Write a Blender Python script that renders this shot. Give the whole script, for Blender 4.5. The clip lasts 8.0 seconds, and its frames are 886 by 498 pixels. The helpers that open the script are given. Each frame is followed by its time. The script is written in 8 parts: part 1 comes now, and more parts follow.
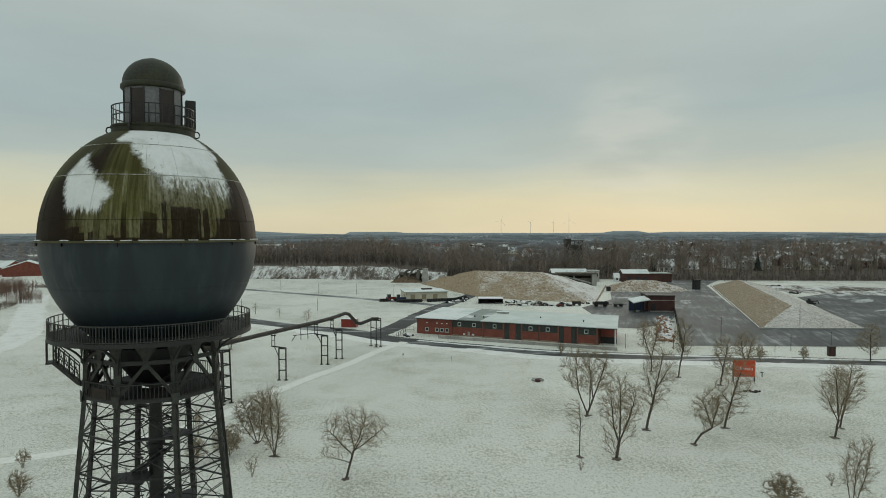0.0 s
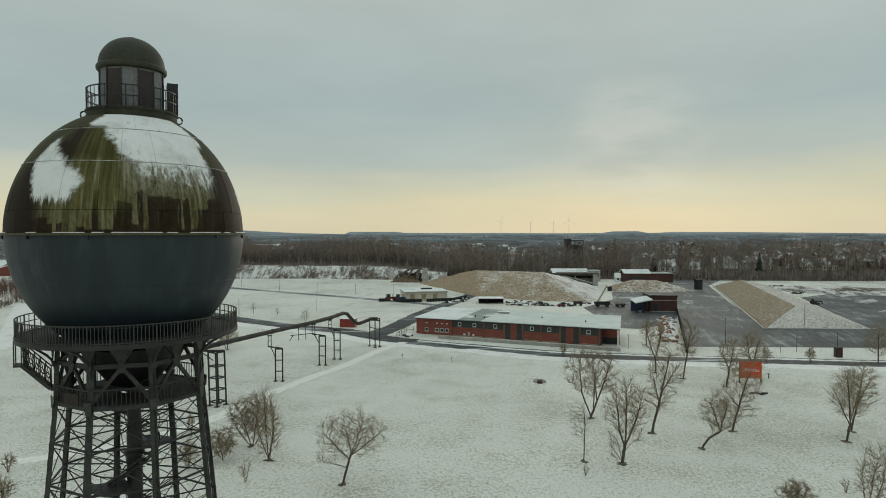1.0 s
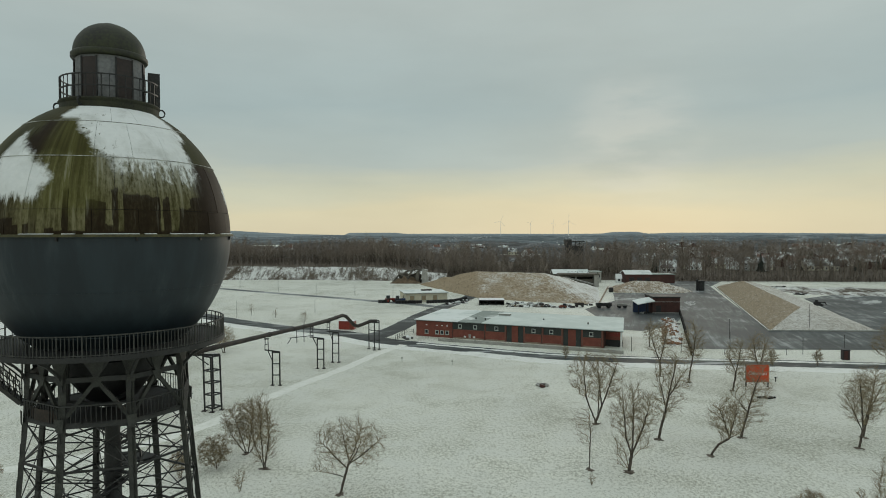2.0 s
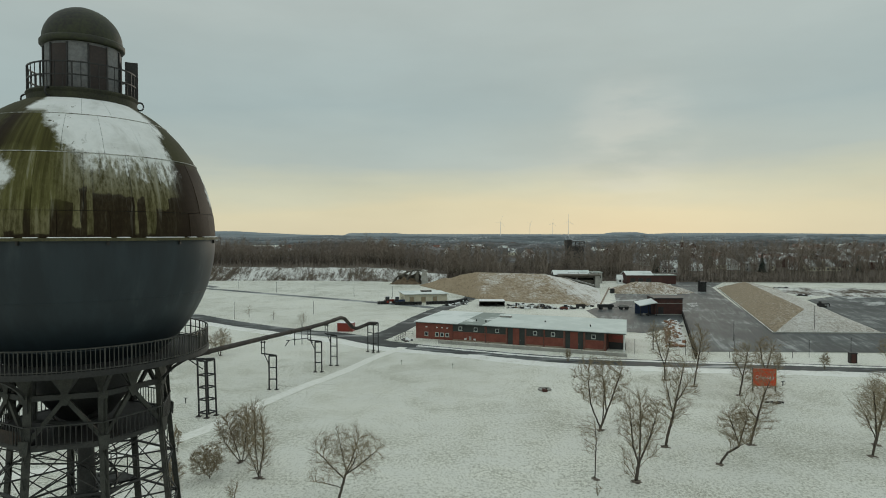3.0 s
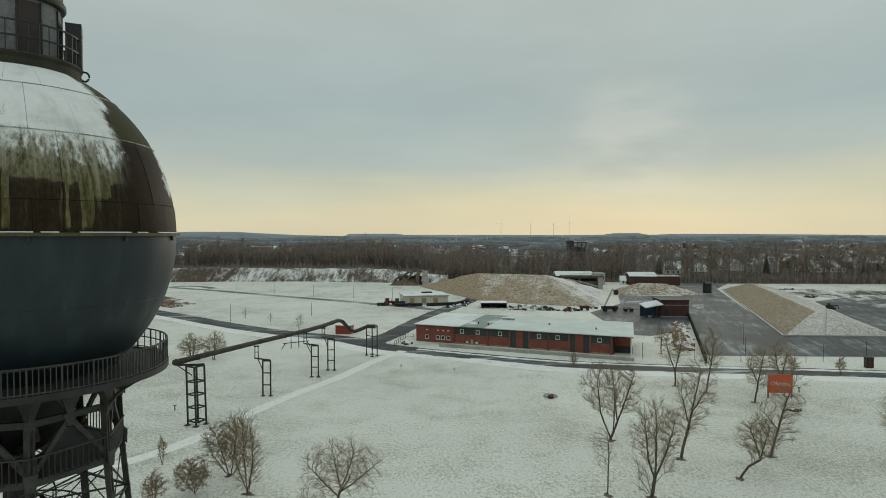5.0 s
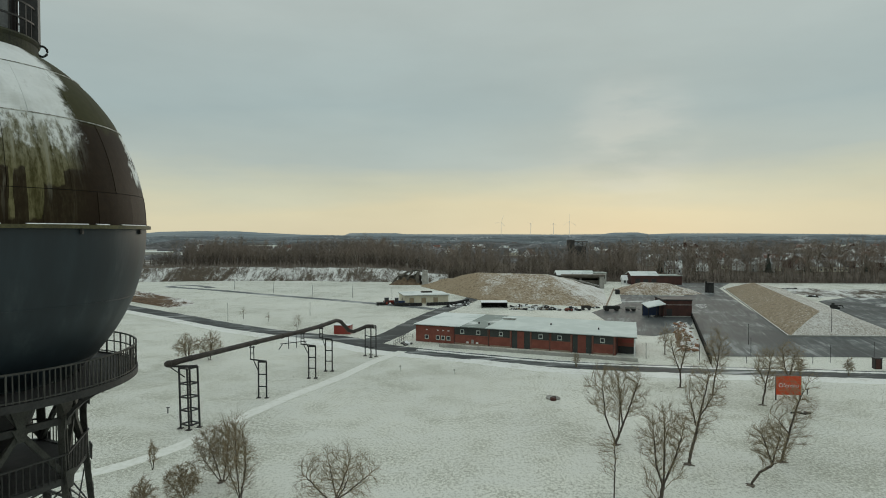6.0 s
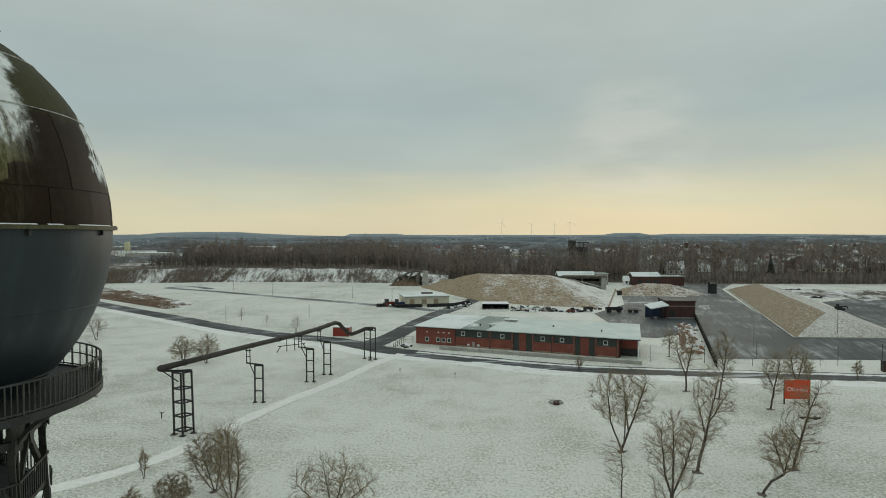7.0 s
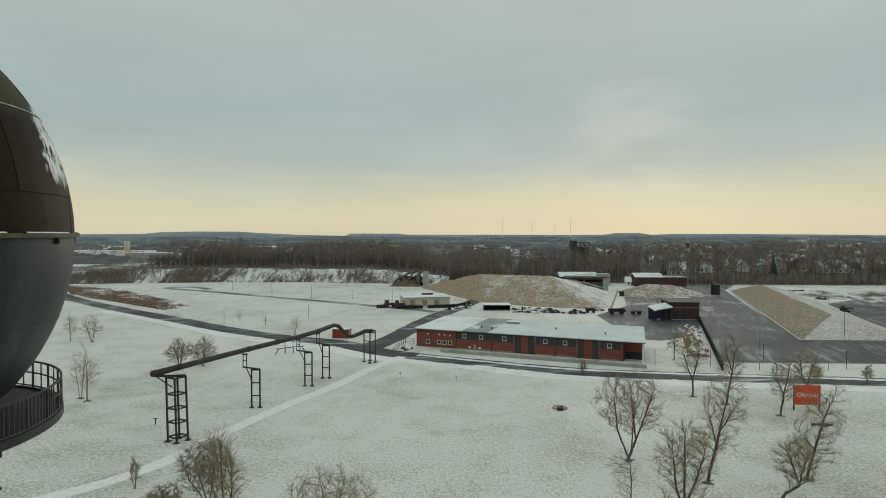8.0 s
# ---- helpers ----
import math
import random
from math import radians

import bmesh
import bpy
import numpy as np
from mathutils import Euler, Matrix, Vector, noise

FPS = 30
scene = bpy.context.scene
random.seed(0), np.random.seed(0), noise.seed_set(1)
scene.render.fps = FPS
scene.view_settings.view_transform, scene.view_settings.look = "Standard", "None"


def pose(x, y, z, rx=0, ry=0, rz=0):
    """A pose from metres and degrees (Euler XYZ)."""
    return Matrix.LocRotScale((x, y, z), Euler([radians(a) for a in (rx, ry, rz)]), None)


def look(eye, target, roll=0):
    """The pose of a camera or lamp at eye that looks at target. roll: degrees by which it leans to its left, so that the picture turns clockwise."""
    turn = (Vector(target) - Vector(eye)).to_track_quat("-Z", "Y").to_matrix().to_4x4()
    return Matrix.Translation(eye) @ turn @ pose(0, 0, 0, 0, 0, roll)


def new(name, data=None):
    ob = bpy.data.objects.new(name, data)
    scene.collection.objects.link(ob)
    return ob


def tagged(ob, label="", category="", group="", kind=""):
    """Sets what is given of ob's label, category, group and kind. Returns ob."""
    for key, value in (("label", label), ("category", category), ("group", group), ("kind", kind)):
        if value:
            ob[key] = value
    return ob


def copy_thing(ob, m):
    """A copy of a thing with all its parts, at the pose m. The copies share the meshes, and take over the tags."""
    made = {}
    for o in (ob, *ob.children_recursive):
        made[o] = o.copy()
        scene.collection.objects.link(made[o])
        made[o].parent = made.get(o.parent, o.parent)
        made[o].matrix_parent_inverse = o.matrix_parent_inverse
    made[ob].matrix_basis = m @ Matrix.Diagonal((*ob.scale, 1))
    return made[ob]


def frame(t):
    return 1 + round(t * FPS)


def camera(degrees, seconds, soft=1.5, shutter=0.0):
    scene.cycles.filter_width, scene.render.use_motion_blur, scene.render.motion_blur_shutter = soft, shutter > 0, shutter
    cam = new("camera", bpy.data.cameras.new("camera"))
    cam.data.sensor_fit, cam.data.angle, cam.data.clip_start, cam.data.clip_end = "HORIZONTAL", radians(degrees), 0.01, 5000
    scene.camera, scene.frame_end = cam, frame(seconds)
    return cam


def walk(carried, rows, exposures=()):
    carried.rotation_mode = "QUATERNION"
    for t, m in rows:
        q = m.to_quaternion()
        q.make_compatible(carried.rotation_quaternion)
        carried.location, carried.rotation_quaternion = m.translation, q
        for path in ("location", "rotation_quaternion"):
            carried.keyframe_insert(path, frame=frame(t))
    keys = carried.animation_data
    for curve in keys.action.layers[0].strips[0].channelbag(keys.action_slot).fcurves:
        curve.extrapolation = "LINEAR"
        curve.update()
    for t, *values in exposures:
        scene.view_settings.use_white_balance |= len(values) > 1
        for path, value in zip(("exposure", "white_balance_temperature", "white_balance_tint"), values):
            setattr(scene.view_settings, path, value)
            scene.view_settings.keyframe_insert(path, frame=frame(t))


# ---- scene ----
cam = camera(70.0, 8.0, 0.95)
# seconds, x, y, z, yaw, pitch, roll
ROWS = [
    (0.0, 0.000, 0.000, 25.361, 0.007, -1.433, 0.131),
    (0.5, -0.033, 1.107, 25.227, -0.008, -1.416, 0.105),
    (1.0, -0.046, 2.256, 25.037, -0.005, -1.426, 0.060),
    (1.5, -0.097, 3.314, 25.016, -0.013, -1.392, 0.113),
    (3.0, -0.277, 6.607, 25.170, -0.068, -1.328, 0.099),
    (3.5, -0.304, 7.667, 25.156, -0.034, -1.326, 0.179),
    (4.0, -0.324, 8.754, 25.107, -0.028, -1.287, 0.162),
    (4.5, -0.407, 9.789, 25.062, -0.028, -1.237, 0.087),
    (6.0, -0.397, 13.178, 24.801, -0.014, -1.309, 0.061),
    (6.5, -0.378, 14.240, 24.755, 0.011, -1.268, 0.081),
    (7.0, -0.364, 15.287, 24.806, 0.041, -1.250, 0.107),
    (7.5, -0.379, 16.392, 24.925, 0.076, -1.254, 0.064),
    (8.0, -0.507, 17.514, 25.023, 0.078, -1.270, 0.039),
]
walk(cam, [(t, pose(x, y, z, 90 + pitch, roll, yaw)) for t, x, y, z, yaw, pitch, roll in ROWS])

# ---- light ----
SUN_AZ, SUN_EL = radians(16.5), radians(8)
world = bpy.data.worlds.new("overcast_sky")
scene.world = world
world.use_nodes = True
wn, wl = world.node_tree.nodes, world.node_tree.links
wn.clear()


def wnode(kind, **kw):
    n = wn.new(kind)
    for k, v in kw.items():
        n.inputs[k].default_value = v
    return n


w_out, w_bg = wn.new("ShaderNodeOutputWorld"), wn.new("ShaderNodeBackground")
w_co = wn.new("ShaderNodeTexCoord")
w_sep = wn.new("ShaderNodeSeparateXYZ")
wl.new(w_co.outputs["Generated"], w_sep.inputs[0])
# long flat cloud bands: the direction squeezed along the vertical
w_map = wn.new("ShaderNodeMapping")
w_map.inputs["Scale"].default_value = (1.6, 1.6, 9.0)
wl.new(w_co.outputs["Generated"], w_map.inputs[0])
w_noise = wnode("ShaderNodeTexNoise", Scale=1.5, Detail=5.0, Roughness=0.5)
wl.new(w_map.outputs[0], w_noise.inputs["Vector"])
w_shift = wn.new("ShaderNodeMath")
w_shift.operation = "MULTIPLY_ADD"
w_shift.inputs[1].default_value = 0.10
wl.new(w_noise.outputs["Fac"], w_shift.inputs[0])
w_sub = wn.new("ShaderNodeMath")
w_sub.operation = "ADD"
w_sub.inputs[1].default_value = -0.05
wl.new(w_sep.outputs["Z"], w_sub.inputs[0])
wl.new(w_sub.outputs[0], w_shift.inputs[2])
w_ramp = wn.new("ShaderNodeValToRGB")
wl.new(w_shift.outputs[0], w_ramp.inputs[0])
SKY = [(0.0, (0.625, 0.56, 0.385)), (0.035, (0.625, 0.57, 0.39)), (0.07, (0.54, 0.54, 0.41)), (0.11, (0.41, 0.46, 0.42)),
       (0.19, (0.345, 0.415, 0.405)), (0.32, (0.405, 0.455, 0.43)), (0.5, (0.50, 0.55, 0.525)), (1.0, (0.61, 0.665, 0.635))]
for i, (p, c) in enumerate(SKY):
    e = w_ramp.color_ramp.elements[i] if i < 2 else w_ramp.color_ramp.elements.new(p)
    e.position, e.color = p, (c[0] * 0.975, c[1], c[2] * 1.02, 1)
# soft mottling of the cloud deck
w_n2 = wnode("ShaderNodeTexNoise", Scale=3.2, Detail=6.0, Roughness=0.55)
w_map2 = wn.new("ShaderNodeMapping")
w_map2.inputs["Scale"].default_value = (1.0, 1.0, 3.5)
wl.new(w_co.outputs["Generated"], w_map2.inputs[0])
wl.new(w_map2.outputs[0], w_n2.inputs["Vector"])
w_mr = wn.new("ShaderNodeMapRange")
w_mr.inputs["From Min"].default_value, w_mr.inputs["From Max"].default_value = 0.3, 0.7
w_mr.inputs["To Min"].default_value, w_mr.inputs["To Max"].default_value = 0.95, 1.05
wl.new(w_n2.outputs["Fac"], w_mr.inputs[0])
w_mul = wn.new("ShaderNodeVectorMath")
w_mul.operation = "SCALE"
wl.new(w_ramp.outputs[0], w_mul.inputs[0])
wl.new(w_mr.outputs[0], w_mul.inputs["Scale"])
# the veiled sun behind thin cloud
w_dot = wn.new("ShaderNodeVectorMath")
w_dot.operation = "DOT_PRODUCT"
w_nrm = wn.new("ShaderNodeVectorMath")
w_nrm.operation = "NORMALIZE"
wl.new(w_co.outputs["Generated"], w_nrm.inputs[0])
wl.new(w_nrm.outputs[0], w_dot.inputs[0])
w_dot.inputs[1].default_value = (math.sin(SUN_AZ) * math.cos(SUN_EL), math.cos(SUN_AZ) * math.cos(SUN_EL), math.sin(SUN_EL))
w_glow = wn.new("ShaderNodeMapRange")
w_glow.interpolation_type = "SMOOTHSTEP"
w_glow.inputs["From Min"].default_value, w_glow.inputs["From Max"].default_value = 0.9925, 1.0
w_glow.inputs["To Max"].default_value = 0.17
wl.new(w_dot.outputs["Value"], w_glow.inputs[0])
w_gm = wn.new("ShaderNodeMath")
w_gm.operation = "MULTIPLY"
w_gn = wn.new("ShaderNodeMapRange")
w_gn.inputs["From Min"].default_value, w_gn.inputs["From Max"].default_value = 0.38, 0.62
w_n3 = wnode("ShaderNodeTexNoise", Scale=9.0, Detail=5.0)
wl.new(w_map2.outputs[0], w_n3.inputs["Vector"])
wl.new(w_n3.outputs["Fac"], w_gn.inputs[0])
wl.new(w_glow.outputs[0], w_gm.inputs[0])
wl.new(w_gn.outputs[0], w_gm.inputs[1])
w_add = wn.new("ShaderNodeMix")
w_add.data_type = "RGBA"
w_add.inputs[7].default_value = (0.80, 0.76, 0.66, 1)
wl.new(w_gm.outputs[0], w_add.inputs[0])
wl.new(w_mul.outputs[0], w_add.inputs[6])
# a little clear sky light above the cloud
w_sky = wn.new("ShaderNodeTexSky")
w_sky.sky_type, w_sky.sun_disc = "NISHITA", False
w_sky.sun_elevation, w_sky.sun_rotation = SUN_EL, SUN_AZ
w_sc = wn.new("ShaderNodeVectorMath")
w_sc.operation = "SCALE"
w_sc.inputs["Scale"].default_value = 0.0015
wl.new(w_sky.outputs[0], w_sc.inputs[0])
w_sum = wn.new("ShaderNodeVectorMath")
wl.new(w_add.outputs[2], w_sum.inputs[0])
wl.new(w_sc.outputs[0], w_sum.inputs[1])
wl.new(w_sum.outputs[0], w_bg.inputs["Color"])
w_bg.inputs["Strength"].default_value = 1.07
wl.new(w_bg.outputs[0], w_out.inputs[0])

sun = bpy.data.lights.new("sun", "SUN")
sun.energy, sun.angle, sun.color = 0.5, radians(22), (1.0, 0.9, 0.74)
sun_ob = new("sun", sun)
sun_ob.matrix_world = look((200 * math.sin(SUN_AZ), 200 * math.cos(SUN_AZ), 200 * math.tan(SUN_EL)), (0, 0, 0))


# ---- materials ----
class Nodes:
    """A small wrapper that makes node trees short to write."""

    def __init__(self, name):
        self.m = bpy.data.materials.new(name)
        self.m.use_nodes = True
        self.n, self.l = self.m.node_tree.nodes, self.m.node_tree.links
        self.p = self.n["Principled BSDF"]
        self.pos = self.n.new("ShaderNodeNewGeometry").outputs["Position"]

    def set(self, sock, v):
        if isinstance(v, bpy.types.NodeSocket):
            self.l.new(v, sock)
        elif isinstance(v, (tuple, list)) and len(v) == 3 and sock.type == "RGBA":
            sock.default_value = (*v, 1)
        else:
            sock.default_value = v

    def noise(self, scale, detail=4, rough=0.55, vec=None, squeeze=None, warp=0.0):
        t = self.n.new("ShaderNodeTexNoise")
        t.inputs["Scale"].default_value, t.inputs["Detail"].default_value = scale, detail
        t.inputs["Roughness"].default_value, t.inputs["Distortion"].default_value = rough, warp
        v = vec if vec is not None else self.pos
        if squeeze:
            mp = self.n.new("ShaderNodeMapping")
            mp.inputs["Scale"].default_value = squeeze
            self.l.new(v, mp.inputs[0])
            v = mp.outputs[0]
        self.l.new(v, t.inputs["Vector"])
        return t.outputs["Fac"]

    def voronoi(self, scale, vec=None):
        t = self.n.new("ShaderNodeTexVoronoi")
        t.inputs["Scale"].default_value = scale
        self.l.new(vec if vec is not None else self.pos, t.inputs["Vector"])
        return t

    def math(self, op, a, b=0.0, c=None):
        t = self.n.new("ShaderNodeMath")
        t.operation = op
        self.set(t.inputs[0], a)
        self.set(t.inputs[1], b)
        if c is not None:
            self.set(t.inputs[2], c)
        return t.outputs[0]

    def step(self, v, a, b, lo=0.0, hi=1.0):
        t = self.n.new("ShaderNodeMapRange")
        t.interpolation_type = "SMOOTHSTEP"
        self.set(t.inputs["Value"], v)
        for k, x in (("From Min", a), ("From Max", b), ("To Min", lo), ("To Max", hi)):
            self.set(t.inputs[k], x)
        return t.outputs[0]

    def mix(self, f, a, b):
        t = self.n.new("ShaderNodeMix")
        t.data_type = "RGBA"
        self.set(t.inputs[0], f)
        self.set(t.inputs[6], a)
        self.set(t.inputs[7], b)
        return t.outputs[2]

    def sep(self, v):
        t = self.n.new("ShaderNodeSeparateXYZ")
        self.l.new(v, t.inputs[0])
        return t.outputs

    def normal_z(self):
        return self.sep(self.n.new("ShaderNodeNewGeometry").outputs["Normal"])["Z"]

    def random(self):
        return self.n.new("ShaderNodeObjectInfo").outputs["Random"]

    def island(self):
        return self.n.new("ShaderNodeNewGeometry").outputs["Random Per Island"]

    def done(self, color, rough=0.8, metal=0.0, bump=None, height=0.01, spec=0.5):
        self.set(self.p.inputs["Base Color"], color)
        self.set(self.p.inputs["Roughness"], rough)
        self.set(self.p.inputs["Metallic"], metal)
        self.p.inputs["Specular IOR Level"].default_value = spec
        if bump is not None:
            b = self.n.new("ShaderNodeBump")
            b.inputs["Distance"].default_value = height
            self.l.new(bump, b.inputs["Height"])
            self.l.new(b.outputs[0], self.p.inputs["Normal"])
        return self.m


def plain(name, a, b, scale, rough=0.8, metal=0.0, height=0.005, fine=9.0, spec=0.5, vary=0.0):
    """Two colours by a coarse noise, broken by a fine one."""
    k = Nodes(name)
    big, small = k.noise(scale, 5), k.noise(scale * fine, 3)
    f = k.math("MULTIPLY_ADD", small, 0.5, k.math("MULTIPLY", big, 0.5))
    if vary:
        f = k.math("MULTIPLY_ADD", k.random(), vary, f)
    return k.done(k.mix(k.step(f, 0.32, 0.68), a, b), rough, metal, small, height, spec)


SNOW = (0.79, 0.795, 0.72)


def snow_field():
    """Thin snow with grass showing through in clumps and larger worn patches."""
    k = Nodes("thin_snow_on_grass")
    far, mid = k.noise(0.03, 4), k.noise(0.16, 4, warp=0.4)
    clump, fine = k.noise(3.1, 5, 0.66, squeeze=(1, 0.75, 1)), k.noise(8.0, 4, 0.72, squeeze=(1, 0.7, 1))
    g = k.math("ADD", k.math("MULTIPLY", clump, 0.5), k.math("MULTIPLY", fine, 0.5))
    g = k.math("ADD", g, k.math("MULTIPLY", k.math("SUBTRACT", mid, 0.5), 0.26))
    g = k.math("ADD", g, k.math("MULTIPLY", k.math("SUBTRACT", far, 0.5), 0.22))
    grass = k.mix(k.noise(1.3, 3), (0.13, 0.138, 0.088), (0.21, 0.212, 0.145))
    cover = k.step(g, 0.44, 0.64)
    col = k.mix(k.math("MULTIPLY", cover, 0.74), k.mix(k.step(mid, 0.3, 0.7), (0.70, 0.71, 0.655), SNOW), grass)
    return k.done(col, 0.75, 0, g, 0.05, 0.3)


M_SNOWFIELD = snow_field()


def worn_snow():
    k = Nodes("trodden_snow")
    f = k.noise(1.5, 5)
    return k.done(k.mix(k.step(f, 0.35, 0.75), (0.83, 0.835, 0.79), (0.70, 0.705, 0.64)), 0.7, 0, f, 0.05, 0.3)


M_PATH = worn_snow()


def soft_track():
    k = Nodes("smooth_snow_track")
    f, g = k.noise(0.25, 4), k.noise(2.0, 5, 0.7)
    h = k.math("MULTIPLY_ADD", g, 0.6, k.math("MULTIPLY", f, 0.4))
    return k.done(k.mix(k.step(h, 0.48, 0.62), (0.80, 0.81, 0.78), (0.60, 0.60, 0.55)), 0.75, 0, g, 0.05, 0.3)


M_TRACK = soft_track()


def asphalt(name, snow, dark=0.05, cling=0.8, run=18.0):
    """Wet asphalt; slush and wear follow the traffic, run degrees east of north."""
    k = Nodes(name)
    turn = k.n.new("ShaderNodeVectorRotate")
    turn.rotation_type = "Z_AXIS"
    turn.inputs["Angle"].default_value = radians(run)
    k.set(turn.inputs["Vector"], k.pos)
    way = turn.outputs[0]
    big, mid, fine = k.noise(0.05, 4, warp=0.8), k.noise(0.35, 5, 0.6, vec=way, squeeze=(1, 0.45, 1), warp=0.5), k.noise(5, 3)
    streak = k.noise(0.42, 5, 0.6, vec=way, squeeze=(1, 0.10, 1), warp=1.4)
    f = k.math("ADD", k.math("MULTIPLY", big, 0.5), k.math("MULTIPLY", streak, 0.5))
    f = k.math("MULTIPLY_ADD", mid, 0.25, f)
    cover = k.step(f, snow, snow + 0.16)
    base = k.mix(fine, (dark * 0.85, dark * 0.96, dark * 0.98), (dark * 1.4, dark * 1.48, dark * 1.5))
    dry = k.math("MULTIPLY_ADD", streak, 0.5, k.math("MULTIPLY", big, 0.5))
    damp = k.mix(k.step(dry, 0.40, 0.60), base, (dark * 2.1, dark * 2.3, dark * 2.3))
    col = k.mix(k.math("MULTIPLY", cover, cling), damp, (0.62, 0.64, 0.63))
    rough = k.math("MULTIPLY_ADD", cover, 0.25, 0.68)
    return k.done(col, rough, 0, fine, 0.01, 0.15)


M_ASPHALT = asphalt("wet_asphalt", 0.62, 0.040, 0.7, 80.0)
M_LANE = asphalt("snowy_gravel_lane", 0.62, 0.10, 0.8, -52.0)
M_YARD = asphalt("slushy_asphalt_yard", 0.64, 0.060, 0.42)
M_SLUSH = asphalt("thawing_slush", 0.50, 0.075, 0.75)
M_TAR = plain("tarred_concrete", (0.010, 0.010, 0.010), (0.024, 0.023, 0.022), 1.0, 0.95, 0, 0.01, 9.0, 0.05)
M_STEEL = plain("dark_painted_steel", (0.013, 0.0135, 0.014), (0.034, 0.034, 0.034), 1.5, 0.55, 0.2, 0.004)
M_STEEL_GREY = plain("weathered_grey_steel", (0.019, 0.020, 0.020), (0.046, 0.047, 0.045), 1.2, 0.6, 0.2, 0.004)
M_RUST = plain("rusty_dark_pipe", (0.022, 0.019, 0.017), (0.062, 0.050, 0.042), 0.8, 0.7, 0.2, 0.006)
M_BRICK = plain("red_brick", (0.155, 0.046, 0.034), (0.25, 0.08, 0.055), 0.7, 0.85, 0, 0.006, 12)
M_BRICK_DARK = plain("dark_red_brick", (0.045, 0.02, 0.017), (0.09, 0.036, 0.028), 0.6, 0.85, 0, 0.006, 12)
M_DARKPANEL = plain("dark_green_cladding", (0.022, 0.028, 0.026), (0.042, 0.05, 0.046), 0.5, 0.6, 0, 0.003)
M_WHITE = plain("white_paint", (0.62, 0.63, 0.62), (0.78, 0.79, 0.78), 0.8, 0.6)
M_CONCRETE = plain("weathered_concrete", (0.26, 0.26, 0.24), (0.42, 0.41, 0.38), 0.6, 0.9, 0, 0.01)
M_DAMP = plain("damp_stained_concrete", (0.07, 0.064, 0.052), (0.17, 0.155, 0.13), 0.5, 0.9, 0, 0.01)
M_HEDGE = plain("dark_leafless_hedge", (0.07, 0.058, 0.047), (0.14, 0.115, 0.093), 0.2, 0.95)
M_CREAM = plain("cream_render", (0.50, 0.47, 0.37), (0.62, 0.58, 0.46), 0.4, 0.85)
M_BLACK = plain("black_rubber", (0.012, 0.012, 0.012), (0.03, 0.03, 0.03), 2, 0.7)
M_BARK = plain("grey_brown_bark", (0.05, 0.04, 0.032), (0.12, 0.10, 0.08), 2.0, 0.9, 0, 0.01)
M_TWIG = plain("brown_twigs", (0.20, 0.16, 0.10), (0.33, 0.265, 0.17), 1.0, 0.9)
M_BIRCH = plain("pale_birch_bark", (0.12, 0.11, 0.10), (0.40, 0.38, 0.35), 1.4, 0.8, 0, 0.006)
M_BIRCHTWIG = plain("pale_hanging_twigs", (0.24, 0.20, 0.16), (0.38, 0.33, 0.27), 1.0, 0.9)
M_WOODS = plain("far_bare_wood", (0.155, 0.128, 0.104), (0.275, 0.228, 0.186), 0.025, 0.95)
M_REDCAR = plain("red_paint", (0.20, 0.024, 0.016), (0.29, 0.04, 0.026), 0.7, 0.35)
M_BLUE = plain("blue_paint", (0.014, 0.032, 0.085), (0.022, 0.048, 0.125), 0.7, 0.4)
M_DIRT = plain("brown_dead_growth", (0.07, 0.048, 0.03), (0.20, 0.145, 0.09), 0.9, 0.95, 0, 0.05)
M_THICKET = plain("reddish_brown_thicket", (0.12, 0.072, 0.056), (0.24, 0.15, 0.115), 0.3, 0.95)
M_ORANGE = plain("orange_red_sign_paint", (0.55, 0.062, 0.016), (0.66, 0.085, 0.024), 0.6, 0.5)
M_YELLOW = plain("pale_yellow_cladding", (0.46, 0.43, 0.27), (0.54, 0.51, 0.33), 0.1, 0.7)

k = Nodes("window_glass")
M_GLASS = k.done(k.mix(k.noise(0.7), (0.02, 0.025, 0.03), (0.05, 0.06, 0.065)), 0.08, 0, None, 0, 0.6)


def roof_snow(name, bare, snow, white=(0.74, 0.78, 0.765)):
    """Snow on a flat roof, worn through to the sheet in places."""
    k = Nodes(name)
    big, fine = k.noise(0.16, 5, 0.6, warp=0.4), k.noise(3.0, 4)
    f = k.math("MULTIPLY_ADD", fine, 0.15, big)
    return k.done(k.mix(k.step(f, snow, snow + 0.22), white, bare), 0.75, 0, fine, 0.02, 0.3)


M_ROOF = roof_snow("snowy_roof_sheet", (0.55, 0.61, 0.59), 0.54)
M_ROOF_THIN = roof_snow("thin_even_snow_on_sheet", (0.54, 0.60, 0.575), 0.42, (0.63, 0.685, 0.66))
M_ROOF_BARE = roof_snow("thin_snow_on_felt", (0.24, 0.28, 0.26), 0.36)


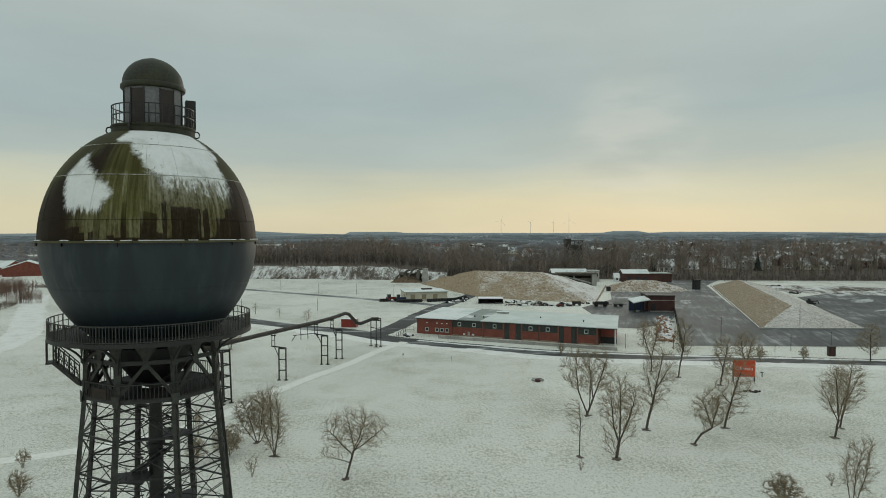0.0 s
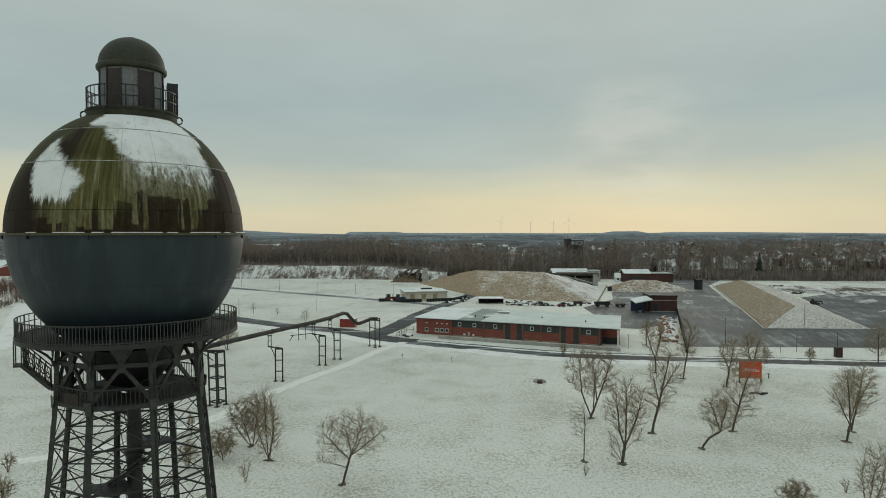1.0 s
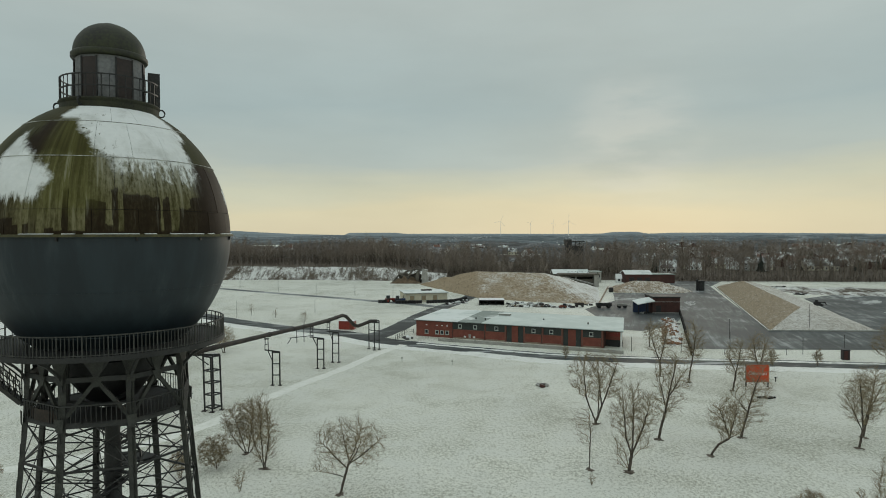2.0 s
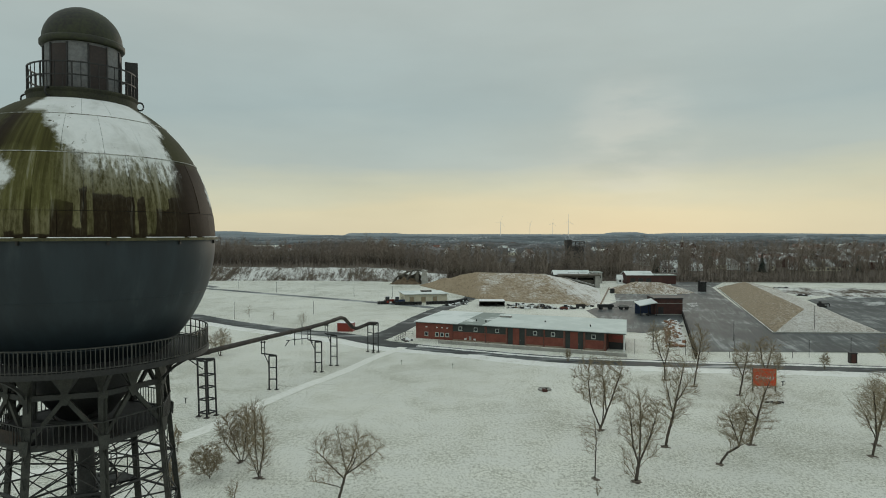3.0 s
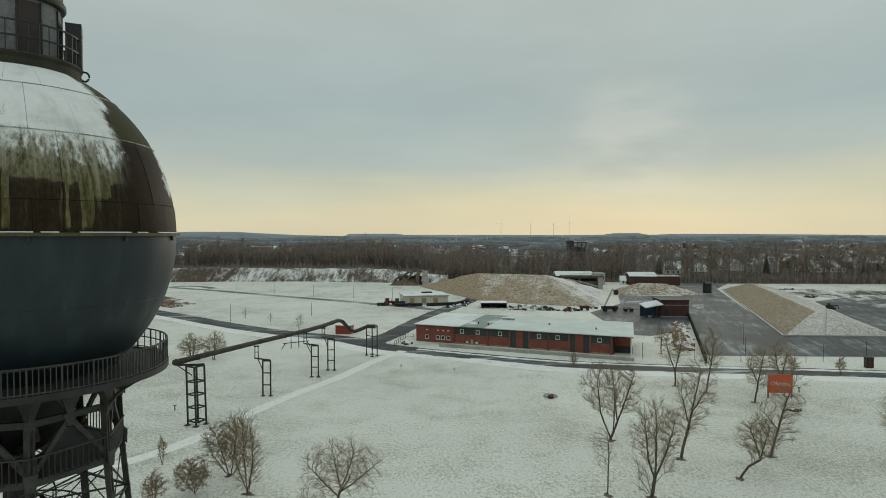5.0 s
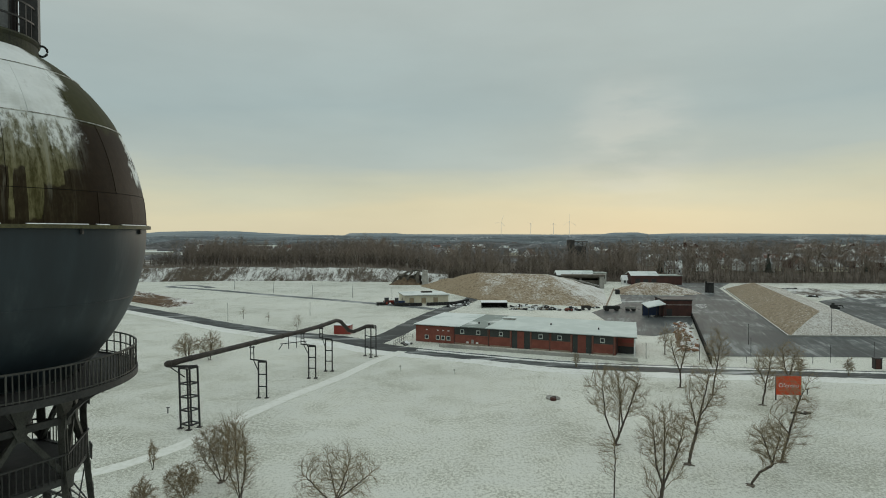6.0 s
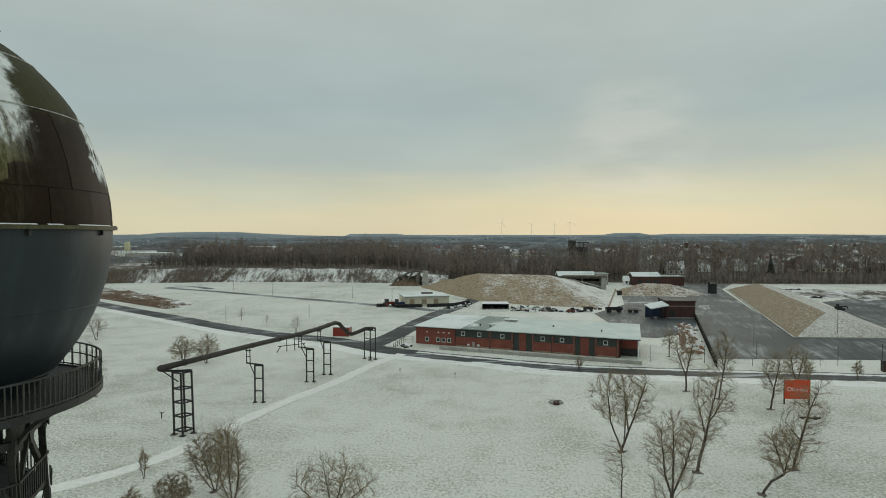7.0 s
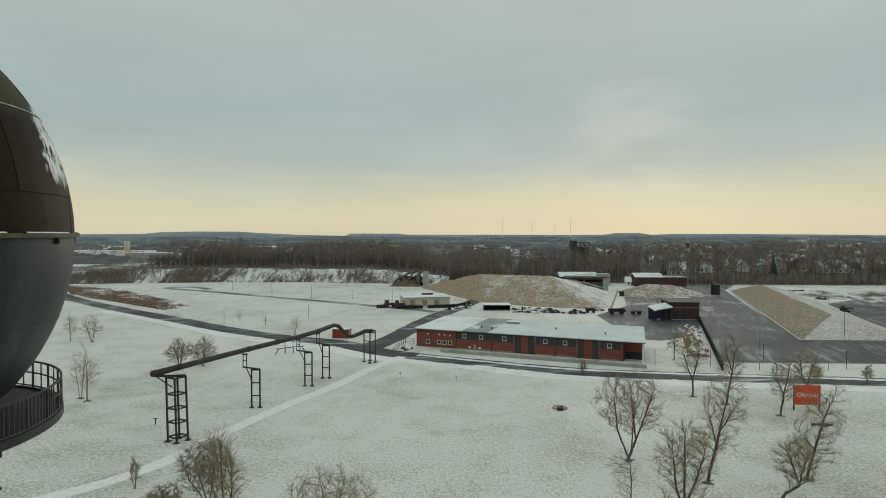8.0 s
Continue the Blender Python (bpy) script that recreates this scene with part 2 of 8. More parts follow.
def slag(name, snow_at, lo=(0.20, 0.155, 0.11), hi=(0.40, 0.32, 0.235), wide=0.42, wind=0.30, soft=0.09, grain=1.0):
    """Crushed slag with gullies, coarse stones and snow in its hollows."""
    k = Nodes(name)
    stones, fine, big = k.noise(0.9 * grain, 6, 0.7, squeeze=(1, 0.55, 0.8)), k.noise(3.4 * grain, 5, 0.75, squeeze=(1, 0.55, 0.8)), k.noise(0.07, 4)
    gully = k.noise(0.5, 4, 0.6, squeeze=(1, 1, 0.12))
    base = k.mix(k.step(fine, 0.3, 0.7), lo, hi)
    base = k.mix(k.step(stones, 0.50, 0.40), base, (lo[0] * 0.9, lo[1] * 0.9, lo[2] * 0.9))
    f = k.math("ADD", k.math("MULTIPLY", stones, 0.36), k.math("MULTIPLY", fine, 0.50))
    f = k.math("MULTIPLY_ADD", gully, 0.14, f)
    f = k.math("MULTIPLY_ADD", k.math("SUBTRACT", big, 0.5), wide, f)
    nx = k.sep(k.n.new("ShaderNodeNewGeometry").outputs["Normal"])["X"]   # the wind left more snow on one flank
    f = k.math("MULTIPLY_ADD", nx, wind, f)
    return k.done(k.mix(k.math("MULTIPLY", k.step(f, snow_at, snow_at + soft), 0.9), base, (0.78, 0.78, 0.76)), 0.95, 0, f, 0.22, 0.2)


M_SLAG_SNOW = slag("snowy_slag", 0.455, (0.24, 0.185, 0.13), (0.46, 0.37, 0.27), wide=0.2, wind=0.12, soft=0.14)
M_SLAG_BIG = slag("brown_slag_with_windblown_snow", 0.452, (0.25, 0.19, 0.125), (0.47, 0.38, 0.265), wide=0.30, wind=0.28, soft=0.16, grain=1.3)
M_SLAG_TAN = slag("tan_slag_with_snow_specks", 0.51, (0.22, 0.175, 0.12), (0.42, 0.34, 0.24), 0.12, 0.08, grain=2.0)
M_SLAG_END = slag("thin_snow_on_slag", 0.40, (0.26, 0.225, 0.175), (0.48, 0.43, 0.35), 0.10, 0.0, soft=0.2, grain=2.4)


# ---- mesh helpers ----
def thing(name, label, category, at=(0, 0, 0), rz=0.0, group="", kind=""):
    ob = new(name)
    ob.empty_display_size = 0.3
    ob.matrix_basis = pose(*at, 0, 0, rz)
    return tagged(ob, label, category, group, kind)


def mesh_of(name, bm, material, smooth=False):
    me = bpy.data.meshes.new(name)
    bm.normal_update()
    bm.to_mesh(me)
    bm.free()
    me.materials.append(material)
    if smooth:
        me.shade_smooth()
    return me


def part(name, bm, material, parent=None, label="", smooth=False):
    """Links a bmesh (or a ready mesh) as one mesh object under a thing or a part."""
    me = bm if isinstance(bm, bpy.types.Mesh) else mesh_of(name, bm, material, smooth)
    ob = new(name, me)
    ob.parent = parent
    if label:
        ob["label"] = label
    return ob


def setting(name, bm, material, label, category, smooth=False, kind="structure"):
    return tagged(new(name, mesh_of(name, bm, material, smooth)), label, category, kind=kind)


def box(bm, x0, y0, z0, x1, y1, z1, m=None):
    c = [(x0, y0, z0), (x1, y0, z0), (x1, y1, z0), (x0, y1, z0), (x0, y0, z1), (x1, y0, z1), (x1, y1, z1), (x0, y1, z1)]
    v = [bm.verts.new(m @ Vector(p) if m else p) for p in c]
    for f in ((3, 2, 1, 0), (4, 5, 6, 7), (0, 1, 5, 4), (1, 2, 6, 5), (2, 3, 7, 6), (3, 0, 4, 7)):
        bm.faces.new([v[i] for i in f])
    return bm


def frame_of(d):
    d = d.normalized()
    a = Vector((0, 0, 1)) if abs(d.z) < 0.95 else Vector((1, 0, 0))
    x = d.cross(a).normalized()
    return x, d.cross(x).normalized() * -1


def beam(bm, p, q, w, h=None):
    """A rectangular bar from p to q; h is its upright side."""
    p, q, h = Vector(p), Vector(q), h or w
    x, y = frame_of(q - p)
    v = [bm.verts.new(c + x * w / 2 * sx + y * h / 2 * sy) for c in (p, q) for sx, sy in ((-1, -1), (1, -1), (1, 1), (-1, 1))]
    for f in ((3, 2, 1, 0), (4, 5, 6, 7), (0, 1, 5, 4), (1, 2, 6, 5), (2, 3, 7, 6), (3, 0, 4, 7)):
        bm.faces.new([v[i] for i in f])
    return bm


def tube(bm, pts, r, n=8, r_end=None, cap=True):
    """A round bar along points."""
    pts = [Vector(p) for p in pts]
    rings = []
    for i, p in enumerate(pts):
        d = (pts[min(i + 1, len(pts) - 1)] - pts[max(i - 1, 0)])
        x, y = frame_of(d)
        rr = r if r_end is None else r + (r_end - r) * i / (len(pts) - 1)
        rings.append([bm.verts.new(p + (x * math.cos(a) + y * math.sin(a)) * rr) for a in [2 * math.pi * j / n for j in range(n)]])
    for a, b in zip(rings, rings[1:]):
        for j in range(n):
            bm.faces.new((a[j], a[(j + 1) % n], b[(j + 1) % n], b[j]))
    if cap:
        bm.faces.new(rings[0][::-1])
        bm.faces.new(rings[-1])
    return bm


def lathe(bm, prof, n=64, a0=0.0, a1=360.0):
    """Turns (radius, z) points round the z axis."""
    full = abs(a1 - a0) >= 360
    rows = []
    for r, z in prof:
        rows.append([bm.verts.new((r * math.cos(radians(a0 + (a1 - a0) * j / n)), r * math.sin(radians(a0 + (a1 - a0) * j / n)), z)) for j in range(n + (not full))])
    for a, b in zip(rows, rows[1:]):
        for j in range(n):
            bm.faces.new((a[j], a[(j + 1) % len(a)], b[(j + 1) % len(b)], b[j]))
    return bm


def hoop(bm, r, z, w, h, n=96, a0=0.0, a1=360.0):
    """A ring bar, w wide and h high."""
    full = abs(a1 - a0) >= 360
    prof = [(r - w / 2, z - h / 2), (r + w / 2, z - h / 2), (r + w / 2, z + h / 2), (r - w / 2, z + h / 2), (r - w / 2, z - h / 2)]
    return lathe(bm, prof, n, a0, a1)


def polar(r, deg, z):
    return Vector((r * math.cos(radians(deg)), r * math.sin(radians(deg)), z))


def ribbon(bm, pts, width, z, n=8, thick=0.03, ragged=0.0):
    """A strip of even width along a smooth line through the points, with a small edge."""
    P = [Vector((x, y, 0)) for x, y in pts]
    line = []
    for i in range(len(P) - 1):
        a, b, c, d = P[max(i - 1, 0)], P[i], P[i + 1], P[min(i + 2, len(P) - 1)]
        m = max(n, int((c - b).length / 0.8)) if ragged else n
        for j in range(m):
            t = j / m
            line.append(0.5 * ((2 * b) + (c - a) * t + (2 * a - 5 * b + 4 * c - d) * t * t + (3 * b - a - 3 * c + d) * t ** 3))
    line.append(P[-1])
    ups = [lift(p.x, p.y) for p in line]
    prev = None
    for i, p in enumerate(line):
        d = (line[min(i + 1, len(line) - 1)] - line[max(i - 1, 0)]).normalized()
        s = Vector((-d.y, d.x, 0)) * (width / 2)
        wob = 1 + 0.06 * noise.noise(p * 0.15)
        rag = [1 + ragged * noise.fractal(Vector((p.x * 0.55, p.y * 0.55, q)), 1, 2, 3) for q in (3.0, 9.0)]
        row = [bm.verts.new(p + s * wob * k * rag[k < 0] + Vector((0, 0, zz + ups[i]))) for k, zz in ((1.02, z - thick), (1, z), (-1, z), (-1.02, z - thick))]
        if prev:
            for j in range(3):
                bm.faces.new((prev[j], prev[j + 1], row[j + 1], row[j]))
        prev = row
    return bm

# ---- ground, roads and paths ----

def lift(x, y):
    """Gentle swells of the meadow; level under the buildings and far off."""
    f = max(0.0, 1 - abs(y - 90) / 60) * max(0.0, 1 - abs(x) / 120)
    return 0.22 * f * noise.noise(Vector((x * 0.05, y * 0.05, 3.1)))


bm = bmesh.new()
xs = [-4800, -2500, -1200, -600] + [-400 + 10 * i for i in range(81)] + [600, 1200, 2500, 4800]
ys = [-600, -200] + [-60 + 10 * i for i in range(47)] + [500, 700, 1000, 1600, 2600, 4900]
grid = [[bm.verts.new((x, y, lift(x, y))) for x in xs] for y in ys]
for a, b in zip(grid, grid[1:]):
    for i in range(len(xs) - 1):
        bm.faces.new((a[i], a[i + 1], b[i + 1], b[i]))
setting("ground", bm, M_SNOWFIELD, "flat meadow under thin snow with grass showing through", "meadow", True)

setting("road_ring", ribbon(bmesh.new(), [(-190, 318), (-150.5, 270), (-114.7, 235), (-83, 207), (-58.4, 185), (-40, 171.8), (-25, 163.5), (-14, 152.5), (-1, 144.6), (22, 133.5), (41, 129.2), (74, 124.3), (110, 119), (160, 112)], 6.4, 0.03, 8, 0.03, 0.10),
        M_ASPHALT, "wet asphalt road with slush between the wheel tracks", "road")
setting("road_slush", ribbon(bmesh.new(), [(-6, 148.9), (8, 141.6), (22, 135.1), (41, 130.9), (74, 126.0), (110, 120.7), (160, 113.7)], 1.3, 0.06, 8, 0.01, 0.6), M_TRACK, "ridge of white slush left between the wheel tracks", "slush")
setting("road_branch", ribbon(bmesh.new(), [(-17, 158), (-12.5, 172), (-8.5, 190), (-2.5, 213), (3, 230), (10, 253), (12, 262)], 6.0, 0.045, 8, 0.03, 0.12), M_ASPHALT,
        "narrow wet asphalt road branching off past the brick hall", "road")
setting("road_back", ribbon(bmesh.new(), [(-3, 222), (-10, 229), (-19.5, 236), (-45, 255), (-71, 273), (-105, 298), (-131, 315), (-121, 321), (-108, 308)], 4.2, 0.038, 8, 0.03, 0.2), M_LANE,
        "snow-edged gravel lane curving over the meadow", "lane")
setting("road_far", ribbon(bmesh.new(), [(-185, 312), (-203, 345), (-212, 380), (-203, 405), (-215, 430), (-250, 455)], 6.0, 0.042), M_ASPHALT,
        "far bend of the asphalt road", "road")
setting("path_meadow", ribbon(bmesh.new(), [(-90, 60), (-62, 66), (-46, 71.5), (-36.5, 79), (-31.5, 86.5), (-28.3, 96.5), (-24, 108.7), (-18.4, 122.6), (-14, 136), (-9, 147)], 2.1, 0.035, 8, 0.03, 0.12),
        M_PATH, "trodden white snow path across the meadow", "path")
setting("path_wide", ribbon(bmesh.new(), [(-140, 88), (-112, 106), (-99, 128), (-105, 156), (-125, 190), (-147, 226), (-168, 262)], 8.0, 0.034, 8, 0.03, 0.3), M_TRACK,
        "wide bright snow-covered track across the meadow", "track")
setting("verge_road", ribbon(bmesh.new(), [(-112, 226), (-80, 198), (-56, 176.5), (-37, 163.5), (-24, 154.5), (-14, 146), (0, 139.5), (22, 127.4), (41, 123.6), (74, 119), (110, 113.5), (160, 106)], 4.2, 0.026, 8, 0.03, 0.25),
        M_TRACK, "smooth white snow verge beside the road", "verge")

# grass that stands through the thin snow
def grass():
    rng = np.random.default_rng(12)
    n = 150000
    x, y = rng.uniform(-95, 78, n), 42 + 86 * rng.random(n) ** 0.8
    way = np.array([(-90, 60), (-62, 66), (-46, 71.5), (-36.5, 79), (-31.5, 86.5), (-28.3, 96.5), (-24, 108.7), (-18.4, 122.6), (-14, 136), (-9, 147)])
    keep = np.ones(n, bool)
    for (ax, ay), (bx, by) in zip(way, way[1:]):
        t = np.clip(((x - ax) * (bx - ax) + (y - ay) * (by - ay)) / ((bx - ax) ** 2 + (by - ay) ** 2), 0, 1)
        keep &= np.hypot(x - ax - t * (bx - ax), y - ay - t * (by - ay)) > 1.2
    g = np.array([noise.fractal(Vector((a * 0.11, b * 0.11, 5)), 1, 2, 4) for a, b in zip(x, y)])
    keep &= (g + rng.normal(0, 0.45, n) > -0.1) & (y < np.interp(x, (-95, -24, 0, 22, 41, 78), (128, 146, 136, 124, 120, 115)))
    x, y = x[keep], y[keep]
    z = np.array([lift(a, b) for a, b in zip(x, y)])
    n, blades = len(x), []
    for b in range(2):
        h, w, a = rng.uniform(0.03, 0.10, n), rng.uniform(0.010, 0.024, n), rng.uniform(0, math.pi, n)
        cx, cy = x + rng.normal(0, 0.04, n), y + rng.normal(0, 0.04, n)
        lx, ly = rng.normal(0, 0.05, n), rng.normal(0, 0.05, n)
        blades += [np.stack((cx - w * np.cos(a), cy - w * np.sin(a), z - 0.02), 1), np.stack((cx + w * np.cos(a), cy + w * np.sin(a), z - 0.02), 1), np.stack((cx + lx, cy + ly, z + h), 1)]
    V = np.stack(blades, 1).reshape(-1, 3)
    me = bpy.data.meshes.new("grass")
    me.from_pydata(V.tolist(), [], np.arange(len(V)).reshape(-1, 3).tolist())
    me.materials.append(M_GRASS)
    tagged(new("grass", me), "dry grass blades standing through the thin snow", "grass", kind="stuff")


M_GRASS = plain("dry_winter_grass", (0.19, 0.185, 0.12), (0.33, 0.31, 0.21), 0.5, 0.9)
grass()

# the asphalt yard between the wall and the slag heaps
for piece in ([(53.4, 141), (170, 136.5), (170, 164.5), (84.5, 166.2), (62.2, 167)], [(62.2, 167), (84.5, 166.2), (104, 232), (81, 225), (74.6, 204)],
              [(81, 225), (104, 232), (126, 302), (97, 268), (72, 272), (64, 240)], [(97, 268), (126, 302), (152, 345), (122, 348)],
              [(109.6, 164.4), (170, 164.5), (196, 240), (160, 262), (138, 246)],
              [(46, 188), (69.5, 189.5), (74.6, 204), (81, 225), (64, 240), (47, 214)],
              [(46.6, 168.5), (51, 166.6), (57.5, 171.5), (62.5, 175.5), (69.5, 189.5), (46, 188)]):
    bm = bmesh.new()
    bm.faces.new([bm.verts.new((x, y, 0.05)) for x, y in piece])
    bmesh.ops.triangulate(bm, faces=bm.faces[:])
    bm.normal_update()
    for f in bm.faces:
        if f.normal.z < 0:
            f.normal_flip()
    setting("road_yard", bm, M_YARD, "dark wet asphalt yard streaked with slush", "yard")

# snow left in thin ragged patches on the yard
def patch(cx, cy, rx, ry, turn, seed):
    bm = bmesh.new()
    ring = []
    for i in range(36):
        a = 2 * math.pi * i / 36
        r = 1 + 0.75 * noise.fractal(Vector((math.cos(a) * 1.6 + seed, math.sin(a) * 1.6, 0)), 1, 2, 3)
        x, y = rx * r * math.cos(a), ry * r * math.sin(a)
        c, s = math.cos(radians(turn)), math.sin(radians(turn))
        ring.append(bm.verts.new((cx + x * c - y * s, cy + x * s + y * c, 0.062)))
    bm.faces.new(ring)
    bmesh.ops.triangulate(bm, faces=bm.faces[:])
    setting("snow_patch", bm, M_SLUSH, "ragged patch of thin snow left on the asphalt", "snow patch")


for i, (cx, cy, rx, ry, turn) in enumerate(((89, 232, 7, 1.6, 70), (154, 232, 8, 3.5, 40), (146, 206, 6, 2.0, 30), (164, 258, 9, 3, 40), (70, 246, 6, 1.3, 10))):
    patch(cx, cy, rx, ry, turn, 3.7 * i)

# snow-covered embankment in front of the far wood
def bank_h(x):
    return 6.6 + 1.0 * noise.noise(Vector((x * 0.02, 1, 0))) - max(0, (x + 40) * 0.07)


def bank_foot(x):
    return 352 - 0.0011 * (x + 90) ** 2 * (1 if x < -90 else 2.2) - 4 * noise.noise(Vector((x * 0.03, 5, 0)))


def bank_mat():
    k = Nodes("snowy_scrub_bank")
    f = k.noise(0.34, 5, 0.7, squeeze=(1, 0.25, 0.25), warp=0.4)
    g = k.noise(1.4, 4, 0.7, squeeze=(1, 0.4, 0.4))
    h = k.math("MULTIPLY_ADD", g, 0.4, k.math("MULTIPLY", f, 0.6))
    h = k.math("MULTIPLY_ADD", k.math("SUBTRACT", k.noise(0.05, 3), 0.5), 0.5, h)
    h = k.math("ADD", h, k.step(k.sep(k.pos)["X"], -105, -125, 0.0, 0.07))
    return k.done(k.mix(k.step(h, 0.40, 0.60), (0.70, 0.71, 0.69), k.mix(g, (0.055, 0.045, 0.034), (0.15, 0.12, 0.09))), 0.95, 0, h, 0.4, 0.2)


M_BANK = bank_mat()
bm = bmesh.new()
prev = None
for i in range(120):
    x = -212 + i * 1.8
    f, h = bank_foot(x), bank_h(x)
    row = []
    for t, hh in ((-0.02, -0.1), (0.0, 0.0), (0.25, 0.22), (0.55, 0.6), (0.8, 0.88), (1.0, 1.0), (2.2, 1.03), (9.0, 1.0), (16, 0.2), (17, -0.1)):
        j = noise.noise(Vector((x * 0.12, t * 6, 2)))
        row.append(bm.verts.new((x + j, f + t * 15 + j, hh * h + (j * 0.7 if 0.1 < t < 3 else 0))))
    if prev:
        for j in range(len(row) - 1):
            bm.faces.new((prev[j], row[j], row[j + 1], prev[j + 1]))
    prev = row
M_LITTER = plain("leaf_litter_with_snow", (0.06, 0.046, 0.034), (0.17, 0.14, 0.11), 0.3, 0.95, 0, 0.05)
for f in bm.faces:
    f.material_index = int(f.calc_center_median().x > -170 and f.calc_center_median().z > 3.4 and f.normal.z > -2 and f.calc_center_median().y > bank_foot(f.calc_center_median().x) + 17)
bank = setting("ground_bank", bm, M_BANK, "steep embankment with snow lying between dead scrub", "embankment", True)
bank.data.materials.append(M_LITTER)
bm = bmesh.new()
for piece in ([(-8, 352), (62, 366), (62, 760), (-60, 760)], [(62, 350), (120, 336), (330, 322), (620, 760), (62, 760)]):
    bm.faces.new([bm.verts.new((x, y, 0.06)) for x, y in piece])
setting("ground_wood", bm, slag("snowy_wood_floor", 0.57, (0.06, 0.048, 0.036), (0.15, 0.12, 0.095), 0.3, 0.0, 0.12, 0.35), "snow-patched leaf litter under the bare wood", "wood floor")


# ---- slag heaps ----
def heap(name, foot, crest, height, material, label, seed, rough=0.5, snowy=None):
    """A spoil heap: the foot outline rises to a crest line of given height."""
    c0, c1 = Vector((*crest[0], 0)), Vector((*crest[1], 0))
    bm = bmesh.new()
    n = len(foot)
    loop = []
    for i in range(n):
        a, b = Vector((*foot[i], 0)), Vector((*foot[(i + 1) % n], 0))
        m = max(2, int((b - a).length / 1.6))
        loop += [a + (b - a) * j / m for j in range(m)]
    rows = []
    steps = 22
    for s in range(steps + 1):
        t = s / steps
        row = []
        for p in loop:
            d = c1 - c0
            u = max(0, min(1, (p - c0).dot(d) / d.dot(d)))
            q = c0 + d * u
            pos = p.lerp(q, t)
            hz = height[0] + (height[1] - height[0]) * u
            z = hz * min(1.0, (1.12 * t - 0.12 * t * t * t))
            w = math.sin(math.pi * min(t * 1.1, 1)) * rough
            z += w * noise.fractal(Vector((pos.x * 0.13 + seed, pos.y * 0.13, 0)), 1.0, 2.0, 4)
            row.append(bm.verts.new((pos.x, pos.y, max(z, 0.0) - (0.25 if s == 0 else 0))))
        rows.append(row)
    for a, b in zip(rows, rows[1:]):
        for i in range(len(loop)):
            bm.faces.new((a[i], a[(i + 1) % len(loop)], b[(i + 1) % len(loop)], b[i]))
    bmesh.ops.remove_doubles(bm, verts=bm.verts[:], dist=0.02)
    bmesh.ops.recalc_face_normals(bm, faces=bm.faces[:])
    if snowy:
        for f in bm.faces:
            c = f.calc_center_median()
            f.material_index = int(snowy(c.x, c.y))
    return tagged(new(name, mesh_of(name, bm, material, True)), label, "slag mound", "spoil of the works")


heap("slag_mound", [(-12, 318), (2, 280), (13, 252), (30, 238), (52, 228), (58, 236), (72, 296), (52, 305), (20, 326)], [(14.5, 283), (43, 276)], (8.6, 8.2), M_SLAG_BIG,
     "large brown slag heap with patches of thin snow", 1.0, 0.8)
heap("slag_mound", [(73, 273), (84, 271.5), (102, 270.5), (108, 276), (106, 292), (88, 300), (75, 294)], [(84, 282), (95, 283)], (4.4, 4.0), M_SLAG_SNOW,
     "low slag heap mostly covered by thin snow", 7.0, 0.4)
ridge_foot = [(83.8, 166.3), (111.2, 164.8), (152.5, 296), (141, 303), (127.5, 300)]
heap("slag_mound", ridge_foot, [(100, 181), (131, 280)], (4.35, 4.35), M_SLAG_TAN, "long brown slag ridge with snow on its end slope", 13.0, 0.14,
     lambda x, y: (y - 166.3) < (x - 83.8) * 0.907 if y < 181 else y < 281 and x > 100 + (y - 181) * 0.313).data.materials.append(M_SLAG_END)
edge = thing("ridge_kerb", "low concrete kerb with snow round the slag ridge", "kerb")
for a, b in (((127.2, 300.2), (83.3, 166.0)), ((83.3, 165.9), (111.5, 164.4))):
    d = Vector((b[0] - a[0], b[1] - a[1], 0))
    n = int(d.length / 6)
    turn = math.degrees(math.atan2(d.y, d.x))
    for i in range(n):
        p = Vector((*a, 0)) + d * (i / n)
        m = pose(p.x, p.y, 0, 0, 0, turn)
        stone = part("kerb_stone", box(bmesh.new(), 0.02, -0.15, 0, d.length / n - 0.02, 0.15, 0.36, m), M_CONCRETE, edge)
        part("snow_cap", box(bmesh.new(), 0.02, -0.12, 0.364, d.length / n - 0.02, 0.06 + 0.04 * (i % 3), 0.40, m), M_TRACK, stone)


# ---- spherical water tower ----
AXIS = Vector((-14.54, 31.74, 0))
FRONT = -65.4   # bearing of the side with the large snow patch


def ball_r(z):
    b = 5.68 if z > 25 else 5.5
    return 4.94 * math.sqrt(max(0.0, 1 - ((z - 25) / b) ** 2))


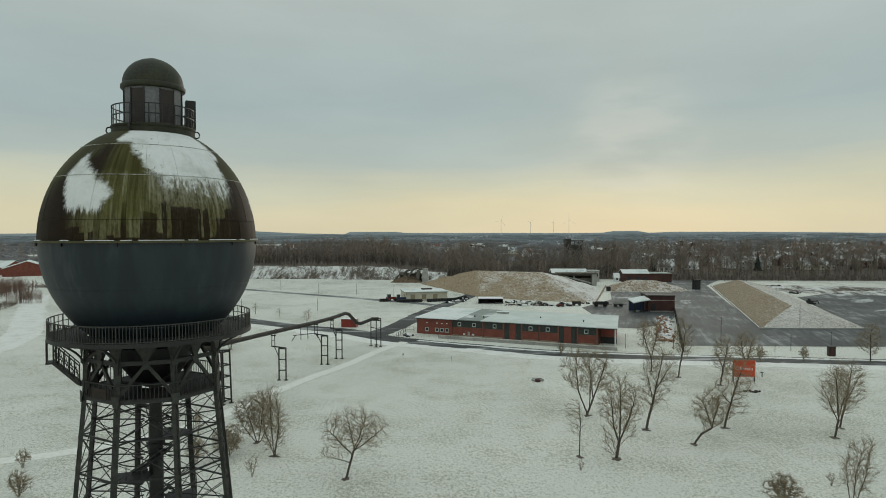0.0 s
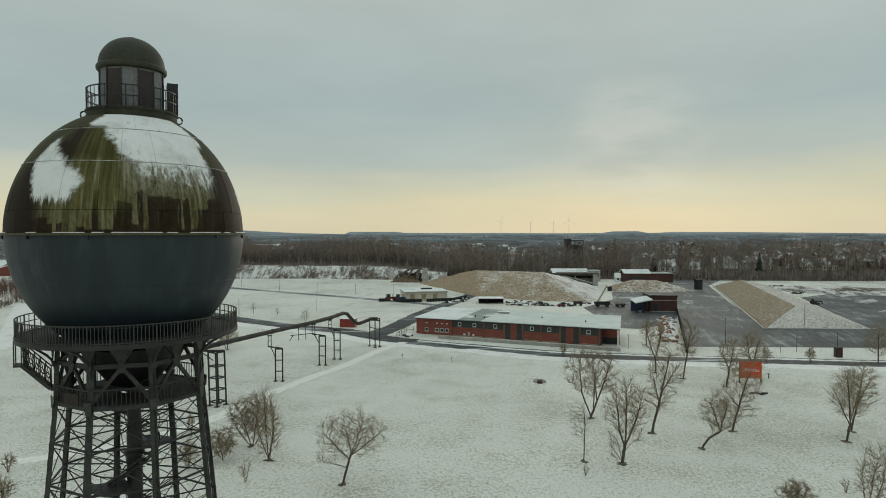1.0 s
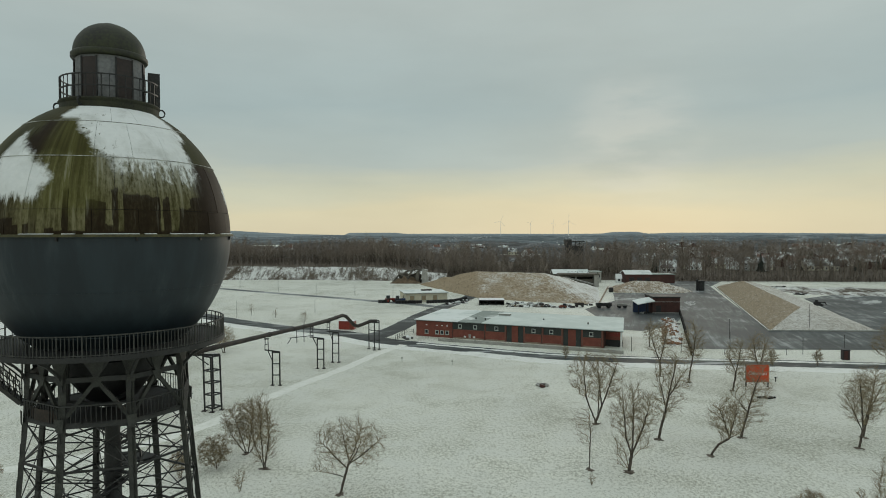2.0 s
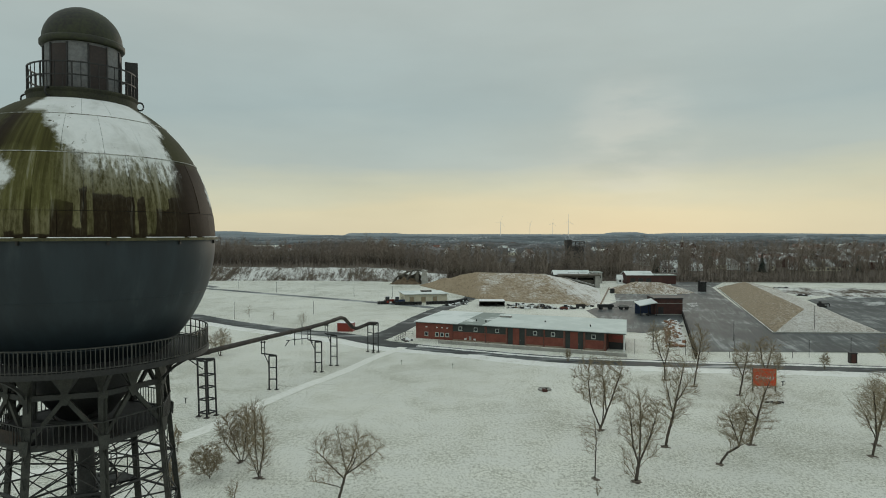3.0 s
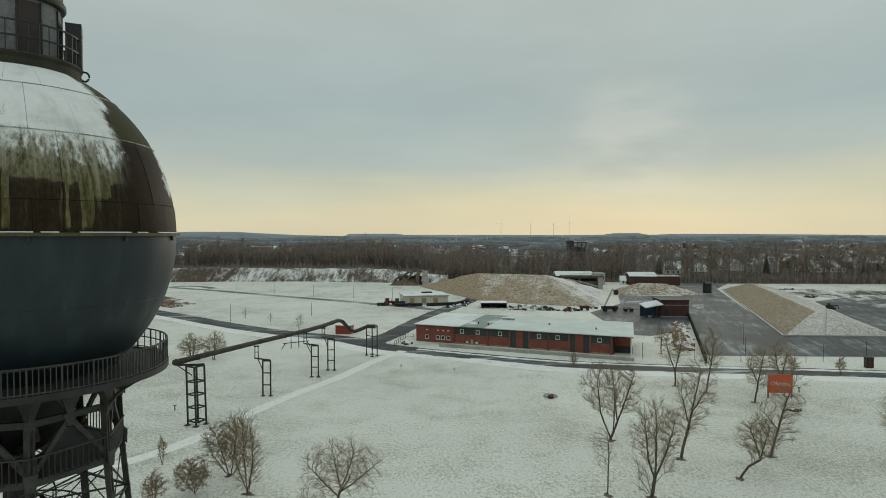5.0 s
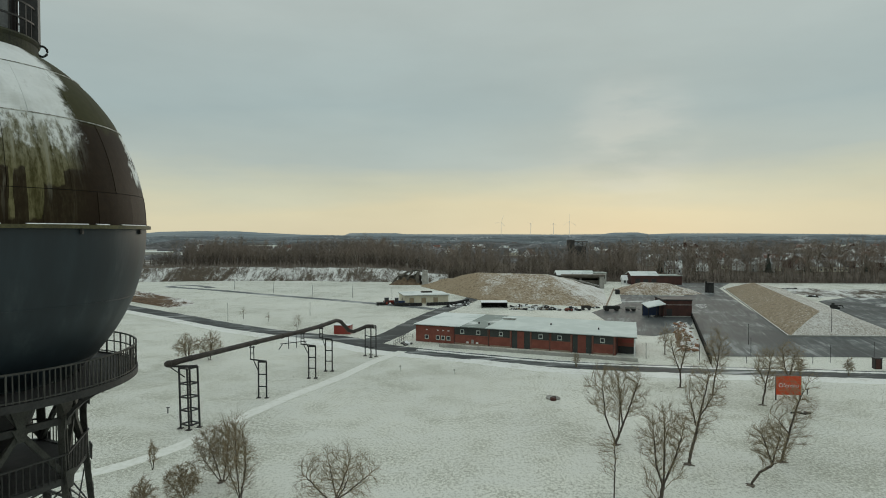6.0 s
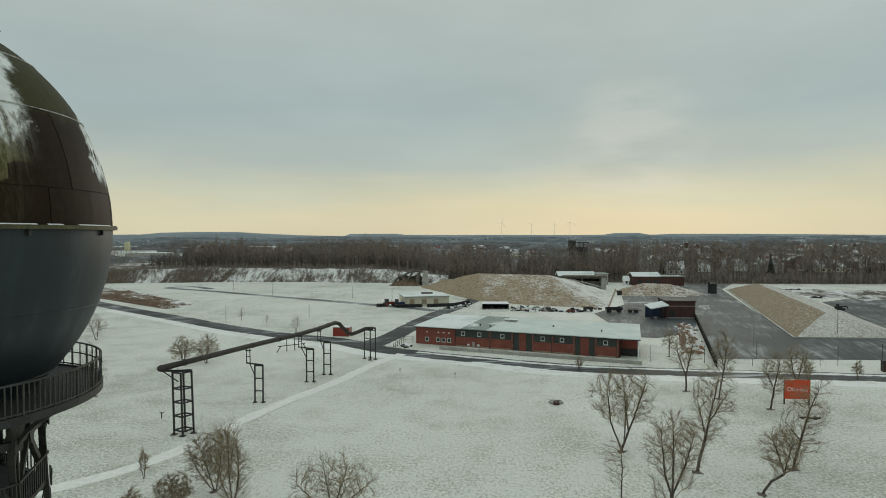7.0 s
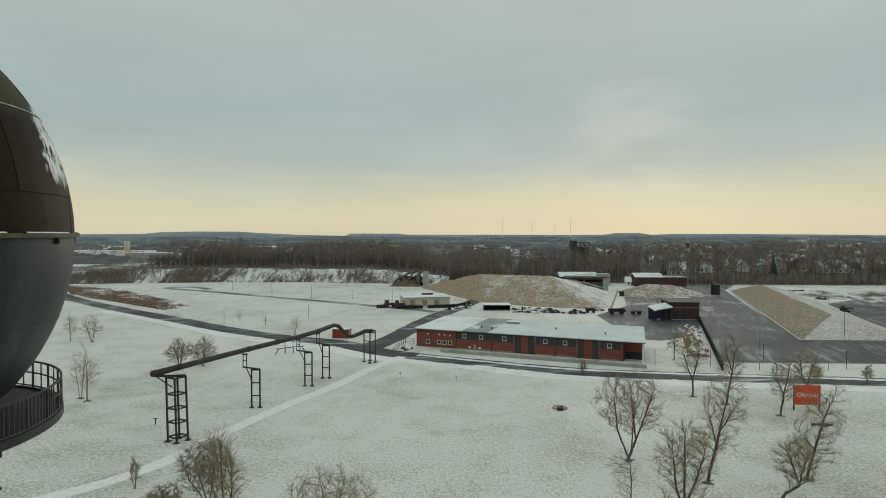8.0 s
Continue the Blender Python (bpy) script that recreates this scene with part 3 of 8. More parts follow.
def ball_paint():
    """Old coating with algae and run-off streaks, and snow lying in patches."""
    k = Nodes("stained_tank_plates_with_snow")
    rel = k.n.new("ShaderNodeVectorMath")
    rel.operation = "SUBTRACT"
    k.set(rel.inputs[0], k.pos)
    rel.inputs[1].default_value = AXIS
    turn = k.n.new("ShaderNodeVectorRotate")
    turn.rotation_type = "Z_AXIS"
    turn.inputs["Angle"].default_value = radians(-FRONT)
    k.set(turn.inputs["Vector"], rel.outputs[0])
    x, y, z = k.sep(turn.outputs[0])
    phi = k.math("MULTIPLY", k.math("ARCTAN2", y, x), 180 / math.pi)
    comb = k.n.new("ShaderNodeCombineXYZ")
    k.set(comb.inputs[0], k.math("MULTIPLY", phi, 0.16))
    k.set(comb.inputs[1], k.math("MULTIPLY", z, 0.13))
    drip = k.noise(1.0, 4, 0.6, vec=comb.outputs[0])
    dripf = k.noise(2.6, 4, 0.6, vec=comb.outputs[0])

    def column(width, seed):   # one random value for each strip of plate
        w = k.n.new("ShaderNodeTexWhiteNoise")
        w.noise_dimensions = "1D"
        k.set(w.inputs["W"], k.math("FLOOR", k.math("ADD", k.math("DIVIDE", k.math("MULTIPLY_ADD", drip, 7.0, phi), width), seed)))
        return w.outputs["Value"]

    blot = k.noise(0.9, 5, 0.6, warp=0.5)
    fine = k.noise(5.0, 4, 0.65)
    grit = k.noise(11.0, 4, 0.7, squeeze=(1, 1, 0.35))
    # coating: greenish tan on the weather side, dark brown elsewhere
    tan = k.mix(k.step(k.math("MULTIPLY_ADD", dripf, 0.6, k.math("MULTIPLY", grit, 0.4)), 0.36, 0.64), (0.050, 0.044, 0.016), (0.185, 0.170, 0.090))
    moss = k.mix(fine, (0.030, 0.030, 0.012), (0.062, 0.060, 0.026))
    brown = k.mix(fine, (0.010, 0.0065, 0.004), (0.030, 0.019, 0.010))
    front = k.math("MULTIPLY", k.step(phi, -48, -30), k.step(k.math("MULTIPLY_ADD", blot, 14, phi), 56, 46))
    c = k.mix(k.math("MULTIPLY", front, k.step(z, 28.1, 27.85, 0.25, 1.0)), k.mix(k.step(k.math("ADD", z, blot), 28.2, 28.6), brown, moss), tan)
    c = k.mix(k.math("MULTIPLY", k.step(drip, 0.56, 0.64), k.math("MULTIPLY", front, 0.55)), c, brown)
    # a bare dark brown patch between the two snow sheets
    bare = k.math("MULTIPLY", k.step(k.math("MULTIPLY_ADD", blot, 16, phi), -34, -28), k.step(k.math("MULTIPLY_ADD", blot, 18, phi), 8, 0))
    c = k.mix(k.math("MULTIPLY", bare, k.math("MULTIPLY", k.step(k.math("ADD", z, blot), 28.55, 28.75), k.step(z, 29.5, 29.3, 0.3, 0.95))), c, brown)
    # flat-topped dark tongues of old run-off over the lowest plates
    c1, c2 = column(7.5, 0.3), column(3.1, 40.7)
    top = k.math("MAXIMUM", k.math("MULTIPLY_ADD", k.step(c1, 0.2, 0.75), 1.35, 25.2), k.math("MULTIPLY_ADD", k.step(c2, 0.35, 1.0), 1.9, 24.95))
    top = k.math("ADD", top, k.math("ADD", k.math("MULTIPLY", k.math("SUBTRACT", grit, 0.5), 0.22), k.math("MULTIPLY", k.math("SUBTRACT", blot, 0.5), 0.7)))
    top = k.math("ADD", top, k.step(phi, -42, -10, -0.45, 0.0))
    c = k.mix(k.math("MULTIPLY", k.step(k.math("SUBTRACT", top, z), -0.04, 0.05), k.step(grit, 0.3, 0.7, 0.97, 0.86)), c, brown)
    c = k.mix(k.math("MULTIPLY", k.step(k.math("ABSOLUTE", k.math("ADD", phi, 14)), 20, 6), k.step(k.math("MULTIPLY_ADD", drip, 2.0, z), 26.6, 27.4, 0.0, 0.62)), c, k.mix(k.step(dripf, 0.35, 0.65), (0.065, 0.062, 0.018), (0.125, 0.125, 0.035)))
    weep = k.math("MULTIPLY", k.step(dripf, 0.56, 0.63), k.math("MULTIPLY", front, k.math("MULTIPLY", k.step(z, 25.1, 27.2, 0.06, 0.5), k.step(z, 28.2, 27.9, 0.15, 1.0))))
    c = k.mix(weep, c, (0.27, 0.262, 0.21))
    chalk = k.math("MULTIPLY", k.math("MULTIPLY", k.step(phi, -8, 12), k.step(phi, 52, 44)), k.math("MULTIPLY", k.step(z, 26.2, 27.9, 0.0, 0.6), k.step(z, 28.25, 28.0)))
    c = k.mix(k.math("MULTIPLY", chalk, k.step(k.math("MULTIPLY_ADD", dripf, 0.5, k.math("MULTIPLY", grit, 0.5)), 0.38, 0.58)), c, (0.36, 0.365, 0.32))
    rim = k.step(k.math("ABSOLUTE", k.math("SUBTRACT", phi, -100)), 45, 15)
    c = k.mix(k.math("MULTIPLY", rim, k.step(z, 26.2, 28.0)), c, (0.10, 0.098, 0.03))
    # snow: a solid sheet on the crown that thins out to a dusting further down
    edge = k.math("ADD", k.math("MULTIPLY", k.math("SUBTRACT", dripf, 0.5), 1.0), k.math("MULTIPLY", k.math("SUBTRACT", blot, 0.5), 1.2))
    zz = k.math("ADD", z, edge)
    pn = k.math("ADD", phi, k.math("ADD", k.math("MULTIPLY", k.math("SUBTRACT", blot, 0.5), 22), k.math("MULTIPLY", k.math("SUBTRACT", fine, 0.5), 12)))
    left = k.math("SUBTRACT", pn, k.math("MULTIPLY_ADD", k.math("SUBTRACT", z, 28.0), -12.0, 1.0))
    rightmost = k.math("MULTIPLY_ADD", k.math("SUBTRACT", z, 27.3), -3.5, pn)
    band = k.math("MULTIPLY", k.step(left, -4, 4), k.step(rightmost, 49, 43))
    main = k.math("MULTIPLY", k.step(zz, 27.75, 28.0), band)
    thin = k.math("ADD", k.math("MULTIPLY_ADD", k.math("SUBTRACT", z, 27.0), 0.21, k.step(phi, 22, 46, -0.03, 0.06)), k.math("ADD", k.math("MULTIPLY", k.noise(5.0, 4, 0.66, squeeze=(1, 1, 0.3)), 0.75), k.math("MULTIPLY", drip, 0.35)))
    dust = k.math("MULTIPLY", k.math("MULTIPLY", k.step(thin, 0.56, 0.76), k.step(z, 26.0, 26.5)), k.math("MULTIPLY", band, k.step(phi, -6, 10, 0.0, 0.92)))
    above = k.math("MULTIPLY", k.math("MAXIMUM", k.math("SUBTRACT", z, 27.4), 0.0), -17.0)
    below = k.math("MULTIPLY", k.math("MAXIMUM", k.math("SUBTRACT", 27.4, z), 0.0), -5.0)
    right = k.math("SUBTRACT", pn, k.math("ADD", k.math("ADD", above, below), -21.0))
    ps = k.math("ADD", phi, k.math("ADD", k.math("MULTIPLY", k.math("SUBTRACT", blot, 0.5), 7), k.math("MULTIPLY", k.math("SUBTRACT", grit, 0.5), 9)))
    side = k.math("MULTIPLY", k.math("MULTIPLY", k.step(k.math("ADD", ps, k.math("MULTIPLY", k.math("ABSOLUTE", k.math("SUBTRACT", z, 27.9)), -6.0)), -56, -52), k.step(right, 4, -4)),
                  k.math("MULTIPLY", k.step(k.math("ADD", z, k.math("ADD", k.math("MULTIPLY", k.math("SUBTRACT", dripf, 0.5), 1.1), k.math("MULTIPLY", k.math("SUBTRACT", grit, 0.5), 0.7))), 26.2, 26.55), k.step(z, 29.3, 28.9)))
    cap = k.math("MULTIPLY", k.step(z, 29.45, 29.65), k.math("MULTIPLY", k.step(pn, -34, -26), k.step(pn, 60, 51)))
    lee = k.math("MULTIPLY_ADD", k.math("ABSOLUTE", k.math("SUBTRACT", z, 26.95)), -9.0, pn)
    back = k.math("MULTIPLY", k.math("MULTIPLY", k.step(lee, 72, 76), k.step(phi, 128, 118)), k.math("MULTIPLY", k.step(zz, 26.3, 26.6), k.step(zz, 28.3, 28.0)))
    snow = k.math("MAXIMUM", k.math("MAXIMUM", main, side), k.math("MAXIMUM", cap, back))
    specks = k.step(k.math("MULTIPLY_ADD", k.step(z, 26.2, 29.4), 0.12, k.noise(4.6, 3, 0.62, squeeze=(1, 1, 0.4))), 0.435, 0.475)
    specks = k.math("MAXIMUM", specks, k.step(phi, -10, -20))
    snow = k.math("MAXIMUM", k.math("MULTIPLY", snow, specks), dust)
    col = k.mix(snow, c, k.mix(k.step(blot, 0.45, 0.72), k.mix(fine, (0.68, 0.71, 0.71), (0.84, 0.86, 0.86)), k.mix(dripf, (0.46, 0.48, 0.46), (0.70, 0.72, 0.71))))
    rough = k.math("MULTIPLY_ADD", snow, 0.2, 0.60)
    return k.done(col, rough, 0, k.math("ADD", fine, k.math("MULTIPLY", snow, 2.5)), 0.006, 0.08)


def shell_paint():
    k = Nodes("slate_blue_tank_paint")
    comb = k.n.new("ShaderNodeMapping")
    comb.inputs["Scale"].default_value = (1.2, 1.2, 0.18)
    k.set(comb.inputs[0], k.pos)
    run = k.noise(1.3, 4, 0.6, vec=comb.outputs[0])
    big = k.noise(0.35, 4)
    c = k.mix(k.step(run, 0.35, 0.7), (0.0092, 0.0170, 0.0228), (0.0158, 0.0272, 0.0350))
    z = k.sep(k.pos)["Z"]
    c = k.mix(k.math("MULTIPLY", k.step(run, 0.52, 0.70), k.step(big, 0.45, 0.62, 0, 0.5)), c, (0.06, 0.07, 0.074))
    return k.done(c, k.math("MULTIPLY_ADD", big, 0.2, 0.45), 0, run, 0.003, 0.45)


M_BALL, M_SHELL = ball_paint(), shell_paint()
M_DOME = plain("moss_stained_dome_sheet", (0.007, 0.007, 0.004), (0.028, 0.034, 0.008), 0.9, 0.6, 0, 0.006)
M_PALEWALL = plain("pale_grey_flaking_paint", (0.10, 0.105, 0.11), (0.19, 0.195, 0.20), 0.9, 0.7, 0, 0.005)
M_BROWNPANEL = plain("dark_brown_shutter", (0.016, 0.011, 0.010), (0.034, 0.022, 0.019), 1.2, 0.6)
M_SKIRT = plain("mossy_platform_skirt", (0.010, 0.011, 0.006), (0.038, 0.040, 0.018), 1.8, 0.8, 0, 0.008)
M_SEAMSNOW = plain("seam_with_snow_dust", (0.05, 0.05, 0.035), (0.62, 0.63, 0.60), 1.1, 0.7)
M_LIPSNOW = plain("snow_on_ledge", (0.70, 0.72, 0.72), (0.84, 0.86, 0.86), 2.0, 0.7)

tower = thing("water_tower", "spherical steel water tower on lattice legs, streaked with algae and snow", "water tower", AXIS)
bm = bmesh.new()
lathe(bm, [(max(0.02, ball_r(19.52 + 5.48 * i / 40)), 19.52 + 5.48 * i / 40) for i in range(41)], 96)
part("lower_shell", bm, M_SHELL, tower, "smooth slate-blue painted lower half of the tank", True)
bm = bmesh.new()
lathe(bm, [(ball_r(z) - 0.06, z) for z in [25 + 5.4 * i / 24 for i in range(25)]], 64)
part("inner_shell", bm, M_STEEL, tower, "", True)
bm = bmesh.new()
hoop(bm, 4.99, 25.02, 0.16, 0.10, 120)
part("flange", bm, plain("mossy_flange", (0.035, 0.033, 0.014), (0.095, 0.088, 0.034), 2.0, 0.7), tower, "mossy rim flange round the tank's middle")
for a0, a1 in ((-112, -106), (-97, -83), (-80, -75), (-72, -51), (-49, -44), (-38, -20), (-17, -12), (-6, 14), (28, 47), (70, 150), (170, 230)):
    prof = [(4.95, 25.07), (5.05, 25.07), (5.035, 25.088), (4.99, 25.10), (4.94, 25.085)]
    part("ledge_snow", lathe(bmesh.new(), prof, 18, a0, a1), M_LIPSNOW, tower, "thin line of snow lying on the flange", True)
for z in (22.9, 21.1):
    part("shell_seam", hoop(bmesh.new(), ball_r(z) + 0.003, z, 0.022, 0.03, 96), M_SHELL, tower)
for z, w in ((27.96, 0.05), (29.43, 0.04)):
    bm = bmesh.new()
    hoop(bm, ball_r(z) + 0.004, z, w, 0.026, 96)
    part("seam", bm, M_SEAMSNOW, tower)
# tank plates: four courses of twenty, lapped at their seams
for z0, z1, shift in ((25.06, 25.97, 0), (25.985, 27.95, 9), (27.97, 29.42, 0), (29.44, 30.2, 9)):
    for i in range(20):
        bm = bmesh.new()
        nu, nv = 4, 6
        a0 = 18 * i + shift + 3 + 0.08
        proud = 0.008 if i % 2 else 0.0
        spot = lambda u, v, d: polar(ball_r(z0 + (z1 - z0) * v / nv) + d, a0 + 17.84 * u / nu, z0 + (z1 - z0) * v / nv)
        o = [[bm.verts.new(spot(u, v, proud)) for u in range(nu + 1)] for v in range(nv + 1)]
        for v in range(nv):
            for u in range(nu):
                bm.faces.new((o[v][u], o[v][u + 1], o[v + 1][u + 1], o[v + 1][u])).smooth = True
        rim = [(u, 0) for u in range(nu)] + [(nu, v) for v in range(nv)] + [(u, nv) for u in range(nu, 0, -1)] + [(0, v) for v in range(nv, 0, -1)]
        for (u, v), (u2, v2) in zip(rim, rim[1:] + rim[:1]):
            bm.faces.new([bm.verts.new(p) for p in (spot(u, v, proud), spot(u, v, -0.03), spot(u2, v2, -0.03), spot(u2, v2, proud))])
        part("plate", bm, M_BALL, tower)
# bolts and fittings that hang under the flange
for a in range(0, 360, 30):
    bm = bmesh.new()
    beam(bm, polar(4.98, a - 52, 25.0), polar(4.98, a - 52, 24.82), 0.07)
    part("bracket", bm, M_STEEL, tower)

# top platform, lantern and dome
before = set(tower.children)
lantern = part("platform", lathe(bmesh.new(), [(1.1, 30.62), (1.93, 30.62), (1.96, 30.56), (1.93, 30.5), (1.90, 30.46), (1.95, 30.05), (1.92, 29.9), (1.1, 29.9)], 64), M_SKIRT, tower, "mossy round platform on the tank's crown")
part("wall", lathe(bmesh.new(), [(1.32, 30.6), (1.32, 32.58)], 48), M_PALEWALL, tower, "pale flaking lantern wall", True)
for i in range(6):
    a = FRONT - 33 + 60 * i
    bm = lathe(bmesh.new(), [(1.28, 30.75), (1.34, 30.75), (1.34, 32.36), (1.28, 32.36)], 10, a - 14, a + 14)
    sh = part("shutter", bm, M_BROWNPANEL, tower, "dark brown lantern shutter")
    for b in (-14.6, 14.6):
        part("jamb", beam(bmesh.new(), polar(1.35, a + b, 30.7), polar(1.35, a + b, 32.40), 0.05), M_STEEL, sh)
part("collar", lathe(bmesh.new(), [(1.30, 32.46), (1.44, 32.46), (1.49, 32.52), (1.49, 32.66), (1.44, 32.72), (1.38, 32.76)], 64), M_DOME, tower, "", True)
part("dome", lathe(bmesh.new(), [(1.41 * math.cos(a), 32.72 + 1.34 * math.sin(a)) for a in [radians(88 * i / 20) for i in range(21)]] + [(0.02, 34.06)], 64), M_DOME, tower, "dark moss-stained dome roof", True)
part("knob", lathe(bmesh.new(), [(0.28, 34.01), (0.26, 34.06), (0.1, 34.08), (0.01, 34.085)], 24), M_PALEWALL, tower)
for z in (31.55, 31.08):
    part("rail", hoop(bmesh.new(), 1.88, z, 0.045, 0.05, 72), M_STEEL, tower)
for i in range(40):
    part("post", beam(bmesh.new(), polar(1.88, 9 * i, 30.6), polar(1.88, 9 * i, 31.57), 0.045 if i % 4 == 0 else 0.022), M_STEEL, tower)
hatch = part("cabinet", box(bmesh.new(), -0.05, -0.33, 30.64, 0.42, 0.33, 32.1, Matrix.Rotation(radians(FRONT + 92), 4, "Z") @ Matrix.Translation((1.52, 0, 0))), M_STEEL, tower, "dark steel cabinet standing on the platform")
for a in (FRONT - 95, FRONT + 93, FRONT + 170, FRONT - 30):
    bm = bmesh.new()
    c = polar(2.0, a, 30.42)
    t = polar(1, a, 0)
    tube(bm, [c + t * 0.14 * math.cos(s) + Vector((0, 0, 0.16 * math.sin(s))) for s in [2 * math.pi * j / 14 for j in range(15)]], 0.035, 6, cap=False)
    part("lifting_ring", bm, M_STEEL, tower)

for ob in set(tower.children) - before:
    ob.location += polar(0.10, FRONT + 90, 0)

# gallery under the tank
DECK_R, DECK_Z = 4.60, 20.52
M_RAIL = plain("worn_grey_rail_paint", (0.021, 0.022, 0.020), (0.062, 0.062, 0.055), 1.8, 0.65, 0.1, 0.003)
part("gallery_floor", lathe(bmesh.new(), [(3.0, DECK_Z - 0.05), (DECK_R + 0.03, DECK_Z - 0.05), (DECK_R + 0.03, DECK_Z + 0.03), (3.0, DECK_Z + 0.03)], 96), M_BLACK, tower, "dark steel gallery floor round the tank")
part("gallery_edge", hoop(bmesh.new(), DECK_R, DECK_Z - 0.03, 0.09, 0.20, 96), M_STEEL, tower)
for z, w in ((DECK_Z + 0.83, 0.045), (DECK_Z + 0.12, 0.035)):
    part("handrail", hoop(bmesh.new(), DECK_R, z, w, w, 96), M_RAIL, tower)
part("middle_rail", hoop(bmesh.new(), DECK_R, DECK_Z + 0.5, 0.035, 0.035, 60, FRONT + 80, FRONT + 280), M_RAIL, tower)
bar = mesh_of("baluster", beam(bmesh.new(), (0, 0, DECK_Z), (0, 0, DECK_Z + 0.82), 0.030, 0.024), M_RAIL)
post = mesh_of("post", beam(bmesh.new(), (0, 0, DECK_Z - 0.1), (0, 0, DECK_Z + 0.85), 0.045), M_RAIL)
for i in range(204):
    far_side = 0 < (i * 360 / 204 - FRONT - 82) % 360 < 196
    if far_side and i % 3:
        continue
    ob = part("post" if i % 6 == 0 else "baluster", post if i % 6 == 0 else bar, None, tower)
    ob.matrix_basis = Matrix.Translation(polar(DECK_R, i * 360 / 204, 0)) @ Matrix.Rotation(radians(i * 360 / 204), 4, "Z")

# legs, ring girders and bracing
# lighter steel for outer members: the light falling on them is put into the colour
M_STEEL_LIT = plain("lit_grey_green_steel", (0.015, 0.016, 0.014), (0.058, 0.060, 0.052), 2.6, 0.65, 0.1, 0.006)
LEG0 = -50.4
RING_Z = 17.72


def leg_r(z):
    return 3.05 + 0.10 * (20.4 - z) / 2.7 if z > 17.7 else 3.15 + 0.095 * (17.7 - z)


def on_leg(i, z, dr=0.0):
    return polar(leg_r(z) + dr, LEG0 + 45 * i, z)


for i in range(8):
    bm = bmesh.new()
    for s in (-0.058, 0.058):   # two channels with lacing plates
        t = polar(1, LEG0 + 45 * i + 90, 0) * s
        beam(bm, on_leg(i, 20.45) + t, on_leg(i, 17.7) + t, 0.045, 0.19)
        beam(bm, on_leg(i, 17.75) + t, on_leg(i, 0.0) + t, 0.045, 0.18)
    for j in range(24):
        z = 17.4 - j * 0.74
        t = polar(1, LEG0 + 45 * i + 90, 0) * 0.058
        beam(bm, on_leg(i, z, 0.09) - t, on_leg(i, z - 0.37, 0.09) + t, 0.05, 0.02)
    part("leg", bm, M_STEEL_LIT, tower)
    part("leg_foot", box(bmesh.new(), -0.5, -0.5, 0, 0.5, 0.5, 0.5, Matrix.Translation(on_leg(i, 0.0))), M_CONCRETE, tower, "concrete footing block")
    # bracket that carries the gallery edge
    bm = bmesh.new()
    a = LEG0 + 45 * i
    beam(bm, polar(leg_r(20.4), a, 20.42), polar(DECK_R - 0.05, a, 20.42), 0.12, 0.14)
    pts = [polar(leg_r(18.9) + (DECK_R - 0.15 - leg_r(18.9)) * t ** 1.8, a, 18.9 + 1.5 * t ** 0.75) for t in [j / 6 for j in range(7)]]
    for p, q in zip(pts, pts[1:]):
        beam(bm, p, q, 0.10, 0.10)
    part("gallery_bracket", bm, M_STEEL_GREY, tower)

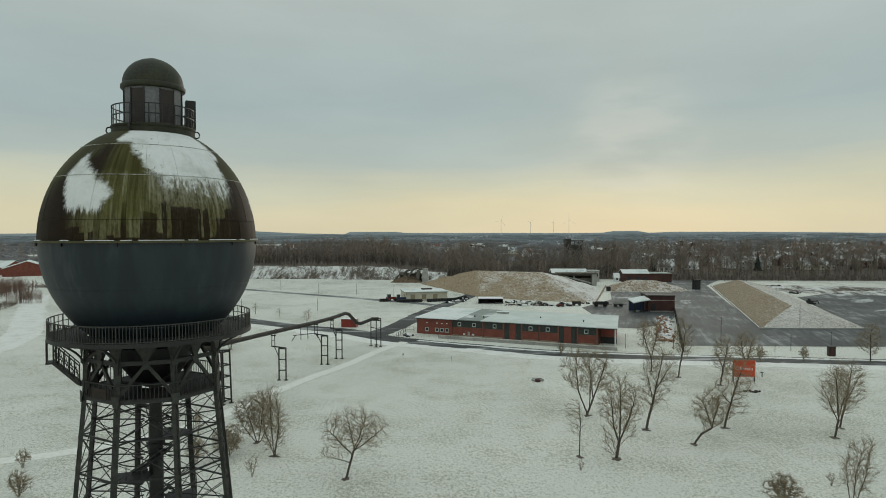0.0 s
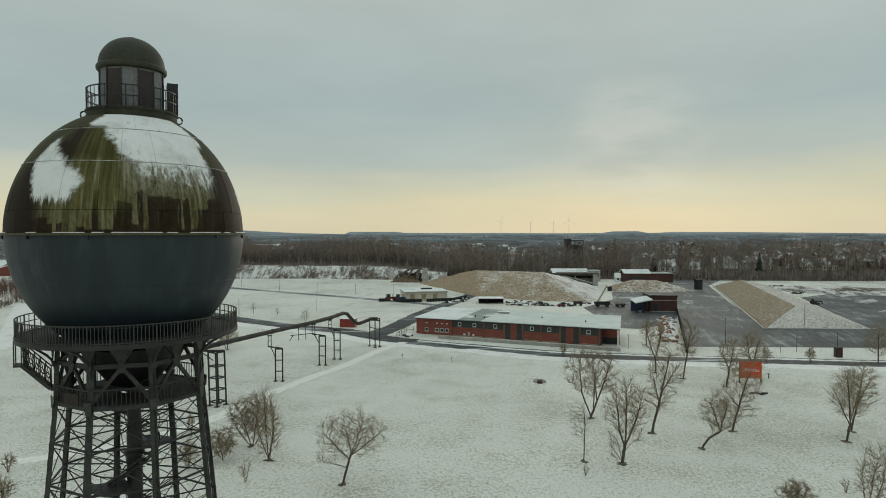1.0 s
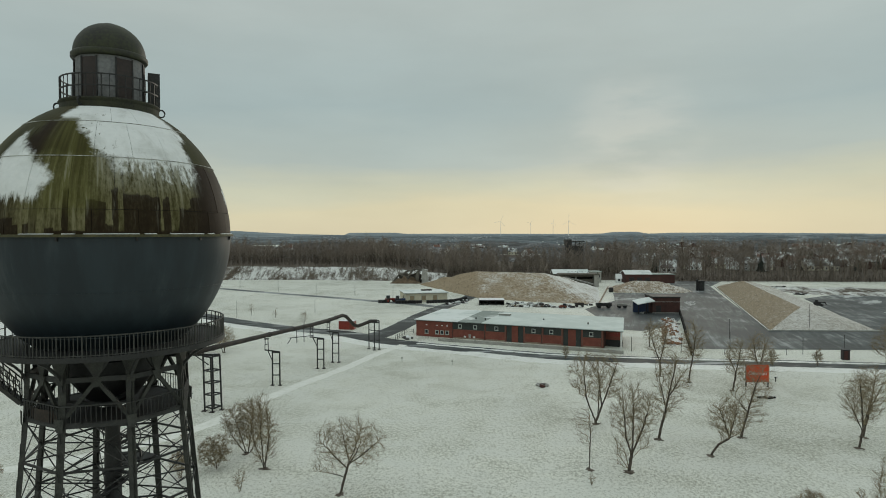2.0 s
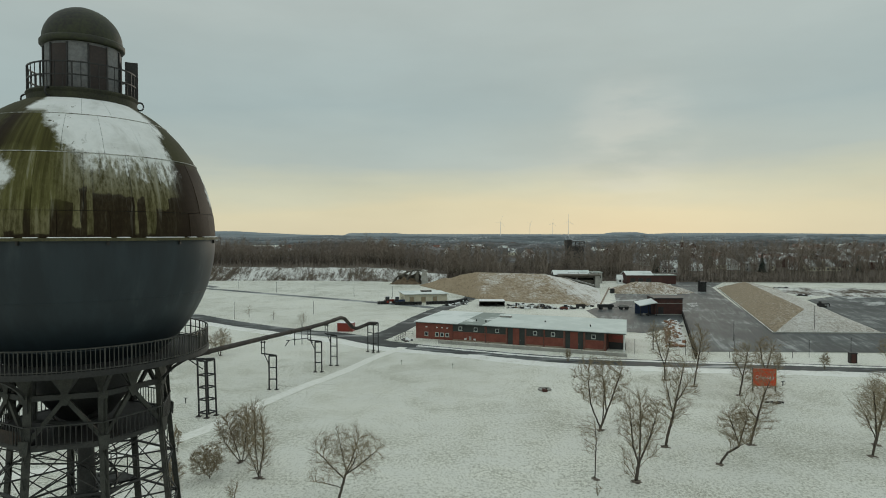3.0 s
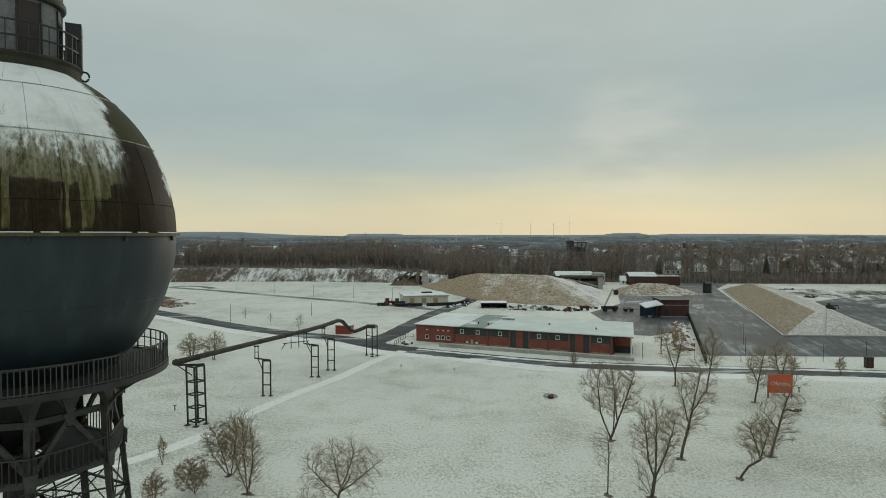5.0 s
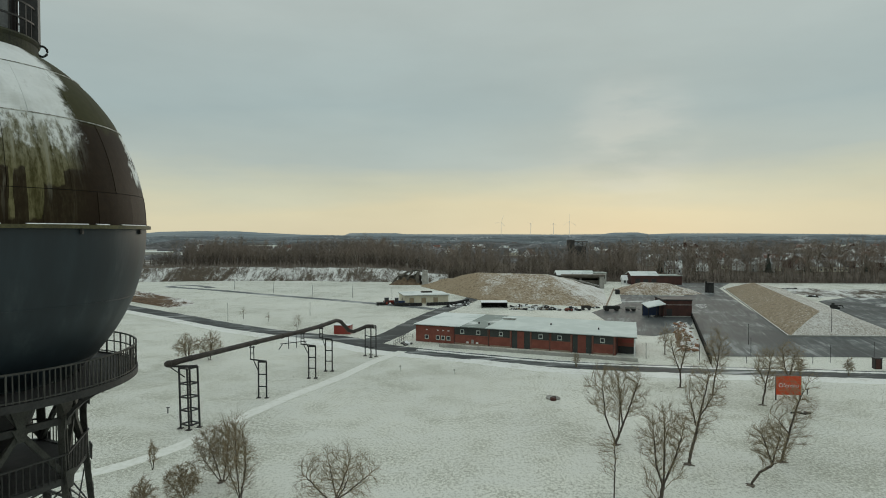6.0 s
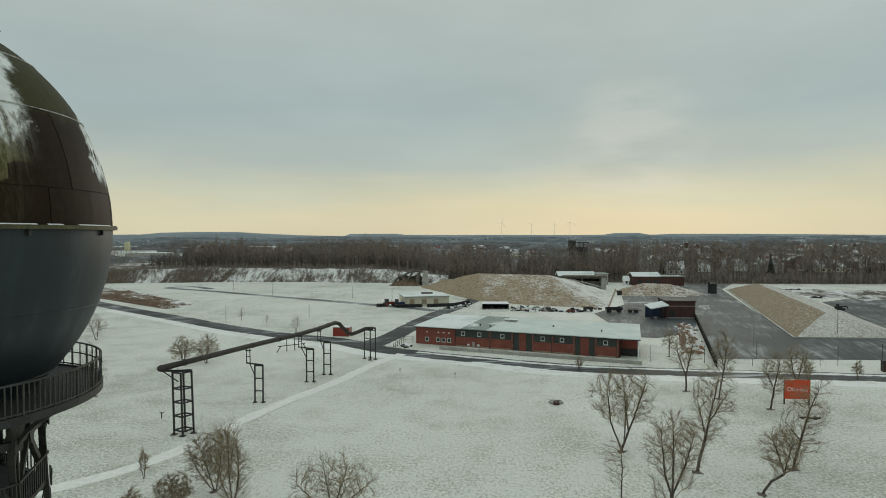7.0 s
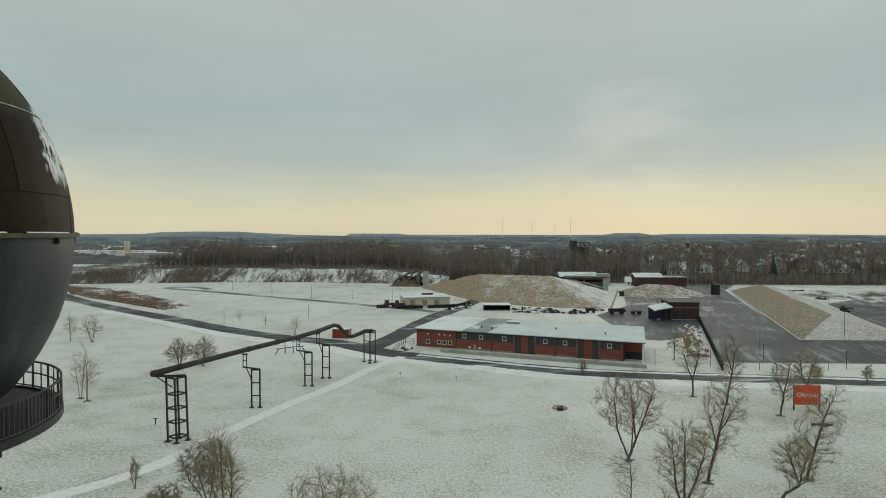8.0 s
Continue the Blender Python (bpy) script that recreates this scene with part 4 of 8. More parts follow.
MID_Z = 19.42
for i in range(8):
    a, b = LEG0 + 45 * i, LEG0 + 45 * (i + 1)
    # upper ring beam, gallery ring and diagonals of one bay
    for z, w, h in ((MID_Z, 0.12, 0.20), (20.36, 0.14, 0.16), (RING_Z - 0.05, 0.14, 0.22)):
        part("ring_beam", beam(bmesh.new(), on_leg(i, z), on_leg(i + 1, z), w, h), M_STEEL_GREY, tower)
    mid = (on_leg(i, MID_Z) + on_leg(i + 1, MID_Z)) / 2
    for e, s in ((i, -1), (i + 1, 1)):
        part("diagonal", beam(bmesh.new(), mid + Vector((0, 0, -0.05)), on_leg(e, RING_Z + 0.1), 0.12, 0.15), M_STEEL_LIT, tower)
        top = mid.lerp(on_leg(e, MID_Z), 0.42)
        part("strut", beam(bmesh.new(), mid + Vector((0, 0, 0.1)), Vector((top.x, top.y, 20.3)), 0.10, 0.16), M_STEEL_GREY, tower)
    # gusset plates at the nodes
    d = (on_leg(i + 1, MID_Z) - on_leg(i, MID_Z)).normalized()
    out = polar(1, (a + b) / 2, 0) * 0.09
    for c, w0, w1, z0, z1, o in ((mid, 0.16, 0.48, 19.12, 19.50, out), (mid, 0.20, 0.78, 19.50, 20.34, out), (on_leg(i, RING_Z), 0.24, 0.40, 17.46, 17.98, polar(1, a, 0) * 0.14), (on_leg(i, 19.4), 0.20, 0.82, 19.56, 20.35, polar(1, a, 0) * 0.14), (on_leg(i, 19.4), 0.28, 0.28, 19.28, 19.56, polar(1, a, 0) * 0.15)):
        dd = d if o is out else polar(1, a + 90, 0)
        bm = bmesh.new()
        vs = []
        for k2 in (0, 0.025):
            for s, w, z in ((-1, w0, z0), (1, w0, z0), (1, w1, z1), (-1, w1, z1)):
                p = c + o * (1 + k2 / 0.1) + dd * s * w / 2
                vs.append(bm.verts.new((p.x, p.y, z)))
        for f in ((0, 1, 2, 3), (7, 6, 5, 4), (0, 4, 5, 1), (1, 5, 6, 2), (2, 6, 7, 3), (3, 7, 4, 0)):
            bm.faces.new([vs[j] for j in f])
        part("gusset", bm, M_STEEL_LIT, tower)
    # railing of the lower walkway
    p0, p1 = on_leg(i, RING_Z, 0.1), on_leg(i + 1, RING_Z, 0.1)
    wr = part("walkway_rail", beam(bmesh.new(), p0 + Vector((0, 0, 0.72)), p1 + Vector((0, 0, 0.72)), 0.05), M_STEEL_GREY, tower)
    for j in range(1, 14):
        q = p0.lerp(p1, j / 14)
        part("baluster", beam(bmesh.new(), q, q + Vector((0, 0, 0.72)), 0.035, 0.025), M_STEEL_GREY, wr)
part("walkway_floor", lathe(bmesh.new(), [(0.7, RING_Z - 0.03), (3.05, RING_Z - 0.03), (3.05, RING_Z + 0.03), (0.7, RING_Z + 0.03)], 48), M_BLACK, tower, "dark steel walkway between the legs")
part("walkway_plate", lathe(bmesh.new(), [(3.02, RING_Z + 0.03), (3.04, RING_Z + 0.03), (3.04, RING_Z + 0.50), (3.02, RING_Z + 0.50)], 20, FRONT - 100, FRONT - 30), plain("rusty_dark_plate", (0.014, 0.010, 0.008), (0.042, 0.028, 0.020), 1.4, 0.8), tower, "rusty plate closing the lower walkway")
for a0, z in ((40, 14.9), (200, 13.4), (330, 11.9), (110, 10.4), (250, 8.9), (20, 7.4), (150, 5.9)):
    part("landing", lathe(bmesh.new(), [(0.4, z), (1.9, z), (1.9, z + 0.08), (0.4, z + 0.08), (0.4, z)], 8, a0, a0 + 75), M_STEEL, tower)
    part("landing_rail", lathe(bmesh.new(), [(1.86, z + 0.85), (1.9, z + 0.85), (1.9, z + 0.9), (1.86, z + 0.9), (1.86, z + 0.85)], 8, a0, a0 + 75), M_STEEL, tower)
    for j in range(4):
        part("landing_post", beam(bmesh.new(), polar(1.88, a0 + 25 * j, z), polar(1.88, a0 + 25 * j, z + 0.88), 0.03), M_STEEL, tower)
part("tank_pipe", tube(bmesh.new(), [polar(1.9, FRONT + 25, 20.1), polar(1.9, FRONT + 25, 18.6), polar(1.2, FRONT + 15, 18.2), polar(0.3, FRONT, 18.0)], 0.11, 8), M_STEEL_GREY, tower)
part("tank_pipe", tube(bmesh.new(), [polar(2.3, FRONT - 40, 20.1), polar(2.3, FRONT - 40, 18.4), polar(2.2, FRONT - 5, 18.25), polar(2.2, FRONT + 20, 18.25)], 0.09, 8), M_STEEL_GREY, tower)
part("support_cone", lathe(bmesh.new(), [(1.95, 19.85), (1.6, 18.9), (1.0, 18.1), (0.5, 17.75)], 48), M_STEEL, tower, "dark conical support under the tank", True)

LEVELS = (17.6, 15.9, 14.1, 12.2, 10.2, 8.0, 5.6, 3.0, 0.4)
for lo, hi in zip(LEVELS[1:], LEVELS):
    for i in range(8):
        if lo > 1:
            part("ring_beam", beam(bmesh.new(), on_leg(i, lo), on_leg(i + 1, lo), 0.065, 0.085), M_STEEL, tower)
            part("radial_strut", beam(bmesh.new(), on_leg(i, lo), polar(0.6, LEG0 + 45 * i, lo + 0.1), 0.04, 0.06), M_STEEL, tower)
        for e, f in ((i, i + 1), (i + 1, i)):
            part("cross_brace", beam(bmesh.new(), on_leg(e, hi - 0.1), on_leg(f, lo), 0.034, 0.034), M_STEEL_GREY, tower)
        part("inner_brace", beam(bmesh.new(), on_leg(i, hi - 0.2), polar(0.5, LEG0 + 45 * ((i + 3) % 8), lo), 0.035, 0.035), M_STEEL, tower)
part("riser_pipe", lathe(bmesh.new(), [(0.34, 0), (0.34, 15.6), (0.30, 16.2), (0.30, 18.2)], 32), M_STEEL, tower, "thick dark riser pipe in the middle of the legs", True)
for z in (3.7, 7.4, 11.0, 14.4):
    part("pipe_flange", hoop(bmesh.new(), 0.36, z + 0.4, 0.14, 0.16, 32), M_STEEL, tower)
# stair winding round the riser
tread = mesh_of("tread", box(bmesh.new(), 0.42, -0.13, -0.02, 1.1, 0.13, 0.02), M_STEEL)
for i in range(84):
    ob = part("tread", tread, None, tower)
    ob.matrix_basis = pose(0, 0, 0.25 + 0.205 * i, 0, 0, 20 * i)
bm = bmesh.new()
tube(bm, [polar(1.1, 20 * i, 1.15 + 0.205 * i) for i in range(84)], 0.03, 5)
tube(bm, [polar(1.1, 20 * i, 0.25 + 0.205 * i) for i in range(84)], 0.05, 5)
part("stair_string", bm, M_STEEL, tower)

# outside stair from the gallery down to the lower walkway
A0, A1 = FRONT - 86, FRONT - 86
sa, sb = polar(4.35, A0, 19.35), polar(3.3, A1, RING_Z + 0.5)
for s in (-0.36, 0.36):
    for r in (4.25, 4.62):
        t = polar(1, A0 + 90, 0) * s
        part("hanger", beam(bmesh.new(), polar(r, A0, 19.3) + t, polar(r, A0, 20.45) + t, 0.04), M_RAIL, tower)
stair = part("stair", beam(bmesh.new(), polar(4.22, A0, 19.33), polar(4.66, A0, 19.33), 0.8, 0.06), M_RAIL, tower, "steep open steel stair with lattice railings")
side = (sb - sa).cross(Vector((0, 0, 1))).normalized() * 0.36
for s in (-1, 1):
    bm = bmesh.new()
    beam(bm, sa + side * s, sb + side * s, 0.05, 0.14)
    part("stringer", bm, M_RAIL, stair)
    up = Vector((0, 0, 0.9))
    part("stair_rail", beam(bmesh.new(), sa + side * s + up, sb + side * s + up, 0.05), M_RAIL, stair)
    part("middle_rail", beam(bmesh.new(), sa + side * s + up / 2, sb + side * s + up / 2, 0.03), M_RAIL, stair)
    for j in range(6):
        q = sa.lerp(sb, j / 5) + side * s
        part("rail_post", beam(bmesh.new(), q, q + up, 0.03), M_RAIL, stair)
        if j < 5:
            part("rail_brace", beam(bmesh.new(), q + up, sa.lerp(sb, (j + 1) / 5) + side * s, 0.02), M_RAIL, stair)
for j in range(14):
    q = sa.lerp(sb, (j + 0.5) / 14)
    bm = bmesh.new()
    beam(bm, q - side, q + side, 0.22, 0.03)
    part("tread", bm, M_STEEL, stair)
bm = bmesh.new()
beam(bm, sb + Vector((0, 0, -0.05)), polar(3.0, A1, RING_Z + 0.48), 0.8, 0.06)
part("landing", bm, M_STEEL, stair)

# ---- pipe bridge ----
PIPE = [(-34.7, 91.3, 8.75), (-32.2, 99.0, 8.62), (-29.2, 108.7, 8.42), (-24.6, 121.7, 8.2), (-22.5, 127.5, 8.25), (-20.9, 134.2, 8.35), (-20.3, 135.6, 8.0), (-18.9, 137.4, 5.9), (-18.2, 138.0, 5.6), (-17.2, 139.0, 5.85), (-15.8, 140.6, 6.3), (-14.6, 141.4, 6.2)]
bridge = thing("pipe_bridge", "old dark rusty gas pipe on steel trestles over the meadow", "pipeline")
pipe = part("pipe", tube(bmesh.new(), PIPE, 0.36, 14), M_RUST, bridge, "", True)
for a, b in ((0, 1), (2, 3), (4, 5)):
    p, q = Vector(PIPE[a]), Vector(PIPE[b])
    for f in (0.05, 0.55):
        c, d = p.lerp(q, f), (q - p).normalized()
        part("pipe_collar", tube(bmesh.new(), [c - d * 0.07, c + d * 0.07], 0.42, 14), M_RUST, pipe)


def ladder_frame(parent, x, y, w, h, rungs, label):
    """A two-legged trestle with cross bars, turned along the pipe."""
    tr = part("trestle", beam(bmesh.new(), (x - w / 2, y, h + 0.08), (x + w / 2, y, h + 0.08), 0.22, 0.16), M_STEEL, parent, label)
    for s in (-1, 1):
        part("trestle_leg", beam(bmesh.new(), (x + s * w / 2, y, 0), (x + s * w / 2, y, h), 0.20, 0.20), M_STEEL, tr)
        part("trestle_foot", box(bmesh.new(), -0.3, -0.3, 0, 0.3, 0.3, 0.22, Matrix.Translation((x + s * w / 2, y, -0.08))), M_RUST, tr)
    for j in range(rungs):
        z = h * (j + 1) / rungs - 0.08
        part("cross_bar", beam(bmesh.new(), (x - w / 2, y, z), (x + w / 2, y, z), 0.14, 0.16), M_STEEL, tr)
    return tr


for x, y, px_, h in ((-27.75, 108.6, -29.3, 5.6), (-22.95, 121.8, -24.6, 5.6), (-21.1, 127.5, -22.5, 5.8)):
    tr = ladder_frame(bridge, x, y, 1.2, h, 3, "narrow steel trestle with a cantilever arm")
    part("arm", beam(bmesh.new(), (x + 0.5, y, h + 0.05), (px_ - 0.2, y, h + 0.35), 0.16, 0.2), M_STEEL, tr)
    part("arm_brace", beam(bmesh.new(), (x - 0.6, y, h - 1.5), (px_ + 0.2, y, h + 0.25), 0.12, 0.12), M_STEEL, tr)
    for s in (-0.28, 0.28):
        part("hanger", beam(bmesh.new(), (px_ + s, y, h + 0.25), (px_ + s * 0.8, y, 8.0), 0.11, 0.11), M_STEEL, tr)
    part("saddle", box(bmesh.new(), px_ - 0.4, y - 0.2, 7.72, px_ + 0.4, y + 0.2, 7.86), M_STEEL, tr)
    part("hanger_rung", beam(bmesh.new(), (px_ - 0.28, y, 6.9), (px_ + 0.28, y, 6.9), 0.09), M_STEEL, tr)

# the four-legged lattice trestle at the pipe's cut end
tr = part("trestle", beam(bmesh.new(), (-34.0, 93.3, 7.95), (-32.0, 94.3, 7.95), 0.9, 0.14), M_STEEL, bridge, "tall four-legged lattice trestle")
cs = [(-33.95, 93.6), (-32.6, 92.9), (-31.75, 94.2), (-33.1, 94.9)]
tops = [(x * 0.97 - 1.18, y * 0.97 + 2.82) for x, y in cs]
for (x, y), (u, v) in zip(cs, tops):
    part("trestle_leg", beam(bmesh.new(), (x, y, 0), (u, v, 7.9), 0.2, 0.2), M_STEEL, tr)
    part("trestle_foot", box(bmesh.new(), x - 0.35, y - 0.35, 0, x + 0.3, y + 0.3, 0.12), M_RUST, tr)
for j, z in enumerate((0.6, 2.4, 4.1, 5.8, 7.8)):
    f = z / 7.9
    ring = [Vector((x + (u - x) * f, y + (v - y) * f, z)) for (x, y), (u, v) in zip(cs, tops)]
    for a in range(4):
        part("cross_bar", beam(bmesh.new(), ring[a], ring[(a + 1) % 4], 0.13, 0.17), M_STEEL, tr)
part("arm", beam(bmesh.new(), (-31.9, 94.0, 7.95), (-35.3, 92.9, 8.15), 0.2, 0.24), M_STEEL, tr)
part("arm_brace", beam(bmesh.new(), (-33.4, 93.7, 6.6), (-35.0, 93.0, 8.05), 0.13), M_STEEL, tr)
part("saddle", beam(bmesh.new(), (-34.9, 92.4, 8.27), (-34.4, 93.9, 8.27), 0.5, 0.12), M_STEEL, tr)

# the gate-like trestle beside the road
tr = part("trestle", beam(bmesh.new(), (-16.3, 142.1, 6.35), (-14.0, 141.2, 6.35), 0.2, 0.14), M_STEEL, bridge, "tall three-legged trestle beside the road")
for x, y in ((-16.3, 142.1), (-14.95, 140.5), (-14.0, 141.3), (-15.2, 142.9)):
    part("trestle_leg", beam(bmesh.new(), (x, y, 0), (x, y, 6.3), 0.2, 0.2), M_STEEL, tr)
    part("trestle_foot", box(bmesh.new(), x - 0.35, y - 0.35, 0, x + 0.3, y + 0.3, 0.12), M_RUST, tr)
for z in (2.0, 4.2, 6.2):
    part("cross_bar", beam(bmesh.new(), (-16.3, 142.1, z), (-14.95, 140.5, z), 0.12, 0.15), M_STEEL, tr)
    part("cross_bar", beam(bmesh.new(), (-14.95, 140.5, z), (-14.0, 141.3, z), 0.12, 0.15), M_STEEL, tr)
part("arm", beam(bmesh.new(), (-16.4, 141.6, 5.85), (-13.9, 141.2, 5.85), 0.2, 0.2), M_STEEL, tr)

# ---- red brick hall ----
M_BRICK_PALE = plain("faded_brick", (0.15, 0.062, 0.046), (0.24, 0.11, 0.08), 0.9, 0.85, 0, 0.006, 12)
M_PLINTH = plain("stained_plinth", (0.20, 0.14, 0.10), (0.36, 0.29, 0.22), 0.8, 0.9, 0, 0.01)
M_FRAME = plain("grey_window_frame", (0.36, 0.40, 0.37), (0.5, 0.54, 0.5), 1.2, 0.6)
HALL_D, EAVE, RIDGE = 17.0, 3.95, 4.6
HALL_YAW = math.degrees(math.atan2(-0.3978, 0.9175))
hall = thing("brick_hall", "long low red brick hall with a snow-covered roof", "hall", (-6.7, 160.1, 0), HALL_YAW)
# front wall, pier by pier between its openings
DOORS = [(23.2, 24.5), (26.0, 27.3), (36.5, 37.6), (39.3, 40.5)]
WINS = [11.65, 15.5, 20.8, 29.7, 33.8, 42.7]
LOWS = [2.8, 5.6, 6.9, 8.25]
bm = bmesh.new()
x = 0.0
for a, b in DOORS + [(45.3, 49.3)]:
    box(bm, x, 0, 0, a, 0.36, EAVE - 0.05 if a < 44 else EAVE - 0.05)
    x = b
part("wall", bm, M_BRICK, hall, "red brick front wall")


def end_wall(x0, x1, y0, mat, label="", skew=0.0):
    """An end wall whose top follows the roof's slope."""
    bm = bmesh.new()
    zt = lambda y: EAVE - 0.03 + (RIDGE - EAVE) * (y + 0.45) / (HALL_D + 0.75)
    v = [bm.verts.new((x - skew * y / HALL_D, y, z)) for x in (x0, x1) for y, z in ((y0, 0), (HALL_D, 0), (HALL_D, zt(HALL_D)), (y0, zt(y0)))]
    for f in ((3, 2, 1, 0), (4, 5, 6, 7), (0, 1, 5, 4), (1, 2, 6, 5), (2, 3, 7, 6), (3, 0, 4, 7)):
        bm.faces.new([v[i] for i in f])
    bmesh.ops.recalc_face_normals(bm, faces=bm.faces[:])
    part("wall", bm, mat, hall, label)


end_wall(0, 0.36, 0.36, M_BRICK)
end_wall(45.0, 45.36, 0.36, M_BRICK_DARK)
end_wall(48.94, 49.3, 3.56, M_BRICK, "", 2.2)
part("wall", box(bmesh.new(), 0.36, HALL_D - 0.36, 0, 46.7, HALL_D - 0.004, RIDGE - 0.12), M_BRICK, hall)
part("wall", box(bmesh.new(), 45.36, 3.2, 0, 48.8, 3.56, EAVE + 0.1), M_BRICK, hall, "red brick back wall of the open porch")
part("post", box(bmesh.new(), 48.95, 0.02, 0, 49.25, 0.32, EAVE), M_WHITE, hall)
part("porch_panel", box(bmesh.new(), 45.4, 3.1, 0, 49.0, 3.17, 1.5), M_BLACK, hall, "black lower boarding of the porch")
part("porch_sign", box(bmesh.new(), 46.2, 3.08, 2.3, 48.4, 3.14, 3.0), M_REDCAR, hall)
# dark cladding band under the eaves
for a, b in ((9.8, 17.7), (18.2, 22.8), (27.7, 31.5), (32.0, 36.1), (40.9, 44.9)):
    part("cladding", box(bmesh.new(), a, -0.05, 2.2, b, -0.003, EAVE - 0.06), M_DARKPANEL, hall, "dark green cladding panel")
    part("ledge", box(bmesh.new(), a, -0.09, 2.1, b, -0.003, 2.2), M_BRICK_PALE, hall)
    part("plinth", box(bmesh.new(), a, -0.08, 0.0, b, -0.003, 0.32), M_PLINTH, hall, "pale stained plinth")
for a in (17.72, 22.82, 27.38, 31.52, 36.12, 40.58, 44.92):
    part("pilaster", box(bmesh.new(), a, -0.12, 0, a + 0.3, -0.003, EAVE - 0.06), M_BRICK_PALE, hall, "faded brick pilaster")
for a, b in DOORS:
    d = part("door", box(bmesh.new(), a, 0.10, 0, b, 0.16, 2.85), M_DARKPANEL, hall, "dark green tall door")
    part("door_handle", box(bmesh.new(), a + 0.12, 0.06, 1.02, a + 0.2, 0.10, 1.1), M_CONCRETE, d)
    part("door_head", box(bmesh.new(), a, 0.10, 2.85, b, 0.34, EAVE - 0.06), M_DARKPANEL, hall)


def hall_window(parent, c, z, w, h, y):
    bm = bmesh.new()
    t = 0.14
    for x0, z0, x1, z1 in ((-w / 2, -h / 2, w / 2, -h / 2 + t), (-w / 2, h / 2 - t, w / 2, h / 2), (-w / 2, -h / 2 + t, -w / 2 + t, h / 2 - t), (w / 2 - t, -h / 2 + t, w / 2, h / 2 - t)):
        box(bm, c + x0, y - 0.06, z + z0, c + x1, y, z + z1)
    fr = part("window", bm, M_FRAME, parent, "small pale-framed window")
    part("pane", box(bmesh.new(), c - w / 2 + t, y - 0.03, z - h / 2 + t, c + w / 2 - t, y - 0.015, z + h / 2 - t), M_GLASS, fr)
    part("sill", box(bmesh.new(), c - w / 2 - 0.05, y - 0.14, z - h / 2 - 0.06, c + w / 2 + 0.05, y, z - h / 2), M_FRAME, fr)


for c in WINS:
    hall_window(hall, c, 2.95, 0.9, 0.9, -0.055)
for c in LOWS:
    hall_window(hall, c, 1.2, 0.95, 0.95, -0.004)
    part("vent", box(bmesh.new(), c - 0.22, -0.06, 2.75, c + 0.22, -0.004, 2.97), M_WHITE, hall)
for c in (12.9, 14.1, 15.2):
    part("notice_board", box(bmesh.new(), c - 0.28, -0.05, 0.35, c + 0.28, -0.004, 0.75 if c != 14.1 else 1.2), M_WHITE if c != 14.1 else M_CONCRETE, hall)
for c in (9.75, 17.9, 31.6, 44.9):
    part("downpipe", tube(bmesh.new(), [(c, -0.11, 0), (c, -0.11, EAVE - 0.1)], 0.05, 8), M_STEEL_GREY, hall)
part("gutter", box(bmesh.new(), -0.3, -0.55, EAVE - 0.12, 49.6, -0.42, EAVE), M_STEEL_GREY, hall)


def roof_sheet(x0, x1, mat, label, skew=0.0):
    bm = bmesh.new()
    for y0, z0, y1, z1 in ((-0.45, EAVE, HALL_D + 0.3, RIDGE),):
        v = [bm.verts.new(p) for p in ((x0, y0, z0), (x1, y0, z0), (x1 - skew, y1, z1), (x0, y1, z1))]
        w = [bm.verts.new((p.co.x, p.co.y, p.co.z + 0.16)) for p in v]
        bm.faces.new(v[::-1])
        bm.faces.new(w)
        for j in range(4):
            bm.faces.new((v[j], v[(j + 1) % 4], w[(j + 1) % 4], w[j]))
    part("roof", bm, mat, hall, label)


roof_sheet(-0.35, 11.2, M_ROOF, "snow-covered low roof slope")
roof_sheet(11.21, 17.2, M_ROOF_BARE, "roof strip with the snow worn thin")
roof_sheet(17.21, 49.65, M_ROOF_THIN, "snow-covered low roof slope", 2.2)
vent = part("roof_hatch", box(bmesh.new(), 17.6, 11.4, 4.3, 20.4, 12.6, 4.95), M_CONCRETE, hall, "low roof hatch with a snow cap")
part("hatch_lid", box(bmesh.new(), 17.4, 11.2, 4.95, 20.6, 12.8, 5.06), M_ROOF, vent)
for u, v in ((14.2, 4.0), (16.8, 3.4), (30.0, 8.0), (41.0, 5.5)):
    part("roof_vent", tube(bmesh.new(), [(u, v, 4.1), (u, v, 4.75)], 0.16, 10), M_STEEL_GREY, hall)

# concrete edging wall along the road in front of the hall
bm_wall = thing("concrete_wall", "low weathered concrete panel wall before the hall", "wall", (-6.7, 160.1, 0), HALL_YAW)
for i in range(14):
    x0 = 8.3 + i * 3.0
    part("panel", box(bmesh.new(), x0 + 0.02, -5.2, 0, x0 + 2.98, -5.0, 0.66 + 0.05 * math.sin(i * 2.1)), M_CONCRETE, bm_wall)
    part("wall_post", box(bmesh.new(), x0 - 0.12, -5.28, 0, x0 + 0.12, -4.96, 0.74), M_CONCRETE, bm_wall)

